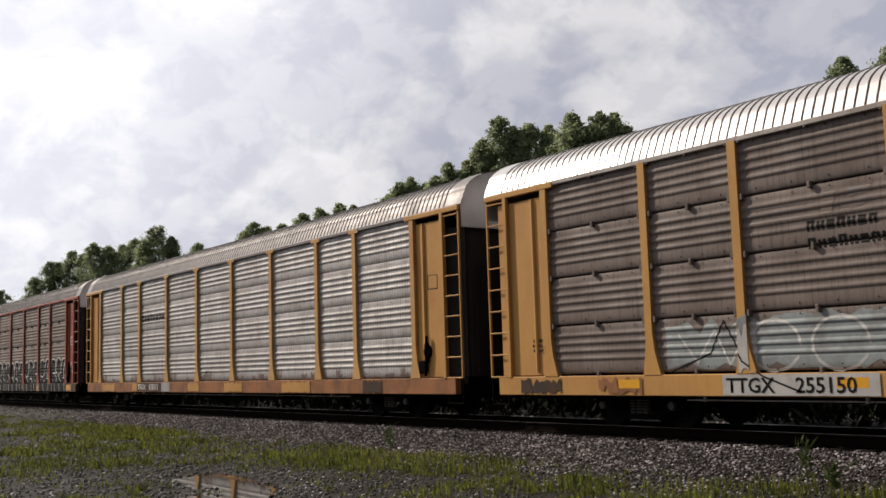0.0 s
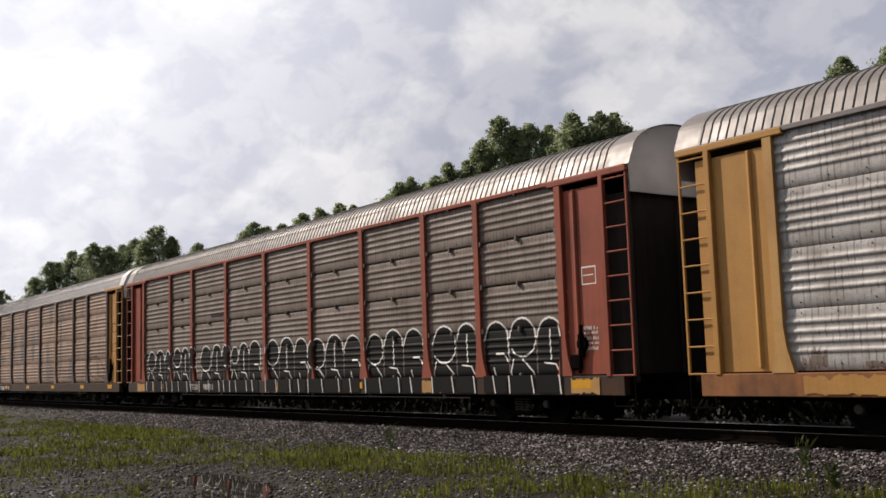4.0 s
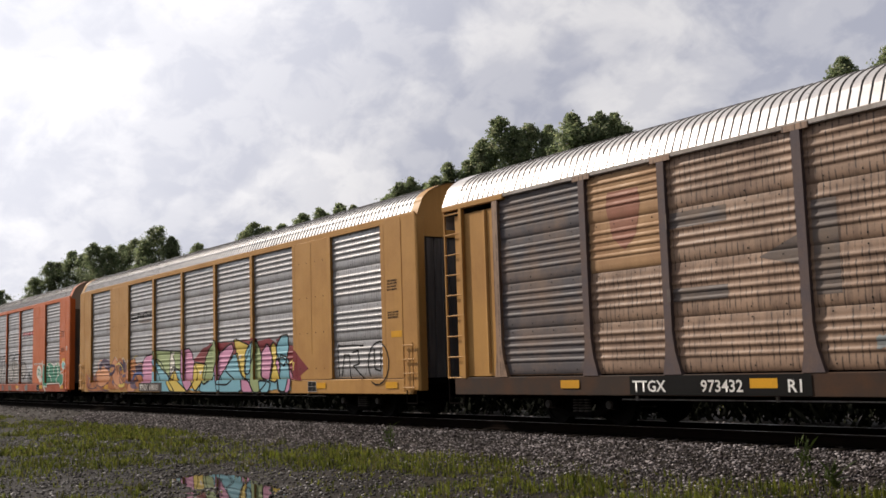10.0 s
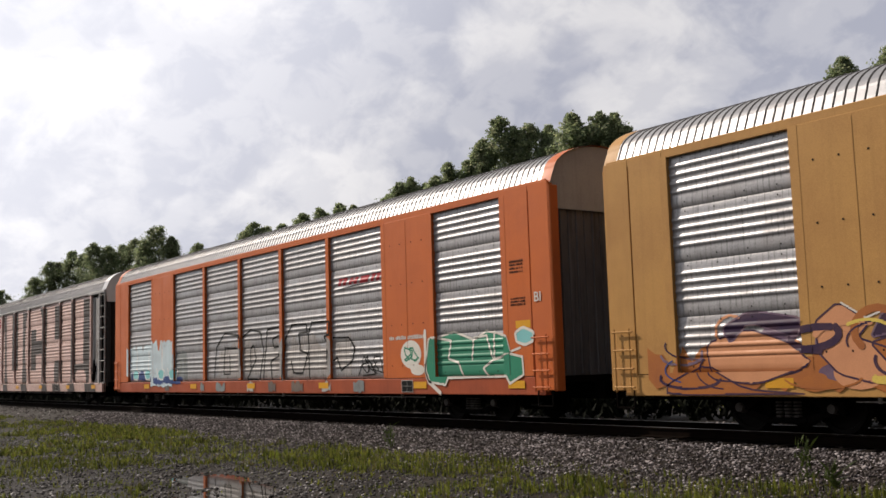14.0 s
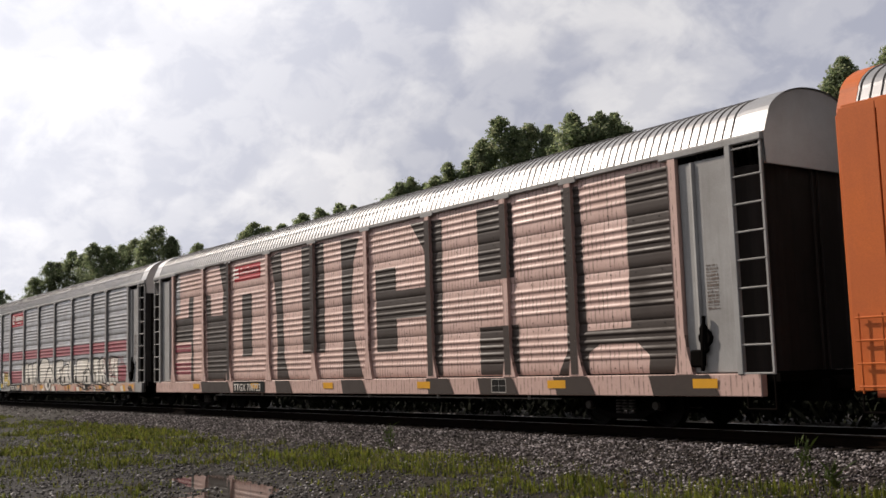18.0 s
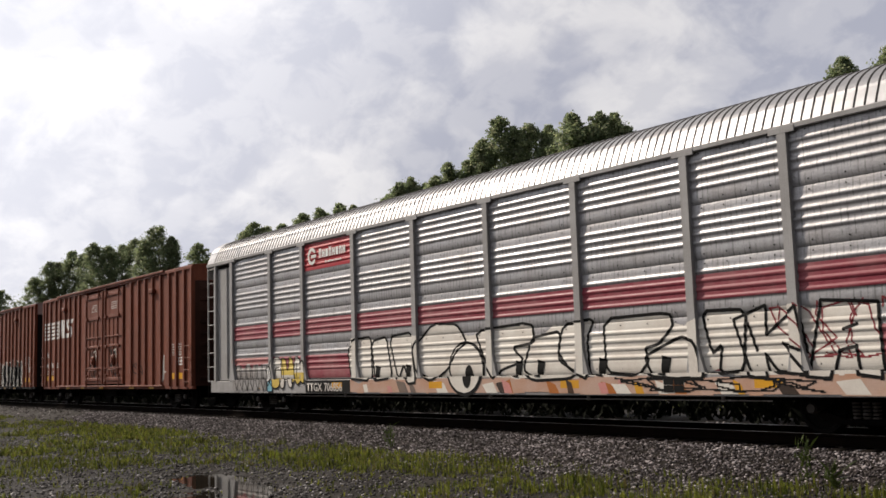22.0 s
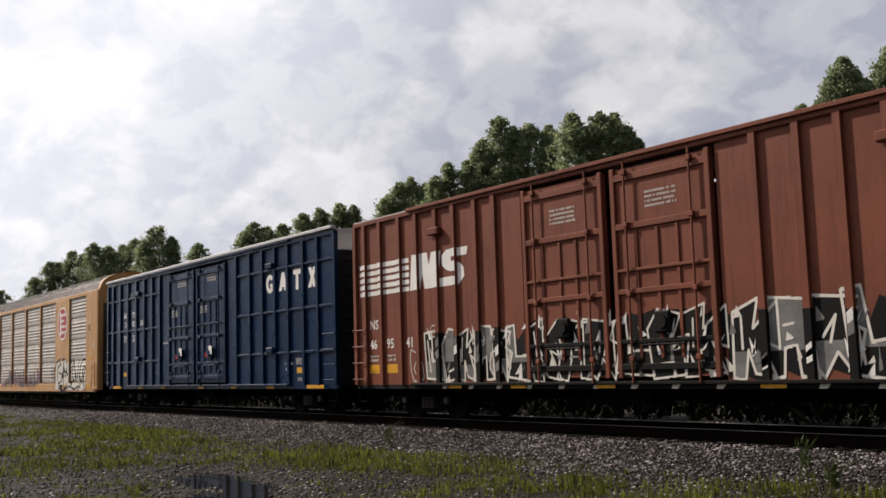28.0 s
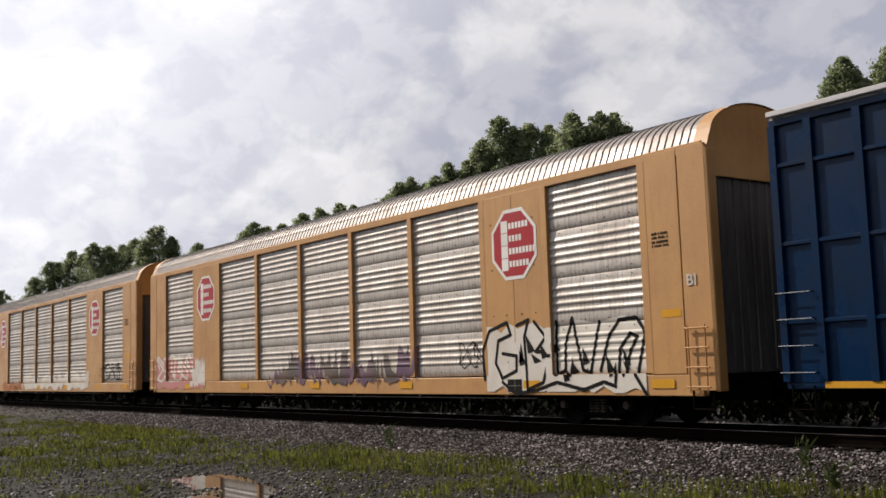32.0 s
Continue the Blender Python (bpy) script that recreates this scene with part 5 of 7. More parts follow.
car_a = autorack("brown corrugated autorack with yellow posts and faded graffiti", "ladder", BROWN, YELLOW, YELLOW, ROOFW, YELLOW, ROOFW, gap=0.014, gutter=ROOFG)
car_b = autorack("grey galvanised autorack with ochre posts and rusty sill", "ladder", GALV, OCHRE, RUST, ROOFB, YELLOW, ROOFW, gutter=ROOFB, heads=OCHRE, patches=False)
car_c = autorack("taupe autorack with oxide red posts and black graffiti", "ladder", TAUPE, OXIDE, GRIME, ROOFB, OXIDE, ROOFW, gap=0.014, gutter=OXIDE)
car_d = autorack("faded tan autorack with yellow ends and white roof", "ladder", TAN, TAN, GRIME, ROOFW, YELLOW, ROOFW, gutter=ROOFG, heads=TAN)
car_e = autorack("yellow autorack with silver panels and colourful graffiti", "solid", SILVER, YELLOW, YELLOW, ROOFS, DOORG, YELLOW, flare=False, cap=YELLOW)
car_f = autorack("orange autorack with silver panels and outlined graffiti", "solid", SILVER, ORANGE, RUSTRED, ROOFS, DOORG, GREY, flare=False, cap=ORANGE)
car_g = autorack("pink and umber autorack painted with huge letters", "ladder", PINK, PINK, PINK, ROOFS, GREY, ROOFW, gutter=GREY, heads=GREY)
car_h = autorack("silver autorack with red stripes and white graffiti", "ladder", SILVER, GREY, GREY, ROOFS, GREY, ROOFW, gutter=GREY, heads=GREY)
RIBS_L = [-9.57, -9.1, -8.35, -7.46, -6.71, -5.88, -5.16, -4.34, -3.65]
RIBS_R = [3.28, 4.12, 4.87, 5.68, 6.53, 7.38, 8.08, 8.84, 9.52]
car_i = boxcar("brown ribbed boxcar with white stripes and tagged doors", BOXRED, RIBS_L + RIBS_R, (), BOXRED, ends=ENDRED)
car_j = boxcar("brown ribbed boxcar with black and white graffiti", BOXRED, RIBS_L + RIBS_R, (), ROOFW, spray=INK)
car_k = boxcar("navy blue ribbed boxcar with white lettering", NAVY, [-9.57, -8.9, -8.04, -7.1, -6.15, -5.25, -4.4, -3.6] + [3.2, 4.2, 5.1, 5.95, 6.8, 7.75, 8.6, 9.57], (1.80, 3.05, 4.33), ROOFW, lip=ROOFW)
car_l = autorack("yellow autorack with silver panels and red octagon signs", "solid", PALE, SAND, SAND, ROOFL, DOORG, SAND, flare=False, cap=SAND)
car_m = copy_thing(car_l, pose(0, 0, 0))
car_n = copy_thing(car_l, pose(0, 0, 0))

# ---- what is painted on the cars ----
LADDER, SOLID, BOX = rack_face("ladder"), rack_face("solid"), box_face()
art = random.Random(5)


def wild(car, face, x0, x1, z0, z1, n, fills, line=0.06, lean=0.12, edge=INK, overlap=1.25, soft=True):
    """A row of interlocking spray-can letters: each filled, shaded and outlined."""
    cells = GLYPH if soft else SHARP
    kinds, w = list(cells), (x1 - x0) / n
    for k in range(n):
        g = cells[kinds[(k * 3 + int(x0 * 7)) % len(kinds)]]
        cx, hh, zb = x0 + k * w, (z1 - z0) * art.uniform(0.86, 1.0), z0 + (z1 - z0) * art.uniform(0, 0.06)
        tilt = lean * art.uniform(-1, 1)
        pts = [[(cx + (u + tilt * v) * w * overlap + art.uniform(-0.03, 0.03), zb + v * hh + art.uniform(-0.03, 0.03)) for u, v in s] for s in g]
        rim = rounded(pts[0][:-1]) if soft else pts[0][:-1]
        cz, d = zb + hh * art.uniform(0.3, 0.45), 0.0007 * (k % 3)
        letter = painted("graffiti_letter", [poly(*rim)], fills[k % len(fills)], car, face, 0.004 + d)
        if len(fills) > 1:
            painted("shading", [poly(*[(x, min(z, cz)) for x, z in rim])], fills[(k + 1) % len(fills)], letter, face, 0.0066 + d)
        lines = stroke(rim + rim[:1], line)
        for s in pts[1:]:
            lines += stroke(s, line)
        painted("outline", lines, edge, letter, face, 0.0092 + d)


def letter(car, face, fill, line, *pts, edge=INK, grow=1.0, lift=[0]):
    """One sprayed letter: a filled outline with softened corners and a rim."""
    lift[0] = (lift[0] + 1) % 9
    cx, cz = sum(p[0] for p in pts) / len(pts), sum(p[1] for p in pts) / len(pts)
    pts = [(cx + (x - cx) * grow, max(0.645, cz + (z - cz) * grow)) for x, z in pts]
    rim, d = rounded(pts, 1, 0.13), 0.0006 * lift[0]
    body = painted("graffiti_letter", [poly(*rim)], fill, car, face, 0.004 + d)
    painted("outline", stroke(rim + rim[:1], line), edge, body, face, 0.0075 + d)


def tag(car, face, mat, line, *pts, lift=0.0085):
    """One line of a spray can."""
    painted("graffiti", stroke(list(pts), line), mat, car, face, lift)


def patch(car, face, x0, x1, z0, z1, mat, lift=0.0035, rough=0.14, n=18, name="graffiti"):
    """An uneven field of sprayed paint."""
    pts = []
    for k in range(n):
        pts.append((x0 + (x1 - x0) * k / (n - 1), z1 - (z1 - z0) * abs(art.gauss(0, rough))))
    for k in range(n):
        pts.append((x1 - (x1 - x0) * k / (n - 1), z0 + (z1 - z0) * abs(art.gauss(0, rough * 0.5))))
    painted(name, [poly(*pts)], mat, car, face, lift)


def arc(cx, cz, rx, rz, a0, a1, n=10):
    return [(cx + rx * math.cos(math.radians(a0 + (a1 - a0) * k / n)), cz + rz * math.sin(math.radians(a0 + (a1 - a0) * k / n))) for k in range(n + 1)]


def stencil(car, face, x0, x1, z0, z1, mat, blocks=7, slant=0.0, name="company_mark"):
    """A company's name as a row of plain blocks."""
    prims, w, h = [], (x1 - x0) / blocks, z1 - z0
    for k in range(blocks):
        a = x0 + k * w
        top = z1 if k in (0, 3) else z1 - 0.16 * h
        if k % 3 == 2:
            prims.append(poly((a, z0), (a + w * 0.74, z0), (a + w * 0.74 + slant, top), (a + slant, top)))
        else:
            # a bar with a gap through it
            for u0, u1 in ((0.0, 0.28), (0.46, 0.76)):
                prims.append(poly((a + w * u0, z0), (a + w * u1, z0), (a + w * u1 + slant, top), (a + w * u0 + slant, top)))
            zm = z0 + (top - z0) * (0.38 if k % 3 else 0.72)
            prims.append(rect(a + w * 0.1, a + w * 0.7, zm, zm + 0.24 * h))
    painted(name, prims, mat, car, face, 0.006, many=True)


def sill_text(car, body, x, size, mat, z=0.70, back=None, x1=None):
    if back:
        painted("name_board", [rect(x - 0.08, x1, 0.64, 0.985)], back, car, LADDER, 0.003)
    lettering(body, x, z, size, mat, car, -HALF - 0.012 - 0.003, 1.05)


# brown autorack: pale throw-up over the foot, faded mark
patch(car_a, LADDER, -8.9, -4.5, 1.05, 2.0, MINT)
for x in (-6.6, -5.4):
    tag(car_a, LADDER, ASHY, 0.05, *arc(x, 1.45, 0.5, 0.42, 0, 330, 12), lift=0.006)
tag(car_a, LADDER, ASHY, 0.04, (-8.6, 1.7), (-8.2, 1.2), (-7.8, 1.75), (-7.5, 1.15), (-7.2, 1.6), lift=0.006)
patch(car_a, LADDER, -7.35, -6.95, 1.0, 1.9, ASHY, 0.005, 0.15, 8)
for x in (-12.9, -10.6, -3.9, -1.2, 2.2, 5.6, 9.3):
    patch(car_a, LADDER, x, x + art.uniform(0.5, 1.4), 0.64, 0.98, art.choice((RUST, GRIME, OCHRE)), 0.003, 0.3)
painted("graffiti", stroke([(-8.8, 1.05), (-7.9, 1.35), (-7.6, 1.9), (-7.2, 1.2), (-6.8, 0.95), (-6.1, 0.7)], 0.03), INK, car_a, LADDER, 0.009)
stencil(car_a, LADDER, -5.85, -4.6, 3.2, 3.38, INK, 7)
stencil(car_a, LADDER, -5.85, -4.4, 2.93, 3.1, INK, 8)
painted("company_mark", [poly((-5.6, 3.45), (-5.4, 3.45), (-5.3, 3.8), (-5.5, 3.8)), poly((-5.25, 3.45), (-4.85, 3.5), (-4.75, 3.62), (-5.2, 3.6)), poly((-5.1, 3.65), (-4.75, 3.68), (-4.7, 3.82), (-5.1, 3.8))] + [rect(-7.0, -5.7, z, z + 0.04) for z in (3.45, 3.56, 3.67)], GHOST, car_a, LADDER, 0.005)
sill_text(car_a, "TTGX", -7.55, 0.24, INK, 0.69, ASHY, -4.75)
sill_text(car_a, "255150", -6.2, 0.24, INK, 0.69)
painted("badge", [("e", -4.45, 0.81, 0.16, 0.16)], YEL, car_a, LADDER, 0.006)
small_print(car_a, LADDER, -12.55, -12.25, 1.5, 1.8, 3, INK, art)

# grey autorack
stencil(car_b, LADDER, -7.02, -4.55, 3.32, 3.58, INK, 8)
sill_text(car_b, "TTGX", -7.25, 0.22, CREAM, 0.71)
painted("name_board", [rect(-7.35, -4.75, 0.66, 0.98)], GRIME, car_b, LADDER, 0.0055)
sill_text(car_b, "978313", -6.05, 0.22, CREAM, 0.71)
painted("paint_patch", [rect(-4.72, -3.9, 0.65, 0.985)], GREY, car_b, LADDER, 0.0055)
for x in (-11.6, -7.9, -2.2, 0.9, 5.0, 9.6):
    patch(car_b, LADDER, x, x + art.uniform(0.8, 2.0), 0.64, 0.98, art.choice((YELLOW, GRIME, OCHRE)), 0.003)
painted("box_mark", [rect(12.55, 12.95, 3.1, 3.12), rect(12.55, 12.95, 3.42, 3.44), rect(12.55, 12.57, 3.1, 3.44), rect(12.93, 12.95, 3.1, 3.44)], INK, car_b, ([], [], lambda x, z: -HALF + 0.075), 0.004)

# taupe autorack: black bubbles with white rims along the whole side
lobes = [(-11.6, -10.85, 2.15), (-10.8, -9.9, 2.18), (-9.85, -9.1, 2.16), (-9.0, -8.3, 2.2), (-8.25, -7.55, 2.2), (-7.5, -6.9, 2.2), (-6.5, -5.6, 2.2), (-5.55, -4.75, 2.22), (-4.75, -4.05, 2.2), (-4.0, -3.45, 2.1), (-3.4, -2.7, 2.2), (-2.65, -1.85, 2.24), (-1.4, -0.6, 2.22), (-0.55, 0.35, 2.26), (0.4, 1.2, 2.2), (1.3, 2.2, 2.15), (2.25, 3.2, 2.22), (3.25, 4.15, 2.16), (4.4, 5.2, 2.14), (5.25, 6.1, 2.22), (6.15, 7.0, 2.2), (7.4, 8.3, 2.2), (8.35, 9.1, 2.22), (9.4, 10.2, 2.2), (10.25, 11.1, 2.24), (11.15, 11.95, 2.2)]
fill, rim = [], []
for k, (a, b, top) in enumerate(lobes):
    c, r = (a + b) / 2, (b - a) / 2
    fill += [("e", c, top - r, r, r), rect(a, b, 0.66, top - r)]
    rim += stroke(arc(c, top - r, r, r, 180, 0), 0.042, False)
    if k % 3 == 0:
        rim += stroke(arc(c, top - r - 0.05, r, r * 0.8, 0, -150), 0.036, False) + stroke([(a + 0.05, 0.66), (a + 0.02, 1.1), (a + 0.12, 1.36)], 0.036) + stroke([(c, 1.36), (b - 0.1, 1.1), (b - 0.02, 0.66)], 0.036)
    elif k % 3 == 1:
        rim += stroke([(c, top - 0.25), (c + 0.02, 1.35)], 0.036) + stroke([(c - 0.2, 1.28), (c + 0.15, 1.25), (c + 0.32, 1.0), (c + 0.36, 0.66)], 0.036)
    else:
        rim += stroke([(b, top - r), (b + 0.02, 1.45)], 0.036) + stroke([(c, 1.5), (c + 0.25, 1.5), (c + 0.4, 1.32)], 0.036) + stroke([(c - 0.1, 1.2), (c, 0.66)], 0.036)
painted("graffiti", fill, INK, car_c, LADDER, 0.005)
painted("graffiti", rim, WHITE, car_c, LADDER, 0.0095)
stencil(car_c, LADDER, -5.6, -4.6, 3.32, 3.42, GHOST, 7)
stencil(car_c, LADDER, -5.6, -4.4, 3.14, 3.27, INK, 8)
sill_text(car_c, "TTGX", -7.3, 0.19, CREAM, 0.72)
sill_text(car_c, "980711", -6.1, 0.19, CREAM, 0.72)
for x in (-12.6, -11.3, -1.2, 7.0, 12.2):
    patch(car_c, LADDER, x, x + 0.8, 0.64, 0.98, OCHRE, 0.003)
small_print(car_c, ([], [], lambda x, z: -HALF + 0.075), 12.55, 12.95, 1.5, 2.0, 5, CREAM, art)
painted("box_mark", [rect(12.55, 12.95, 2.78, 2.8), rect(12.55, 12.95, 3.12, 3.14), rect(12.55, 12.57, 2.78, 3.14), rect(12.93, 12.95, 2.78, 3.14), rect(12.6, 12.88, 2.95, 2.98)], WHITE, car_c, ([], [], lambda x, z: -HALF + 0.075), 0.004)

# tan autorack: ghost of big letters, one bare grey bay, a faded plate
for a, b, c, d in ((-12.0, -9.35, 1.05, 4.88), ):
    painted("bare_sheet", [rect(a + 0.09, b - 0.02, c, d)], SLATE, car_d, LADDER, 0.003)
painted("plate", [rect(-9.12, -7.3, 2.98, 4.86)], BUFF, car_d, LADDER, 0.008)
painted("crest", [poly((-8.6, 4.5), (-7.8, 4.5), (-7.75, 4.2), (-7.9, 3.6), (-8.2, 3.35), (-8.5, 3.6), (-8.65, 4.2))], CRESTP, car_d, LADDER, 0.0115)
GH = [rect(-7.1, -5.8, 3.6, 3.88), rect(-7.15, -5.85, 2.28, 2.52), rect(-4.15, -3.7, 2.2, 3.7), rect(-2.5, -1.7, 2.12, 3.62), rect(-0.25, 0.3, 2.16, 3.5), poly((2.9, 4.8), (3.6, 4.85), (3.5, 3.75), (3.1, 4.3)), poly((2.6, 2.95), (2.95, 2.9), (3.1, 2.2), (3.6, 1.3), (2.55, 1.15)), poly((4.85, 4.85), (5.15, 4.84), (5.15, 1.35), (4.8, 1.37)), rect(6.3, 6.9, 1.2, 2.2), rect(8.9, 9.4, 1.6, 4.6), poly((-5.2, 2.9), (-4.4, 3.2), (-4.4, 2.7))]
for k, shape in enumerate(GH):
    painted("graffiti", [shape], GHOST, car_d, LADDER, 0.0035 + 0.0001 * k)
for ob in car_d.children:
    if ob.name.split(".")[0] == "post" and abs(ob.data.vertices[0].co.x - 4.3) > 0.5 and ob.data.vertices[0].co.x > -10:
        ob.data.materials[0] = DUSK
patch(car_d, LADDER, -3.2, -2.8, 1.32, 1.58, MINT, 0.004, 0.3, 9)
painted("graffiti", scrawl(art, 9.5, 11.6, 1.15, 2.2, 2, 0.03), INK, car_d, LADDER, 0.006, many=True)
sill_text(car_d, "TTGX", -8.1, 0.2, WHITE, 0.70, INK, -4.3)
sill_text(car_d, "973432", -6.5, 0.2, WHITE, 0.70)
sill_text(car_d, "R1", -4.75, 0.2, WHITE, 0.70)
for z, h in ((3.1, 0.34), (2.3, 0.3)):
    painted("box_mark", [rect(12.55, 12.95, z, z + 0.02), rect(12.55, 12.95, z + h, z + h + 0.02), rect(12.55, 12.57, z, z + h), rect(12.93, 12.95, z, z + h)], INK, car_d, ([], [], lambda x, z: -HALF + 0.075), 0.004)

# yellow autorack: the great coloured piece
patch(car_e, SOLID, -12.6, -4.3, 0.66, 1.55, FLAME, 0.003, 0.3, 44)
for k in range(16):
    x, u, d = art.uniform(-12.0, -5.0), art.uniform(0.25, 0.6), art.uniform(0.12, 0.3)
    z = 0.67 + d + art.uniform(0, 0.75)
    painted("overspray", [("e", x, z, u, d), ("e", x + 0.3 * u, z + 0.6 * d, 0.5 * u, 0.6 * d)], (VIOLET, APRICOT, PLUM, FLAME)[k % 4], car_e, SOLID, 0.0036 + 0.0001 * k)
letter(car_e, SOLID, APRICOT, 0.03, (-9.1, 1.77), (-8.65, 2.07), (-8.15, 1.73), (-8.37, 1.51), (-7.87, 1.34), (-7.5, 1.04), (-8.11, 0.82), (-8.72, 0.97), (-9.03, 1.29), edge=VIOLET)
letter(car_e, SOLID, FLAME, 0.03, (-8.17, 1.43), (-7.66, 1.56), (-7.12, 1.1), (-7.32, 0.96), (-7.89, 1.12), edge=VIOLET)
letter(car_e, SOLID, VIOLET, 0.03, (-7.93, 1.88), (-7.44, 1.93), (-7.37, 1.55), (-7.76, 1.57), (-8.16, 1.5), edge=PLUM)
letter(car_e, SOLID, FLAME, 0.03, (-7.06, 1.91), (-6.51, 1.95), (-6.27, 1.72), (-6.56, 1.38), (-6.23, 1.09), (-6.94, 1.03), edge=VIOLET)
letter(car_e, SOLID, VIOLET, 0.03, (-6.53, 1.66), (-5.67, 1.76), (-5.55, 1.35), (-6.22, 1.23), edge=APRICOT)
letter(car_e, SOLID, APRICOT, 0.03, (-11.3, 1.52), (-10.39, 1.74), (-9.58, 1.47), (-9.15, 1.14), (-10.21, 0.82), (-11.2, 0.91), edge=VIOLET)
letter(car_e, SOLID, VIOLET, 0.03, (-10.95, 1.77), (-10.37, 2.04), (-9.32, 1.86), (-9.46, 1.55), (-10.38, 1.83), (-10.78, 1.5), edge=PLUM)
letter(car_e, SOLID, FLAME, 0.03, (-12.15, 0.83), (-11.32, 1.17), (-10.46, 0.74), (-9.18, 0.66), (-12.17, 0.65), edge=VIOLET)
letter(car_e, SOLID, APRICOT, 0.03, (-7.04, 0.96), (-6.06, 1.09), (-6.27, 0.65), (-7.16, 0.65), edge=VIOLET)
for k in range(22):
    x, z, w, h = art.uniform(-12.0, -5.6), art.uniform(0.8, 1.75), art.uniform(0.3, 0.8), art.uniform(0.15, 0.4)
    a = art.uniform(0, 360)
    tag(car_e, SOLID, (VIOLET, PLUM, FLAME, VIOLET, LEMON, ULTRA, APRICOT)[k % 7], art.choice((0.03, 0.05, 0.12)), *arc(x, max(z, 0.75 + h), w, h, a, a + art.uniform(80, 200), 8), lift=0.0102 + 0.0001 * k)
tag(car_e, SOLID, CHALK, 0.03, (-8.6, 2.05), (-8.2, 1.8), (-7.6, 2.0), (-7.3, 1.7), (-7.0, 1.95), lift=0.011)
painted("graffiti", [poly((-0.6, 1.7), (0.2, 2.1), (1.3, 2.3), (2.6, 2.25), (3.6, 2.3), (4.5, 2.2), (5.4, 2.28), (5.9, 2.1), (6.9, 2.0), (7.3, 1.75), (8.0, 1.32), (7.2, 1.0), (6.6, 1.2), (3.0, 1.4), (-0.4, 1.4))], WINE, car_e, SOLID, 0.0036)
for k in range(16):
    x, z = art.uniform(-0.6, 7.6), art.uniform(1.9, 2.35)
    painted("overspray", [("e", x, z - 0.12 * abs(x - 3.5) / 4, art.uniform(0.04, 0.22), art.uniform(0.03, 0.09))], WINE, car_e, SOLID, 0.0033, many=True)
patch(car_e, SOLID, -4.8, 6.9, 0.66, 1.45, SKYP, 0.0034, 0.1, 40)
letter(car_e, SOLID, LILAC, 0.055, (-5.66, 1.44), (-5.3, 1.91), (-4.63, 1.94), (-4.56, 1.06), (-5.45, 1.01), grow=1.24)
letter(car_e, SOLID, SKYP, 0.055, (-4.35, 1.76), (-3.68, 1.68), (-2.82, 1.04), (-2.36, 0.64), (-3.63, 0.64), (-3.71, 1.17), grow=1.24)
letter(car_e, SOLID, SAGE, 0.055, (-4.08, 2.1), (-1.64, 1.99), (-1.56, 1.3), (-2.5, 1.59), (-2.8, 1.27), (-3.39, 1.5), (-3.89, 1.74), grow=1.24)
letter(car_e, SOLID, CHALK, 0.055, (-2.67, 2.04), (-2.27, 1.69), (-2.43, 1.15), (-2.71, 1.21), grow=1.24)
letter(car_e, SOLID, LEMON, 0.055, (-2.82, 0.99), (-2.23, 1.36), (-1.97, 1.04), (-1.1, 0.64), (-2.46, 0.64), grow=1.24)
letter(car_e, SOLID, LILAC, 0.055, (-1.41, 1.98), (-0.85, 2.01), (-0.23, 1.22), (-0.93, 0.64), (-1.17, 0.92), (-1.42, 1.24), grow=1.24)
letter(car_e, SOLID, LEMON, 0.055, (-0.38, 1.58), (0.57, 1.48), (0.31, 1.01), (-0.19, 0.64), (-0.49, 1.02), grow=1.24)
letter(car_e, SOLID, SAGE, 0.055, (0.75, 1.89), (1.37, 2.25), (1.55, 1.76), (1.31, 1.39), (1.08, 1.15), (0.62, 1.01), (0.4, 1.21), grow=1.24)
letter(car_e, SOLID, SKYP, 0.055, (0.29, 0.64), (0.46, 0.96), (1.15, 1.15), (1.65, 1.14), (1.69, 0.64), grow=1.24)
letter(car_e, SOLID, LILAC, 0.055, (1.55, 1.76), (2.6, 2.09), (2.72, 1.9), (2.15, 1.37), (2.74, 1.13), (2.4, 0.99), (1.65, 1), grow=1.24)
letter(car_e, SOLID, SKYP, 0.055, (1.72, 1), (2.97, 1.8), (3.3, 1.12), (3.39, 0.64), (1.83, 0.64), grow=1.24)
letter(car_e, SOLID, LEMON, 0.055, (2.94, 2.25), (3.97, 2.01), (3.64, 1.59), (3.67, 1.15), (3.32, 1.34), (3.16, 1.7), grow=1.24)
letter(car_e, SOLID, SKYP, 0.055, (3.79, 1.94), (4.44, 2.16), (4.29, 1.65), (3.92, 1.28), (3.68, 1.33), grow=1.24)
letter(car_e, SOLID, SAGE, 0.055, (4.38, 1.99), (4.55, 2.07), (4.85, 1.63), (4.76, 1.14), (5.23, 1.01), (4.78, 0.64), (4.44, 0.64), (4.25, 0.97), grow=1.24)
letter(car_e, SOLID, LILAC, 0.055, (3.6, 1.02), (4.01, 0.98), (4.33, 0.64), (3.63, 0.64), grow=1.24)
letter(car_e, SOLID, SKYP, 0.055, (4.86, 0.97), (5.54, 0.92), (5.41, 0.64), (4.94, 0.64), grow=1.24)
letter(car_e, SOLID, LILAC, 0.055, (4.92, 1.8), (5.25, 2.03), (5.54, 1.69), (5.34, 1.09), (4.92, 1.13), grow=1.24)
letter(car_e, SOLID, LEMON, 0.055, (5.51, 1.93), (5.72, 2.04), (6.07, 1.43), (5.94, 1.04), (5.5, 1.12), (5.68, 1.52), grow=1.24)
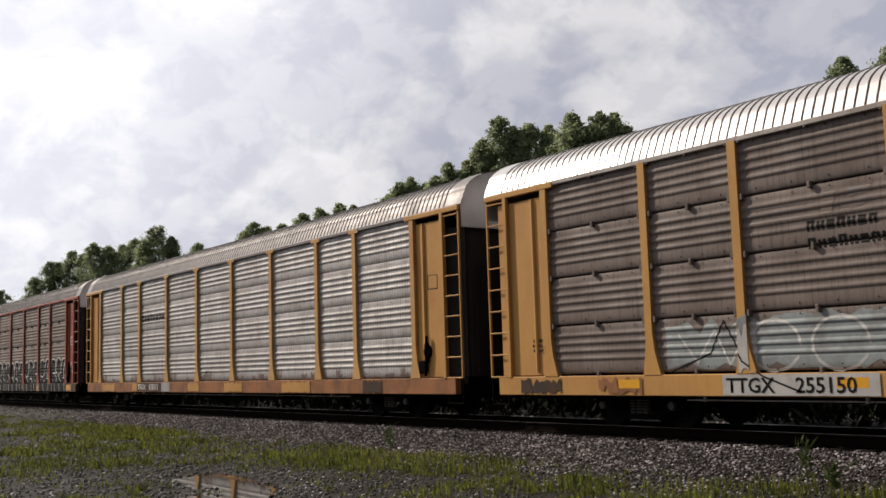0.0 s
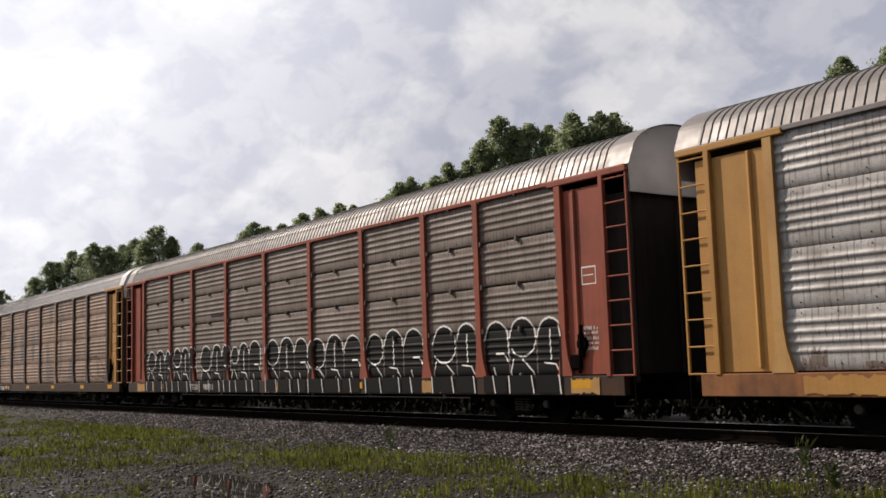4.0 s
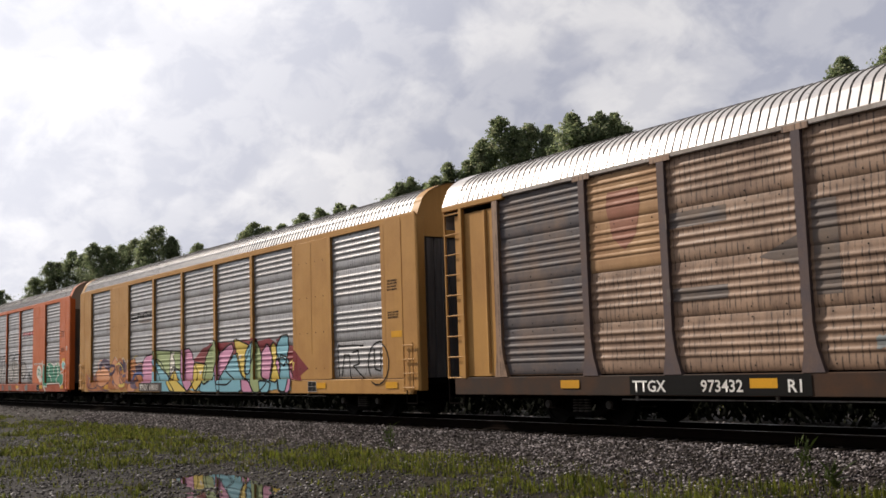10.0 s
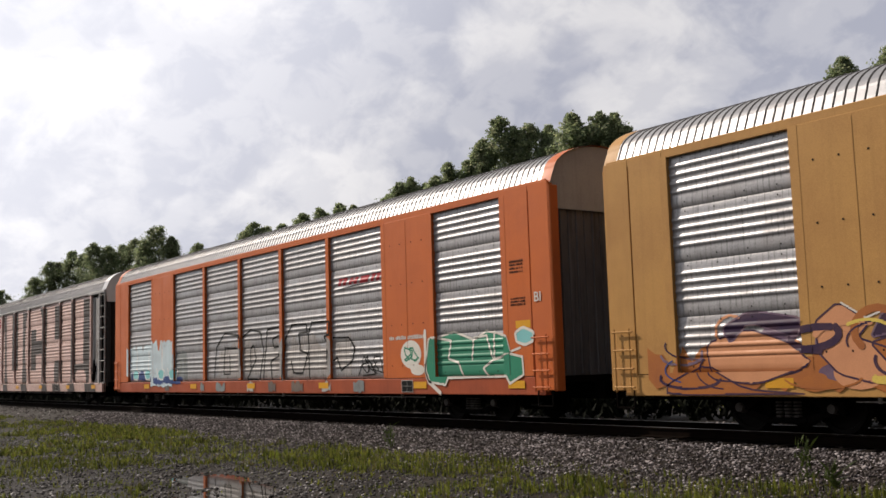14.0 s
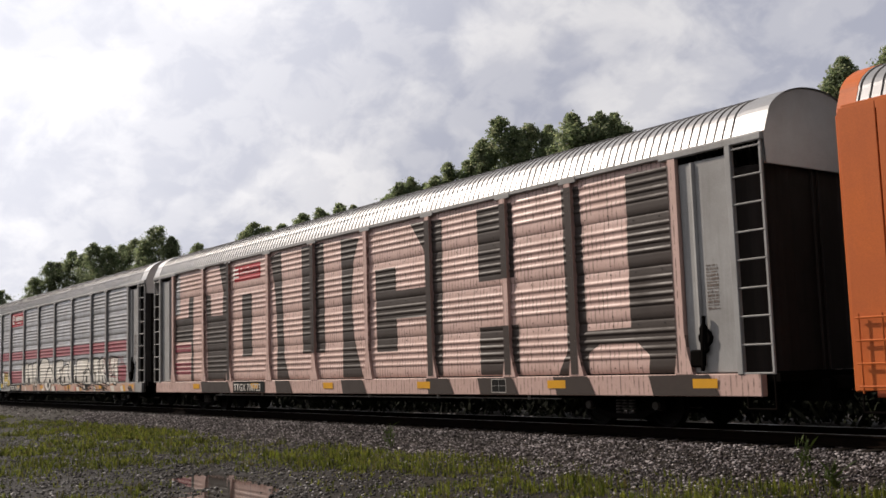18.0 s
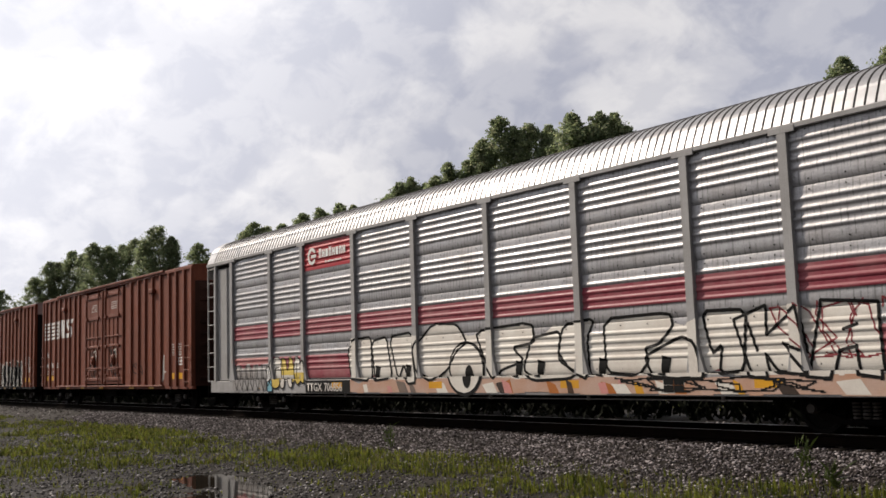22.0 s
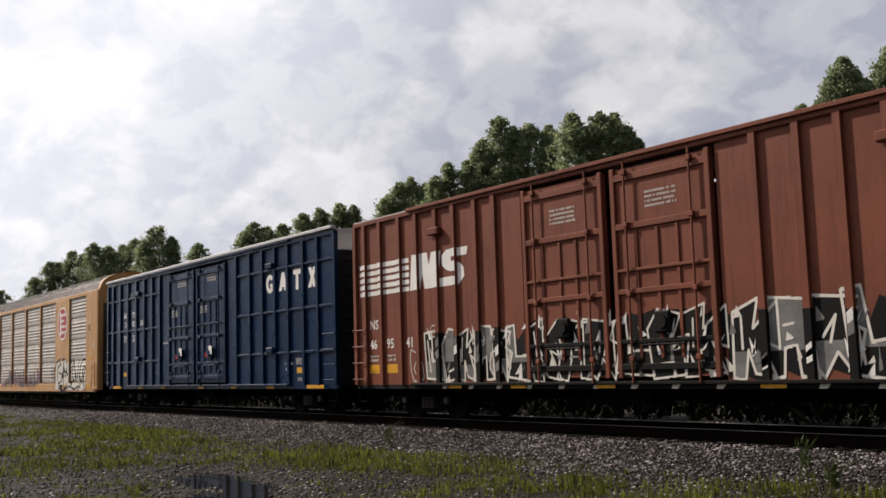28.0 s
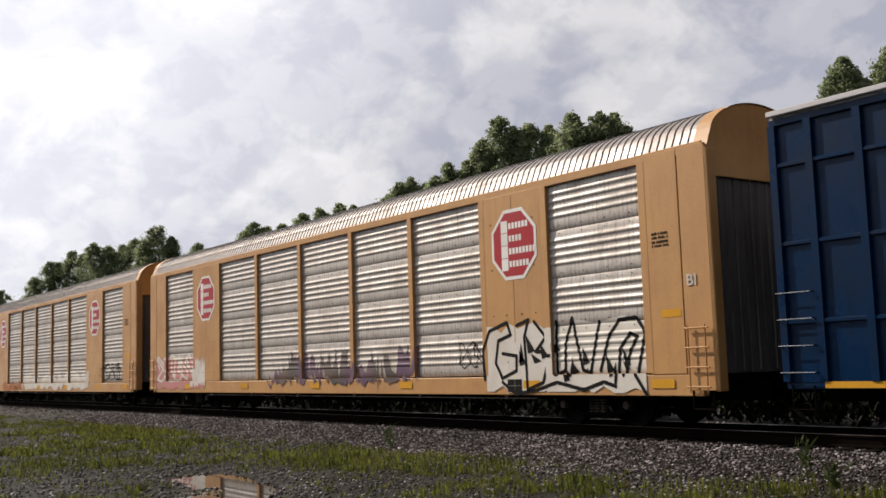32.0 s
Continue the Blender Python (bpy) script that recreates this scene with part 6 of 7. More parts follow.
letter(car_e, SOLID, LILAC, 0.055, (5.88, 1.51), (6.37, 1.57), (6.84, 1.1), (6.72, 0.65), (6.2, 0.64), (6.14, 1.03), grow=1.24)
letter(car_e, SOLID, SKYP, 0.055, (6.14, 1.66), (6.6, 1.56), (6.66, 1.03), (6.49, 0.72), (6.12, 0.8), grow=1.24)
letter(car_e, SOLID, SKYP, 0.055, (5.92, 1.99), (6.23, 2.25), (6.57, 2.26), (6.58, 1.87), (6.37, 1.5), (5.99, 1.67), grow=1.24)
painted("graffiti", [poly((6.64, 1.95), (7.21, 1.84), (7.93, 1.31), (7.5, 1.16), (7.57, 0.98), (6.88, 1.02))], WINE, car_e, SOLID, 0.0034)
for x, z in ((-2.45, 2.0), (0.1, 1.3), (3.3, 1.75)):
    painted("highlight", [("e", x, z, 0.08, 0.06), ("e", x + 0.1, z + 0.05, 0.05, 0.04)], CHALK, car_e, SOLID, 0.0145)
tag(car_e, SOLID, LEMON, 0.05, (6.75, 1.5), (7.0, 1.62), (6.9, 1.4), (7.15, 1.5), (7.1, 1.3))
painted("graffiti", stroke([(9.6, 1.1), (9.55, 1.9), (10.85, 1.88)], 0.05) + stroke([(9.75, 1.1), (9.9, 1.65), (10.15, 1.65), (10.2, 1.05)], 0.045) + stroke([(10.3, 1.7), (10.6, 1.75), (10.65, 1.4), (10.35, 1.35), (10.9, 1.0)], 0.045) + stroke(arc(11.65, 1.4, 0.55, 0.55, -120, 215, 16), 0.045) + stroke([(11.4, 1.75), (11.42, 1.25), (11.7, 1.2), (11.72, 1.7)], 0.045), INK, car_e, SOLID, 0.006)
stencil(car_e, SOLID, -6.2, -4.6, 3.5, 3.72, INK, 6, 0.05)
stencil(car_e, SOLID, -6.0, -4.7, 3.3, 3.4, GHOST, 9)
painted("company_mark", [rect(-6.9, -6.2, z, z + 0.05) for z in (3.38, 3.5, 3.62)], INK, car_e, SOLID, 0.005)
painted("name_board", [rect(-5.8, -3.35, 0.66, 0.98)], UMBER, car_e, SOLID, 0.0125)
lettering("TTGX", -5.7, 0.70, 0.22, CREAM, car_e, -HALF - 0.0205, 1.05)
lettering("698101", -4.65, 0.70, 0.22, CREAM, car_e, -HALF - 0.0205, 1.05)

# orange autorack
def stencil_box(car, x, z=0.67, depth=0.0125):
    """The black panel of inspection stencils on a sill."""
    flat = ([], [], lambda x, z: -HALF)
    painted("inspection_panel", [rect(x, x + 0.5, z, z + 0.29)], CREAM, car, flat, depth + 0.004)
    for k in range(2):
        for r in range(2):
            painted("inspection_field", [rect(x + 0.015 + 0.24 * k, x + 0.247 + 0.24 * k, z + 0.012 + 0.137 * r, z + 0.142 + 0.137 * r)], INK, car, flat, depth + 0.006)


for c, x in ((car_e, 7.95), (car_f, 7.9), (car_g, 6.6), (car_h, 6.45), (car_l, 7.9), (car_c, 6.4)):
    stencil_box(c, x)
patch(car_f, SOLID, -12.1, -9.5, 1.2, 2.45, PALEBLUE, 0.004, 0.1)
patch(car_f, SOLID, -9.4, -7.2, 0.8, 2.6, PALEBLUE, 0.0045, 0.1)
patch(car_f, SOLID, -7.2, -5.9, 1.0, 2.1, MINT, 0.004, 0.1)
patch(car_f, SOLID, -11.7, -9.4, 1.05, 1.45, ULTRA, 0.0062, 0.2)
patch(car_f, SOLID, -9.1, -6.4, 0.9, 1.25, ULTRA, 0.0062, 0.25)
for x in (-11.2, -9.9, -8.3, -7.2):
    painted("graffiti", [("e", x, 1.25, 0.3, 0.2)], TEAL, car_f, SOLID, 0.0068)
    tag(car_f, SOLID, WHITE, 0.05, (x - 0.45, 1.5), (x - 0.2, 1.12), (x + 0.2, 1.08), (x + 0.35, 1.4), (x + 0.1, 1.5), (x + 0.15, 2.2))
patch(car_f, SOLID, -3.2, 5.4, 1.0, 2.35, GALV, 0.0034, 0.2, 30)
tag(car_f, SOLID, INK, 0.055, (-3.56, 1.12), (-3.39, 2.11), (-2.73, 2.56), (-1.47, 2.45), (-1.72, 2.04), (-2.71, 2.08), (-2.8, 1.22), (-2.31, 1.22), (-2.32, 1.84))
tag(car_f, SOLID, INK, 0.055, (-1.37, 1.48), (-1.41, 2.35), (-0.75, 2.59), (-0.05, 2.49), (0.17, 1.85), (-0.13, 1.03), (-1.02, 1.04), (-0.36, 1.66), (-0.56, 2.1), (-0.78, 2), (-0.73, 1.35))
tag(car_f, SOLID, INK, 0.055, (0.13, 1.02), (0.43, 2.55), (1.31, 2.59), (1.34, 2.36), (0.78, 2.24), (0.84, 1.98), (1.28, 2.01), (1.15, 1.71), (0.66, 1.58), (0.71, 1.02))
tag(car_f, SOLID, INK, 0.055, (1.49, 1.01), (1.6, 2.19), (2.05, 2.61), (2.91, 2.6), (2.96, 2.35), (2.47, 2.34), (2.51, 1.86), (2.99, 1.74), (2.68, 1.19), (2.11, 1.2), (1.98, 1.54))
tag(car_f, SOLID, INK, 0.055, (3.08, 1), (3.03, 2.3), (3.25, 2.62), (4.36, 2.6), (4.33, 2.22), (3.95, 2.2), (4.24, 1.78), (4.12, 0.99))
tag(car_f, SOLID, INK, 0.055, (4.45, 2.13), (5.28, 2.12), (5.59, 1.81), (5.46, 1.48), (4.87, 1.24), (4.65, 1.59), (4.47, 1.51))
tag(car_f, SOLID, INK, 0.035, (5.76, 1.09), (5.94, 1.38), (6.32, 1.45), (6.6, 1.12), (5.98, 1.09))
for x in (-7.9, -4.6, -3.3, -0.9, 0.6, 2.1, 3.9, 5.6):
    patch(car_f, SOLID, x, x + art.uniform(0.3, 0.9), 0.65, 0.99, art.choice((ASHY, MINT, ORANGE, GHOST)), 0.003, 0.2, 7)
painted("graffiti", scrawl(art, 5.9, 6.9, 1.15, 1.6, 3, 0.03), INK, car_f, SOLID, 0.006, many=True)
painted("graffiti", [poly((9.1, 1.92), (10.03, 2.05), (10.77, 1.84), (11.23, 2.02), (11.99, 1.88), (12.13, 1.49), (12.52, 1.42), (12.54, 1.04), (12.08, 0.86), (11.97, 1.02), (9.86, 1.01), (9.75, 0.84), (9.09, 0.91), (8.93, 1.17))], EMERALD, car_f, SOLID, 0.004)
tag(car_f, SOLID, CHALK, 0.05, (9.1, 1.92), (10.03, 2.05), (10.77, 1.84), (11.23, 2.02), (11.99, 1.88), (12.13, 1.49), (12.52, 1.42), (12.54, 1.04), (12.08, 0.86), (11.97, 1.02), (9.86, 1.01), (9.75, 0.84), (9.09, 0.91), (8.93, 1.17), (9.1, 1.92))
tag(car_f, SOLID, CHALK, 0.1, (8.96, 2.11), (8.95, 1.16), (9.09, 0.91), (9.53, 0.66))
tag(car_f, SOLID, CHALK, 0.05, (9.21, 1.95), (9.91, 1.85), (9.79, 1.43), (10.17, 1.35), (10.34, 1.04))
tag(car_f, SOLID, CHALK, 0.05, (10.69, 1.41), (10.77, 1.88), (11.23, 1.92), (11.45, 1.38), (11.09, 1.2), (11.25, 1.03))
tag(car_f, SOLID, CHALK, 0.05, (11.5, 2), (11.49, 1.38), (11.97, 1.5), (12.46, 1.61))
letter(car_f, SOLID, TEAL, 0.06, (12.31, 1.93), (12.57, 2.04), (12.91, 1.93), (12.9, 1.74), (12.62, 1.66), (12.35, 1.74), edge=CHALK)
painted("graffiti", [("e", 8.34, 1.58, 0.44, 0.34), ("e", 8.62, 1.2, 0.3, 0.13)], CHALK, car_f, SOLID, 0.006)
painted("graffiti", scrawl(art, 8.1, 8.6, 1.42, 1.75, 2, 0.04), EMERALD, car_f, SOLID, 0.0085, many=True)
small_print(car_f, SOLID, 7.4, 9.0, 1.95, 2.1, 1, CREAM, art, "graffiti")
stencil(car_f, SOLID, 4.75, 7.0, 3.52, 3.72, RED, 4, 0.12)
sill_text(car_f, "BI", 12.96, 0.2, CREAM, 2.55)
painted("company_mark", [poly((4.55, 3.42), (5.6, 3.5), (7.0, 3.5), (5.2, 3.44))], INK, car_f, SOLID, 0.006)

# pink autorack with huge letters: the dark ground between them
DARK = [poly((-11.9, 4.85), (-11.6, 4.88), (-11.77, 4.49), (-11.9, 4.0), (-11.9, 3.25)), poly((-11.9, 3.24), (-10.65, 3.24), (-10.62, 3.98), (-10.21, 3.97), (-10.24, 2.63), (-10.2, 1.03), (-10.45, 1.03), (-10.4, 2.4), (-11.9, 2.42)),
        poly((-9.13, 3.93), (-8.71, 3.91), (-8.68, 3.19), (-7.62, 3.19), (-7.68, 2.28), (-7.75, 1.05), (-8.93, 1.04), (-9.02, 2.38), (-9.05, 3.26)),
        poly((-8.0, 4.9), (-7.07, 4.88), (-7.07, 1.03), (-7.75, 1.03), (-7.7, 2.29), (-7.72, 3.18), (-7.67, 3.93), (-7.8, 4.36)), rect(-6.2, -5.5, 1.77, 3.74),
        poly((-4.15, 4.75), (-3.45, 4.85), (-3.4, 3.6), (-3.3, 1.7), (-3.0, 1.03), (-3.8, 1.03), (-3.75, 2.2), (-3.85, 3.6)), rect(-2.15, -0.85, 1.75, 4.82),
        poly((0.1, 4.8), (1.05, 4.72), (0.75, 4.1), (0.62, 3.0), (0.75, 2.0), (1.15, 1.04), (0.1, 1.04), (0.14, 2.6)),
        poly((3.5, 4.78), (4.4, 4.75), (4.4, 3.5), (4.0, 4.15)), rect(1.85, 2.8, 1.68, 3.78), rect(2.78, 4.3, 2.48, 3.18), poly((4.2, 4.75), (4.83, 4.72), (4.7, 1.05), (4.15, 1.05)),
        rect(6.18, 7.42, 3.12, 4.74), rect(6.15, 7.5, 1.05, 2.1), poly((9.0, 4.78), (9.52, 4.76), (9.6, 1.03), (8.7, 1.03), (9.0, 1.5)),
        poly((10.8, 4.78), (11.92, 4.75), (11.92, 1.03), (11.15, 1.03), (11.2, 1.35), (10.9, 1.6), (9.9, 1.6), (9.55, 1.4), (9.55, 1.88), (10.75, 1.88))]
for k, shape in enumerate(DARK):
    painted("graffiti", [shape], UMBER, car_g, LADDER, 0.004 + 0.0001 * k)
for a, b in ((-9.3, -7.2), (-3.7, -2.9), (0.2, 1.2), (4.2, 5.0), (6.2, 7.3), (8.7, 9.6), (11.3, 12.6)):
    painted("graffiti", [poly((a, 0.63), (b + 0.2, 0.63), (b, 0.99), (a - 0.1, 0.99))], UMBER, car_g, LADDER, 0.0035)
painted("bare_sheet", [rect(-11.9, -11.45, 3.4, 4.85)], SILVER, car_g, LADDER, 0.003)
for z in (2.24, 2.09, 1.60, 1.45, 1.30):
    painted("stripe", [rect(-11.9, -10.45, z - 0.04, z + 0.07)], MAROON, car_g, LADDER, 0.0062)
painted("sign", [rect(-6.75, -4.85, 4.18, 4.68)], RED, car_g, LADDER, 0.006)
stencil(car_g, LADDER, -6.3, -4.95, 4.36, 4.6, WHITE, 8)
painted("company_mark", [rect(-6.85, -6.45, z, z + 0.06) for z in (4.3, 4.42, 4.54)], WHITE, car_g, LADDER, 0.008)
sill_text(car_g, "TTGX", -6.7, 0.22, CREAM, 0.69, INK, -4.5)
sill_text(car_g, "706723", -5.75, 0.22, CREAM, 0.69)

# silver autorack: red stripes, sign and white piece
for x0, x1 in zip(BAYS, BAYS[1:]):
    painted("stripe", [rect(x0 + 0.1, x1 - 0.1, 2.28, 2.72)], MAROON, car_h, LADDER, 0.003)
    painted("stripe", [rect(x0 + 0.1, x1 - 0.1, 1.05, 1.70)], MAROON, car_h, LADDER, 0.0025)
painted("sign", [rect(-7.05, -4.42, 4.10, 4.86)], RED, car_h, LADDER, 0.012)
SIGN = ([], [], lambda x, z: -HALF + 0.036)
stencil(car_h, SIGN, -6.15, -4.65, 4.40, 4.66, WHITE, 8)
stencil(car_h, SIGN, -5.8, -4.9, 4.24, 4.3, WHITE, 12)
painted("company_mark", stroke(arc(-6.55, 4.48, 0.2, 0.2, 40, 320, 12), 0.09) + [rect(-6.6, -6.3, 4.44, 4.52)], WHITE, car_h, SIGN, 0.014)
patch(car_h, LADDER, -4.5, 12.9, 0.64, 1.02, BLUSH, 0.0034, 0.12, 40)
patch(car_h, LADDER, -4.6, 10.4, 0.95, 2.1, CHALK, 0.0037, 0.12, 40)
letter(car_h, LADDER, CHALK, 0.06, (-4.67, 1.75), (-4.28, 2.02), (-3.57, 2.05), (-3.53, 0.99), (-4.53, 1.06), grow=1.07)
letter(car_h, LADDER, CHALK, 0.06, (-3.48, 1.93), (-2.81, 2.02), (-2.58, 1.04), (-3.34, 0.99), grow=1.07)
letter(car_h, LADDER, CHALK, 0.06, (-2.62, 2.01), (-1.64, 2.07), (-1.44, 0.92), (-1.79, 0.9), (-2.02, 1.35), (-2.26, 0.98), grow=1.07)
letter(car_h, LADDER, CHALK, 0.06, (-1.48, 1.75), (-0.71, 2.23), (0.16, 2.19), (0.5, 1.78), (0.12, 1.6), (-0.21, 1.21), (-0.78, 0.97), (-1.34, 1.18), grow=1.07)
painted("graffiti", [("e", 0.54, 1.2, 0.68, 0.62)], INK, car_h, LADDER, 0.0105)
painted("graffiti", [("e", 0.52, 1.21, 0.6, 0.55)], CHALK, car_h, LADDER, 0.012)
painted("graffiti", [("e", 0.63, 1.02, 0.16, 0.26)], INK, car_h, LADDER, 0.0135)
letter(car_h, LADDER, CHALK, 0.06, (0.95, 2), (2.76, 2.09), (2.85, 1.69), (2.16, 1.62), (2.52, 1.34), (1.8, 1.18), (1.58, 0.99), (1.27, 1.37), grow=1.07)
letter(car_h, LADDER, CHALK, 0.06, (2.86, 1.77), (3.7, 1.87), (3.6, 1.32), (4.14, 1.05), (3.97, 0.97), (2.92, 0.94), (2.57, 1.16), grow=1.07)
letter(car_h, LADDER, CHALK, 0.06, (3.82, 1.99), (4.65, 2.07), (4.46, 1.71), (4.51, 0.97), (3.98, 1.14), (3.65, 1.48), grow=1.07)
letter(car_h, LADDER, CHALK, 0.06, (5.01, 2.05), (6.57, 2.07), (6.64, 1.84), (6.31, 1.55), (5.99, 1.49), (6.06, 1.26), (5.81, 1.03), (5.04, 1.08), grow=1.07)
letter(car_h, LADDER, CHALK, 0.06, (6.02, 1.33), (6.84, 1.64), (7.17, 1.55), (7.37, 0.94), (6.87, 0.94), (6.18, 0.99), grow=1.07)
letter(car_h, LADDER, CHALK, 0.06, (7.38, 2.05), (8.26, 2.03), (8.17, 1.07), (7.69, 1.04), (7.77, 1.49), (7.56, 1.36), grow=1.07)
wild(car_h, LADDER, 8.2, 10.6, 0.9, 2.1, 2, [CHALK], 0.055, 0.2, soft=False, overlap=1.1)
for x in (-3.3, -1.9, 2.3, 3.0, 4.8, 6.4):
    painted("shade", [poly((x, 1.35), (x + 0.22, 1.3), (x + 0.12, 0.98), (x - 0.05, 1.0))], INK, car_h, LADDER, 0.0135)
for k in range(26):
    x = art.uniform(-4.3, 12.3)
    w = art.uniform(0.1, 0.45)
    painted("graffiti", [poly((x, 0.66), (x + w, 0.66), (x + w * 0.6, art.uniform(0.8, 0.97)), (x - w * 0.4, art.uniform(0.8, 0.97)))], (CHALK, FLAME, GRIME, CHALK, ROSE, YEL, GHOST)[k % 7], car_h, LADDER, 0.0039 + 0.0001 * k)
painted("graffiti", scrawl(art, 8.9, 11.8, 1.2, 2.1, 6, 0.03), WINE, car_h, LADDER, 0.007, many=True)
painted("graffiti", scrawl(art, 5.5, 9.5, 0.7, 0.95, 5, 0.03), INK, car_h, LADDER, 0.008, many=True)
patch(car_h, LADDER, -11.9, -9.5, 0.66, 1.55, GALV, 0.0045, 0.12)
for k in range(6):
    tag(car_h, LADDER, INK, 0.035, (-11.8 + 0.38 * k, 1.5), (-11.7 + 0.38 * k, 0.95), (-11.55 + 0.38 * k, 0.7), (-11.45 + 0.38 * k, 1.0), (-11.5 + 0.38 * k, 1.45))
for k in range(17):
    painted("graffiti", stroke(arc(-11.85 + 0.145 * k, 1.62, 0.06, 0.09, 0, 360, 8), 0.03), ROSE, car_h, LADDER, 0.006)
letter(car_h, LADDER, WHITE, 0.04, (-9.66, 1.35), (-9.23, 1.43), (-9.14, 1.07), (-9.35, 0.81))
letter(car_h, LADDER, SKYP, 0.04, (-9.4, 0.95), (-9.1, 1.05), (-9.05, 0.66), (-9.4, 0.66))
wild(car_h, LADDER, -9.3, -7.2, 0.75, 1.7, 3, [CHALK, LEMON], 0.04)
sill_text(car_h, "TTGX", -6.9, 0.22, CREAM, 0.69, INK, -4.4)
sill_text(car_h, "706856", -5.9, 0.22, CREAM, 0.69)
small_print(car_h, ([], [], lambda x, z: -HALF + 0.075), 12.6, 12.86, 2.1, 2.9, 14, GHOST, art)
small_print(car_g, ([], [], lambda x, z: -HALF + 0.075), 12.6, 12.86, 2.1, 2.9, 14, GHOST, art)


# brown box cars
def box_marks(car, digits):
    bars = [rect(-9.4, -7.08, 3.13 + k * 0.175, 3.25 + k * 0.175) for k in range(5)]
    painted("company_mark", bars, WHITE, car, BOX, 0.006)
    painted("company_mark", [poly((-7.05, 3.13), (-6.62, 3.13), (-6.5, 3.5), (-6.42, 3.13), (-5.88, 3.13), (-5.72, 3.98), (-6.12, 3.98), (-6.22, 3.7), (-6.3, 4.0), (-6.95, 4.0))], WHITE, car, BOX, 0.006)
    painted("company_mark", [poly((-5.8, 3.13), (-5.05, 3.13), (-4.82, 3.3), (-4.84, 3.52), (-5.0, 3.64), (-5.34, 3.71), (-5.3, 3.79), (-4.72, 3.79), (-4.66, 3.98), (-5.5, 3.98), (-5.7, 3.85), (-5.68, 3.62), (-5.5, 3.5), (-5.2, 3.42), (-5.25, 3.33), (-5.8, 3.33))], WHITE, car, BOX, 0.006)
    for x in RIBS_L:
        if x > -9.5 and x < -4.6:
            y = -(HALF - 0.07) - 0.0785
            spans = [(3.13 + k * 0.175, 3.25 + k * 0.175) for k in range(5)] if x < -7.08 else [(3.13, 3.98)] if x < -5.5 else [(3.13, 3.33), (3.45, 3.68), (3.79, 3.98)]
            for z0, z1 in spans:
                part("company_mark", Shape().add([(x - 0.062, y, z0), (x + 0.062, y, z0), (x + 0.062, y, z1), (x - 0.062, y, z1)], [(0, 1, 2, 3)]), WHITE, car)
    lettering("NS", -8.95, 2.26, 0.24, WHITE, car, -(HALF - 0.07), 1.0)
    for body, x in zip(digits, (-8.95, -8.16, -7.28)):
        lettering(body, x, 1.76, 0.24, WHITE, car, -(HALF - 0.07), 1.0)
    for x in (-8.95, -8.14):
        small_print(car, BOX, x, x + 0.4, 1.44, 1.64, 2, CREAM, art)
        painted("notice", [rect(x - 0.04, x + 0.46, 1.14, 1.36)], YEL, car, BOX, 0.005, "yellow notice panel")
    for x in (7.6, 8.2):
        small_print(car, BOX, x, x + 0.32, 1.95, 2.42, 5, CREAM, art)
    painted("box_mark", [rect(8.22, 8.72, 1.60, 1.64), rect(8.22, 8.72, 1.84, 1.88), rect(8.22, 8.26, 1.6, 1.88), rect(8.68, 8.72, 1.6, 1.88), rect(8.45, 8.49, 1.6, 1.88), rect(8.3, 8.64, 1.72, 1.76)], WHITE, car, BOX, 0.006)
    for x in (7.58, 8.24):
        painted("notice", [rect(x, x + 0.46, 1.1, 1.32)], YEL, car, BOX, 0.005, "yellow notice panel")
    for x in (-5.25, -3.0, -0.4, 3.4, 5.6):
        painted("reflector", [rect(x - 0.25, x + 0.25, 0.76, 0.86)], YEL, car, ([], [], lambda x, z: -(HALF - 0.07) - 0.004), 0.05)
    for x0, x1 in DOORS:
        xm = (x0 + x1) / 2
        small_print(car, BOX, xm - 0.36, xm + 0.4, 4.08, 4.42, 4, CREAM, art)
    painted("mark", stroke(arc(-6.1, 2.1, 0.14, 0.14, 0, 360, 14), 0.02) + [rect(-6.16, -6.04, 2.06, 2.14)], CREAM, car, BOX, 0.006)


box_marks(car_i, ("46", "96", "63"))
for x in (-1.55, 1.1):
    painted("graffiti", scrawl(art, x - 0.5, x + 0.6, 1.2, 2.4, 3, 0.06), INK, car_i, BOX, 0.006, many=True)
    painted("graffiti", [("e", x - 0.1, 1.95, 0.13, 0.25)] + stroke([(x, 2.3), (x + 0.3, 2.4), (x + 0.35, 2.0)], 0.05), CHALK, car_i, BOX, 0.008)
painted("graffiti", scrawl(art, 3.4, 4.4, 1.3, 1.75, 2, 0.04), INK, car_i, BOX, 0.006, many=True)
painted("graffiti", [poly((6.6, 1.0), (6.75, 2.0), (6.85, 2.0), (6.8, 1.1)), rect(6.8, 7.0, 1.35, 1.4)], CREAM, car_i, BOX, 0.005)
box_marks(car_j, ("46", "95", "41"))
patch(car_j, BOX, -6.4, -2.8, 0.86, 2.1, INK, 0.003, 0.2)
patch(car_j, BOX, -2.7, 2.4, 0.9, 2.25, INK, 0.003, 0.15)
patch(car_j, BOX, 2.5, 7.3, 0.86, 2.15, INK, 0.003, 0.2)
wild(car_j, BOX, -6.4, -2.8, 0.86, 2.15, 6, [INK, ASH], 0.05, 0.2, CHALK, soft=False)
wild(car_j, BOX, -2.6, 2.3, 0.9, 2.2, 6, [INK], 0.04, 0.15, CHALK, soft=False)
wild(car_j, BOX, 2.5, 7.2, 0.86, 2.3, 6, [INK, ASH], 0.05, 0.25, CHALK, soft=False)
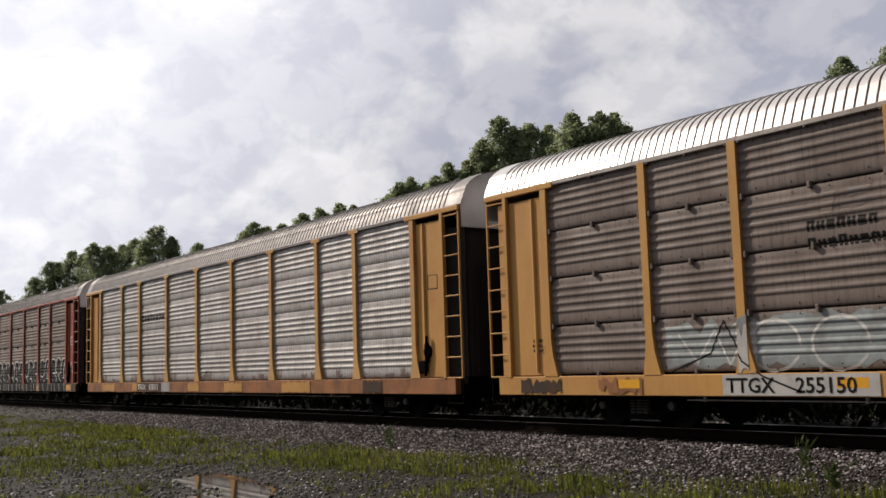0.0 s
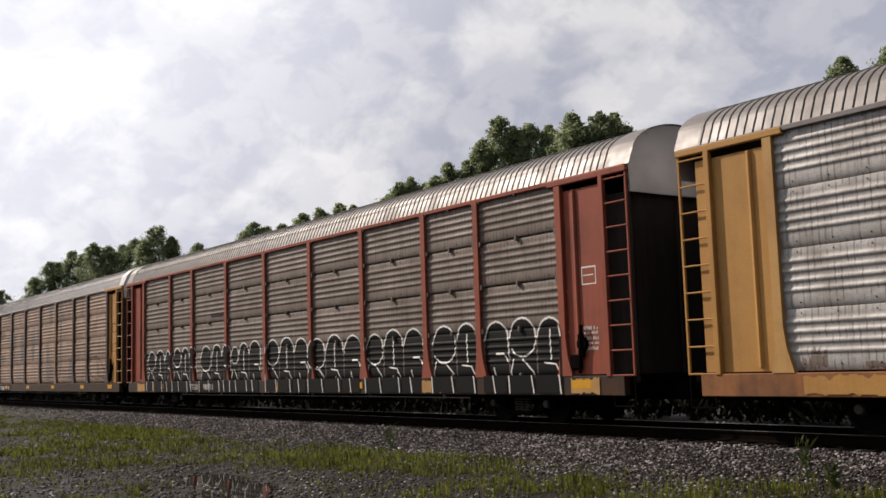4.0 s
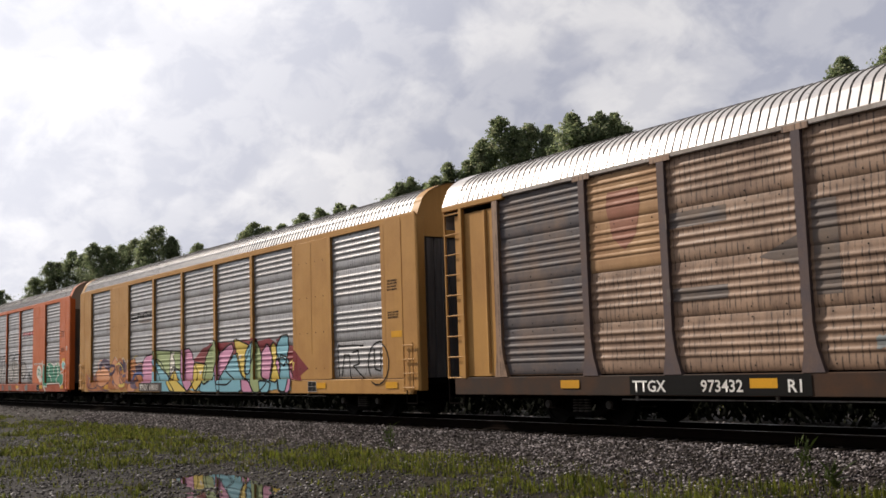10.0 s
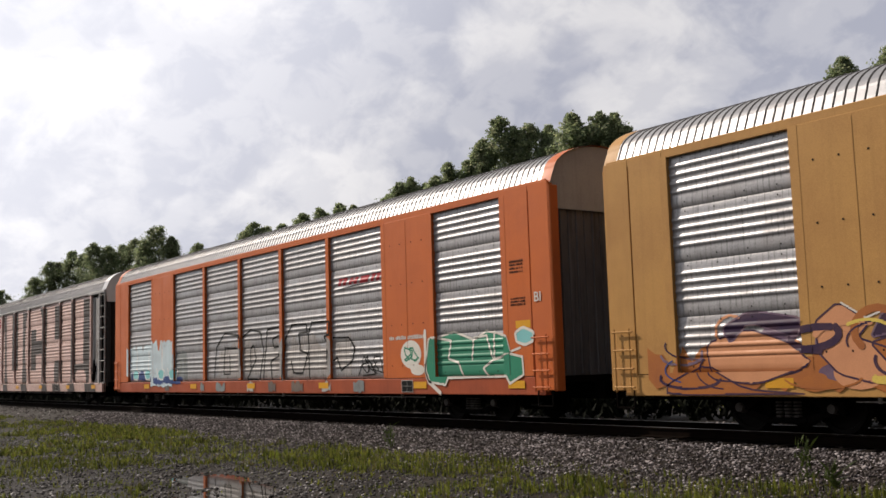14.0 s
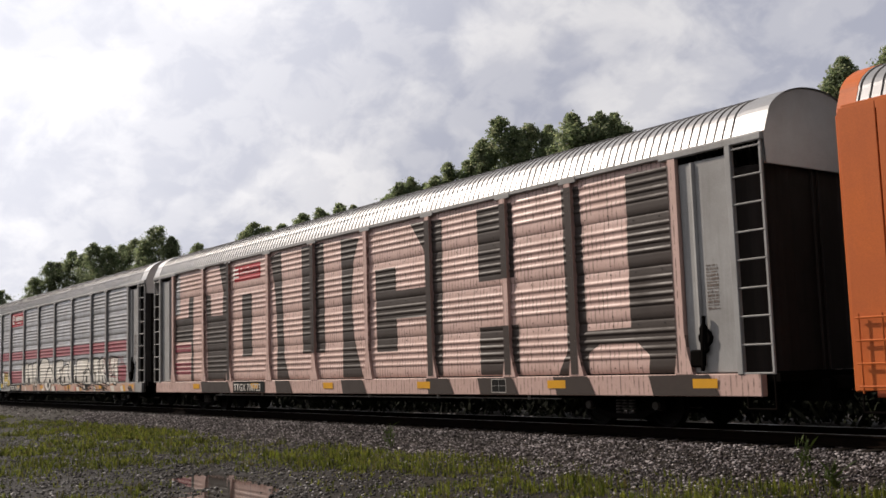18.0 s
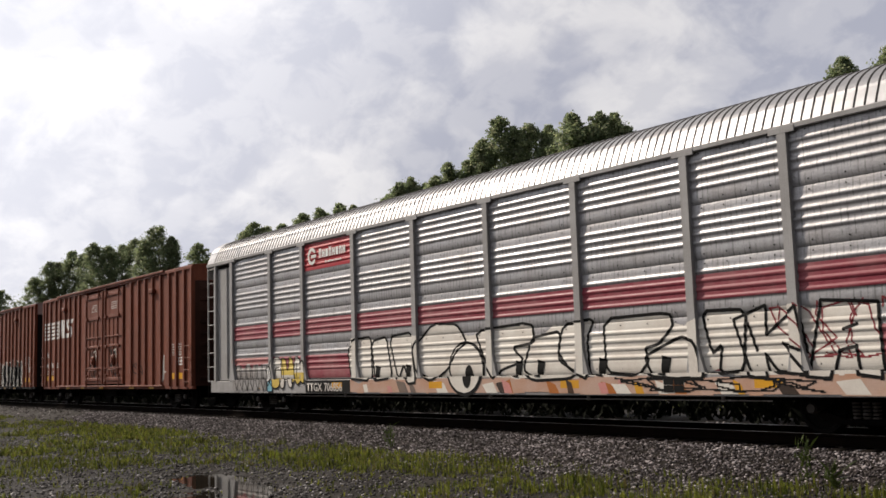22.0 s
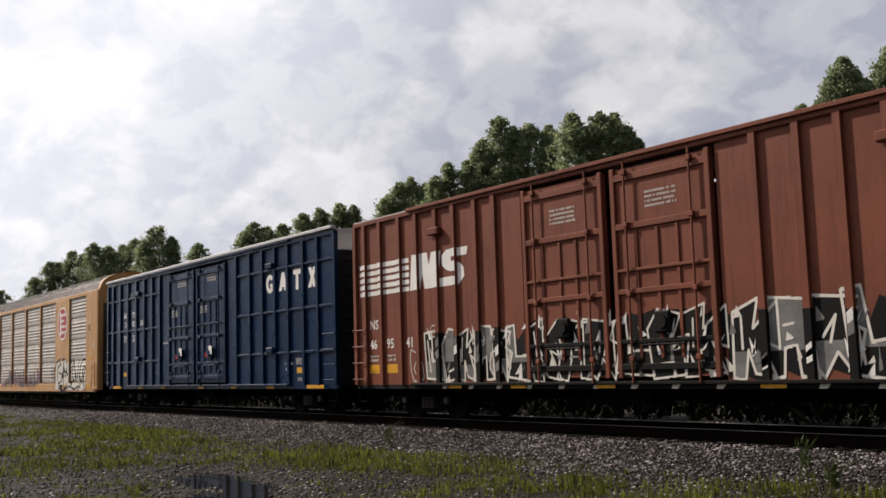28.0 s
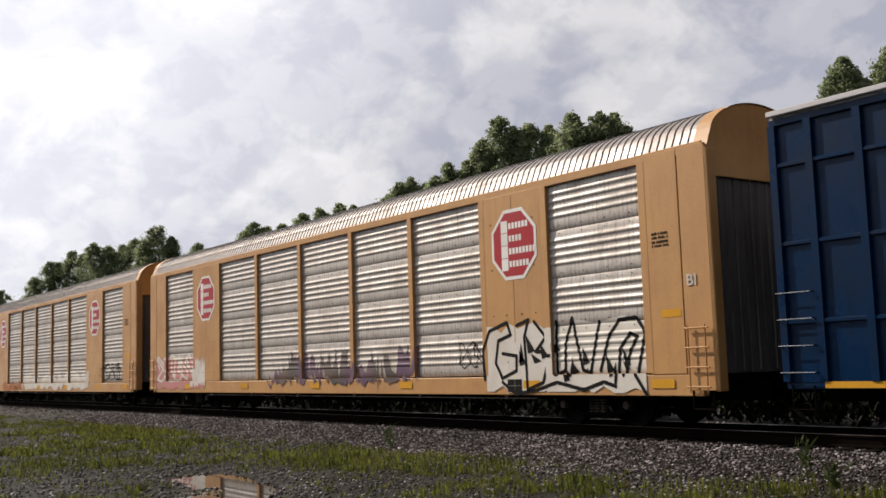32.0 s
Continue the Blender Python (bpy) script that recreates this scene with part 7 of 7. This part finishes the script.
for k in range(110):
    x, z, u, d = art.uniform(-6.3, 7.1), art.uniform(0.9, 2.0), art.uniform(0.05, 0.2), art.uniform(0.12, 0.42)
    painted("highlight", [poly((x, z), (x + u, z + 0.03), (x + u * 0.5 + art.uniform(-0.15, 0.15), z + d))], art.choice((WHITE, CHALK, ASH)), car_j, BOX, 0.0125)
# the ribs under it are sprayed over too
for x in RIBS_L + RIBS_R:
    if -6.5 < x < 7.3:
        y, w, top = -(HALF - 0.07), 0.079, 2.0 + art.uniform(-0.1, 0.1)
        sl = [(q, yy, zz) for zz in (BOX_FOOT + 0.02, top) for q, yy in ((x - w, y - 0.003), (x - w * 0.89, y - 0.079), (x + w * 0.89, y - 0.079), (x + w, y - 0.003))]
        part("graffiti", Shape().add(sl, [(0, 1, 5, 4), (1, 2, 6, 5), (2, 3, 7, 6)]), INK, car_j)
        for k in range(2):
            z = art.uniform(0.95, 1.75)
            part("highlight", Shape().add([(x - 0.055, y - 0.083, z), (x + 0.055, y - 0.083, z + 0.05), (x + 0.055, y - 0.083, z + 0.26), (x - 0.055, y - 0.083, z + 0.18)], [(0, 1, 2, 3)]), art.choice((WHITE, ASH)), car_j)
painted("graffiti", scrawl(art, -7.05, -6.6, 0.9, 1.7, 2, 0.03), CREAM, car_j, BOX, 0.006, many=True)
for x in range(12):
    painted("graffiti", [poly((-5.8 + x, 0.75), (-5.65 + x, 0.75), (-5.55 + x, 0.86), (-5.75 + x, 0.86))], CHALK, car_j, ([], [], lambda x, z: -(HALF - 0.07) - 0.004), 0.004)

# navy box car
MARK = [stroke(arc(5.57, 3.92, 0.19, 0.22, 50, 330, 12), 0.14) + [rect(5.58, 5.80, 3.83, 3.93)],
        [poly((6.17, 3.65), (6.34, 3.65), (6.55, 4.2), (6.36, 4.2)), poly((6.52, 3.65), (6.70, 3.65), (6.53, 4.2), (6.36, 4.2)), rect(6.3, 6.58, 3.76, 3.86)],
        [rect(7.10, 7.56, 4.08, 4.22), rect(7.25, 7.41, 3.62, 4.1)],
        [poly((8.0, 3.62), (8.18, 3.62), (8.5, 4.2), (8.32, 4.2)), poly((8.30, 3.62), (8.48, 3.62), (8.2, 4.2), (8.02, 4.2))]]
for shape in MARK:
    painted("company_mark", shape, WHITE, car_k, BOX, 0.006)
for body, x, z in (("BK", -7.68, 3.58), ("TY", -6.72, 3.58), ("15", -7.66, 3.22), ("82", -6.72, 3.22), ("58", -5.8, 3.22)):
    lettering(body, x, z, 0.21, WHITE, car_k, -(HALF - 0.07), 1.0)
for x, z0, z1, rows in ((-7.7, 2.62, 2.9, 3), (-6.7, 2.62, 2.9, 3), (6.5, 1.45, 1.55, 1), (7.2, 1.45, 1.65, 3), (-3.35, 2.4, 2.5, 1), (7.3, 0.98, 1.08, 2), (-7.2, 4.35, 4.6, 3)):
    small_print(car_k, BOX, x, x + 0.5, z0, z1, rows, CREAM, art)
for x0, x1 in DOORS:
    xm = (x0 + x1) / 2
    small_print(car_k, BOX, xm - 0.35, xm + 0.4, 4.4, 4.66, 3, CREAM, art)
    small_print(car_k, BOX, x0 + 0.25, x0 + 0.85, 3.35, 3.62, 3, CREAM, art)
    painted("placard", [poly((xm + 0.02, 1.92), (xm + 0.28, 1.90), (xm + 0.28, 2.18), (xm + 0.02, 2.2))], WHITE, car_k, BOX, 0.12, "white placard")
    painted("placard", [rect(xm - 0.3, xm - 0.1, 1.82, 1.97)], RED, car_k, BOX, 0.12, "red placard")
for x, z in ((-7.72, 1.24), (7.25, 1.2)):
    painted("notice", [rect(x, x + 0.5, z, z + 0.16)], YEL, car_k, BOX, 0.005, "yellow notice panel")
painted("notice", [rect(6.56, 6.82, 1.28, 1.36)], WHITE, car_k, BOX, 0.005, "white notice panel")
for x, w in ((-8.4, 0.5), (8.4, 0.5), (-5.6, 0.25), (-3.2, 0.2), (0.3, 0.25), (3.0, 0.22), (5.6, 0.25)):
    painted("reflector", [rect(x - w, x + w, 0.76, 0.86)], YEL, car_k, ([], [], lambda x, z: -(HALF - 0.07) - 0.004), 0.05)


# yellow autoracks at the tail: octagon signs
def octagon(car, cx, cz, rx, rz):
    oct8 = lambda k: poly(*[(cx + k * rx * u, cz + k * rz * v) for u, v in ((-0.42, -1), (0.42, -1), (1, -0.42), (1, 0.42), (0.42, 1), (-0.42, 1), (-1, 0.42), (-1, -0.42))])
    flat = ([], [], lambda x, z: -HALF - 0.006)
    painted("sign", [oct8(1.0)], WHITE, car, flat, 0.008)
    painted("sign", [oct8(0.90)], RED, car, flat, 0.011)
    for r in range(4):
        z = cz + rz * (0.52 - r * 0.36)
        painted("sign_mark", [rect(cx - rx * 0.55, cx - rx * 0.25, z - 0.13, z + 0.13)] + [rect(cx - rx * 0.2 + k * 0.11, cx - rx * 0.2 + k * 0.11 + 0.08, z - 0.07, z + 0.07) for k in range((6, 4, 8, 6)[r])], WHITE, car, flat, 0.014, many=True)


for c in (car_l, car_m, car_n):
    for x in (-8.2, 8.28):
        octagon(c, x, 3.82, 0.74, 0.76)
    small_print(c, SOLID, 12.2, 12.6, 3.3, 3.6, 4, INK, art)
    painted("notice", [rect(12.34, 12.8, 2.02, 2.16)], YEL, c, SOLID, 0.005, "yellow notice panel")
for c in (car_e, car_f):
    small_print(c, SOLID, 12.2, 12.65, 3.2, 3.5, 4, INK, art)
    small_print(c, SOLID, 12.2, 12.7, 2.5, 2.7, 3, INK, art)
    painted("notice", [rect(12.34, 12.82, 2.02, 2.18)], YEL, c, SOLID, 0.005, "yellow notice panel")
patch(car_l, SOLID, -12.9, -8.4, 0.7, 1.95, ROSE, 0.0036, 0.12)
painted("graffiti", scrawl(art, -12.6, -9.4, 1.0, 1.95, 5, 0.09), CHALK, car_l, SOLID, 0.006, many=True)
patch(car_l, SOLID, -9.6, -8.3, 0.8, 1.9, CHALK, 0.0045, 0.2)
for k in range(12):
    x = -3.6 + 0.65 * k
    patch(car_l, SOLID, x, x + art.uniform(0.6, 1.1), 0.7 + art.uniform(0, 0.3), art.uniform(1.4, 1.95), (PLUM, GHOST, SLATE, PLUM)[k % 4], 0.0036 + 0.0003 * k, 0.45, 9)
painted("graffiti", scrawl(art, 6.2, 7.0, 1.2, 1.8, 3, 0.025), INK, car_l, SOLID, 0.006, many=True)
patch(car_l, SOLID, 7.2, 11.9, 0.66, 2.15, CHALK, 0.0036, 0.08)
tag(car_l, SOLID, INK, 0.075, (7.14, 0.94), (7.08, 1.56), (7.34, 2), (7.95, 2.16), (8.07, 1.89), (7.64, 1.78), (7.53, 1.3), (7.75, 0.97), (8.22, 1.13), (8.24, 1.44), (7.78, 1.5))
tag(car_l, SOLID, INK, 0.075, (8.27, 2.08), (8.66, 2.18), (8.51, 1.83), (8.57, 0.73), (9.07, 0.88), (9.29, 1.49), (8.86, 1.51), (9.19, 1.8), (8.84, 2.13))
tag(car_l, SOLID, INK, 0.075, (9.44, 2.1), (9.43, 1.03), (9.67, 1.11), (9.7, 1.63), (9.91, 2.15), (10.18, 1.1), (10.39, 1.06), (10.67, 2.04))
tag(car_l, SOLID, INK, 0.075, (10.66, 1.09), (10.92, 1.74), (11.2, 2.05), (11.65, 2.06), (11.86, 1.8), (11.76, 1.43), (11.63, 1.01), (11.9, 0.64))
tag(car_l, SOLID, INK, 0.075, (11.12, 0.87), (11.21, 1.51), (11.49, 1.78), (11.66, 1.71), (11.46, 1.43), (11.33, 1.01))
tag(car_l, SOLID, INK, 0.075, (7.75, 0.89), (8.19, 0.64), (8.88, 0.73), (9.48, 0.88), (10.26, 0.73), (10.81, 0.88), (11.12, 0.8))
for k in range(14):
    x, z = art.uniform(7.4, 11.5), art.uniform(0.85, 1.7)
    painted("shade", [poly((x, z), (x + art.uniform(0.1, 0.25), z + 0.05), (x + art.uniform(-0.1, 0.15), z + art.uniform(0.2, 0.45)))], INK, car_l, SOLID, 0.012)
sill_text(car_l, "BI", 12.96, 0.2, CREAM, 2.55)
patch(car_m, SOLID, -4.0, 7.5, 0.66, 1.6, CHALK, 0.0036, 0.3, 34)
patch(car_m, SOLID, -8.0, -4.0, 0.66, 1.2, FLAME, 0.004, 0.3)
painted("graffiti", scrawl(art, 9.4, 11.8, 1.1, 1.8, 4, 0.05), INK, car_m, SOLID, 0.006, many=True)


# rust runs down the foot of the grey car's sheets
for x0, x1 in zip(BAYS, BAYS[1:]):
    for k in range(3):
        a = art.uniform(x0 + 0.1, x1 - 0.5)
        patch(car_b, LADDER, a, a + art.uniform(0.2, 0.4), 1.04, 1.04 + art.uniform(0.1, 0.4), TAUPE, 0.0025 + 0.0003 * k, 0.3, 8, "rust_stain")
TRAIN = [(car_a, 131.3), (car_b, 102.42), (car_c, 73.3), (car_d, 44.85), (car_e, 16.25), (car_f, -12.4), (car_g, -41.28), (car_h, -70.17), (car_i, -95.1), (car_j, -115.85), (car_k, -136.1), (car_l, -160.57), (car_m, -189.2), (car_n, -217.9)]


def train_way(t):
    """How far the train has gone at t seconds, from where it stands at 16 s."""
    q = (t - 16) / 16
    return 134.89 * q + 2.249 * q ** 2 + 0.417 * q ** 3 - 2.121 * q ** 4


for car, x in TRAIN:
    car.matrix_basis = pose(x + train_way(0), TRACK_Y, 0)

build_unseen_woods()
build_ballast()
build_grass()
build_dark_backing()
build_weeds()
build_track()


def motions():
    times = [k * 2.0 for k in range(17)]
    for car, x in TRAIN:
        walk(car, [(t, pose(x + train_way(t), TRACK_Y, 0)) for t in times])
        for ob in car.children_recursive:
            if ob.name.startswith("wheelset"):
                r = ob.matrix_basis.translation.z
                x0 = ob.matrix_basis.translation.x
                rows = []
                for k in range(481):
                    t = k / 15
                    rows.append((t, pose(x0, 0, r, 0, math.degrees((train_way(t) - train_way(0)) / r), 0)))
                walk(ob, rows)


motions()
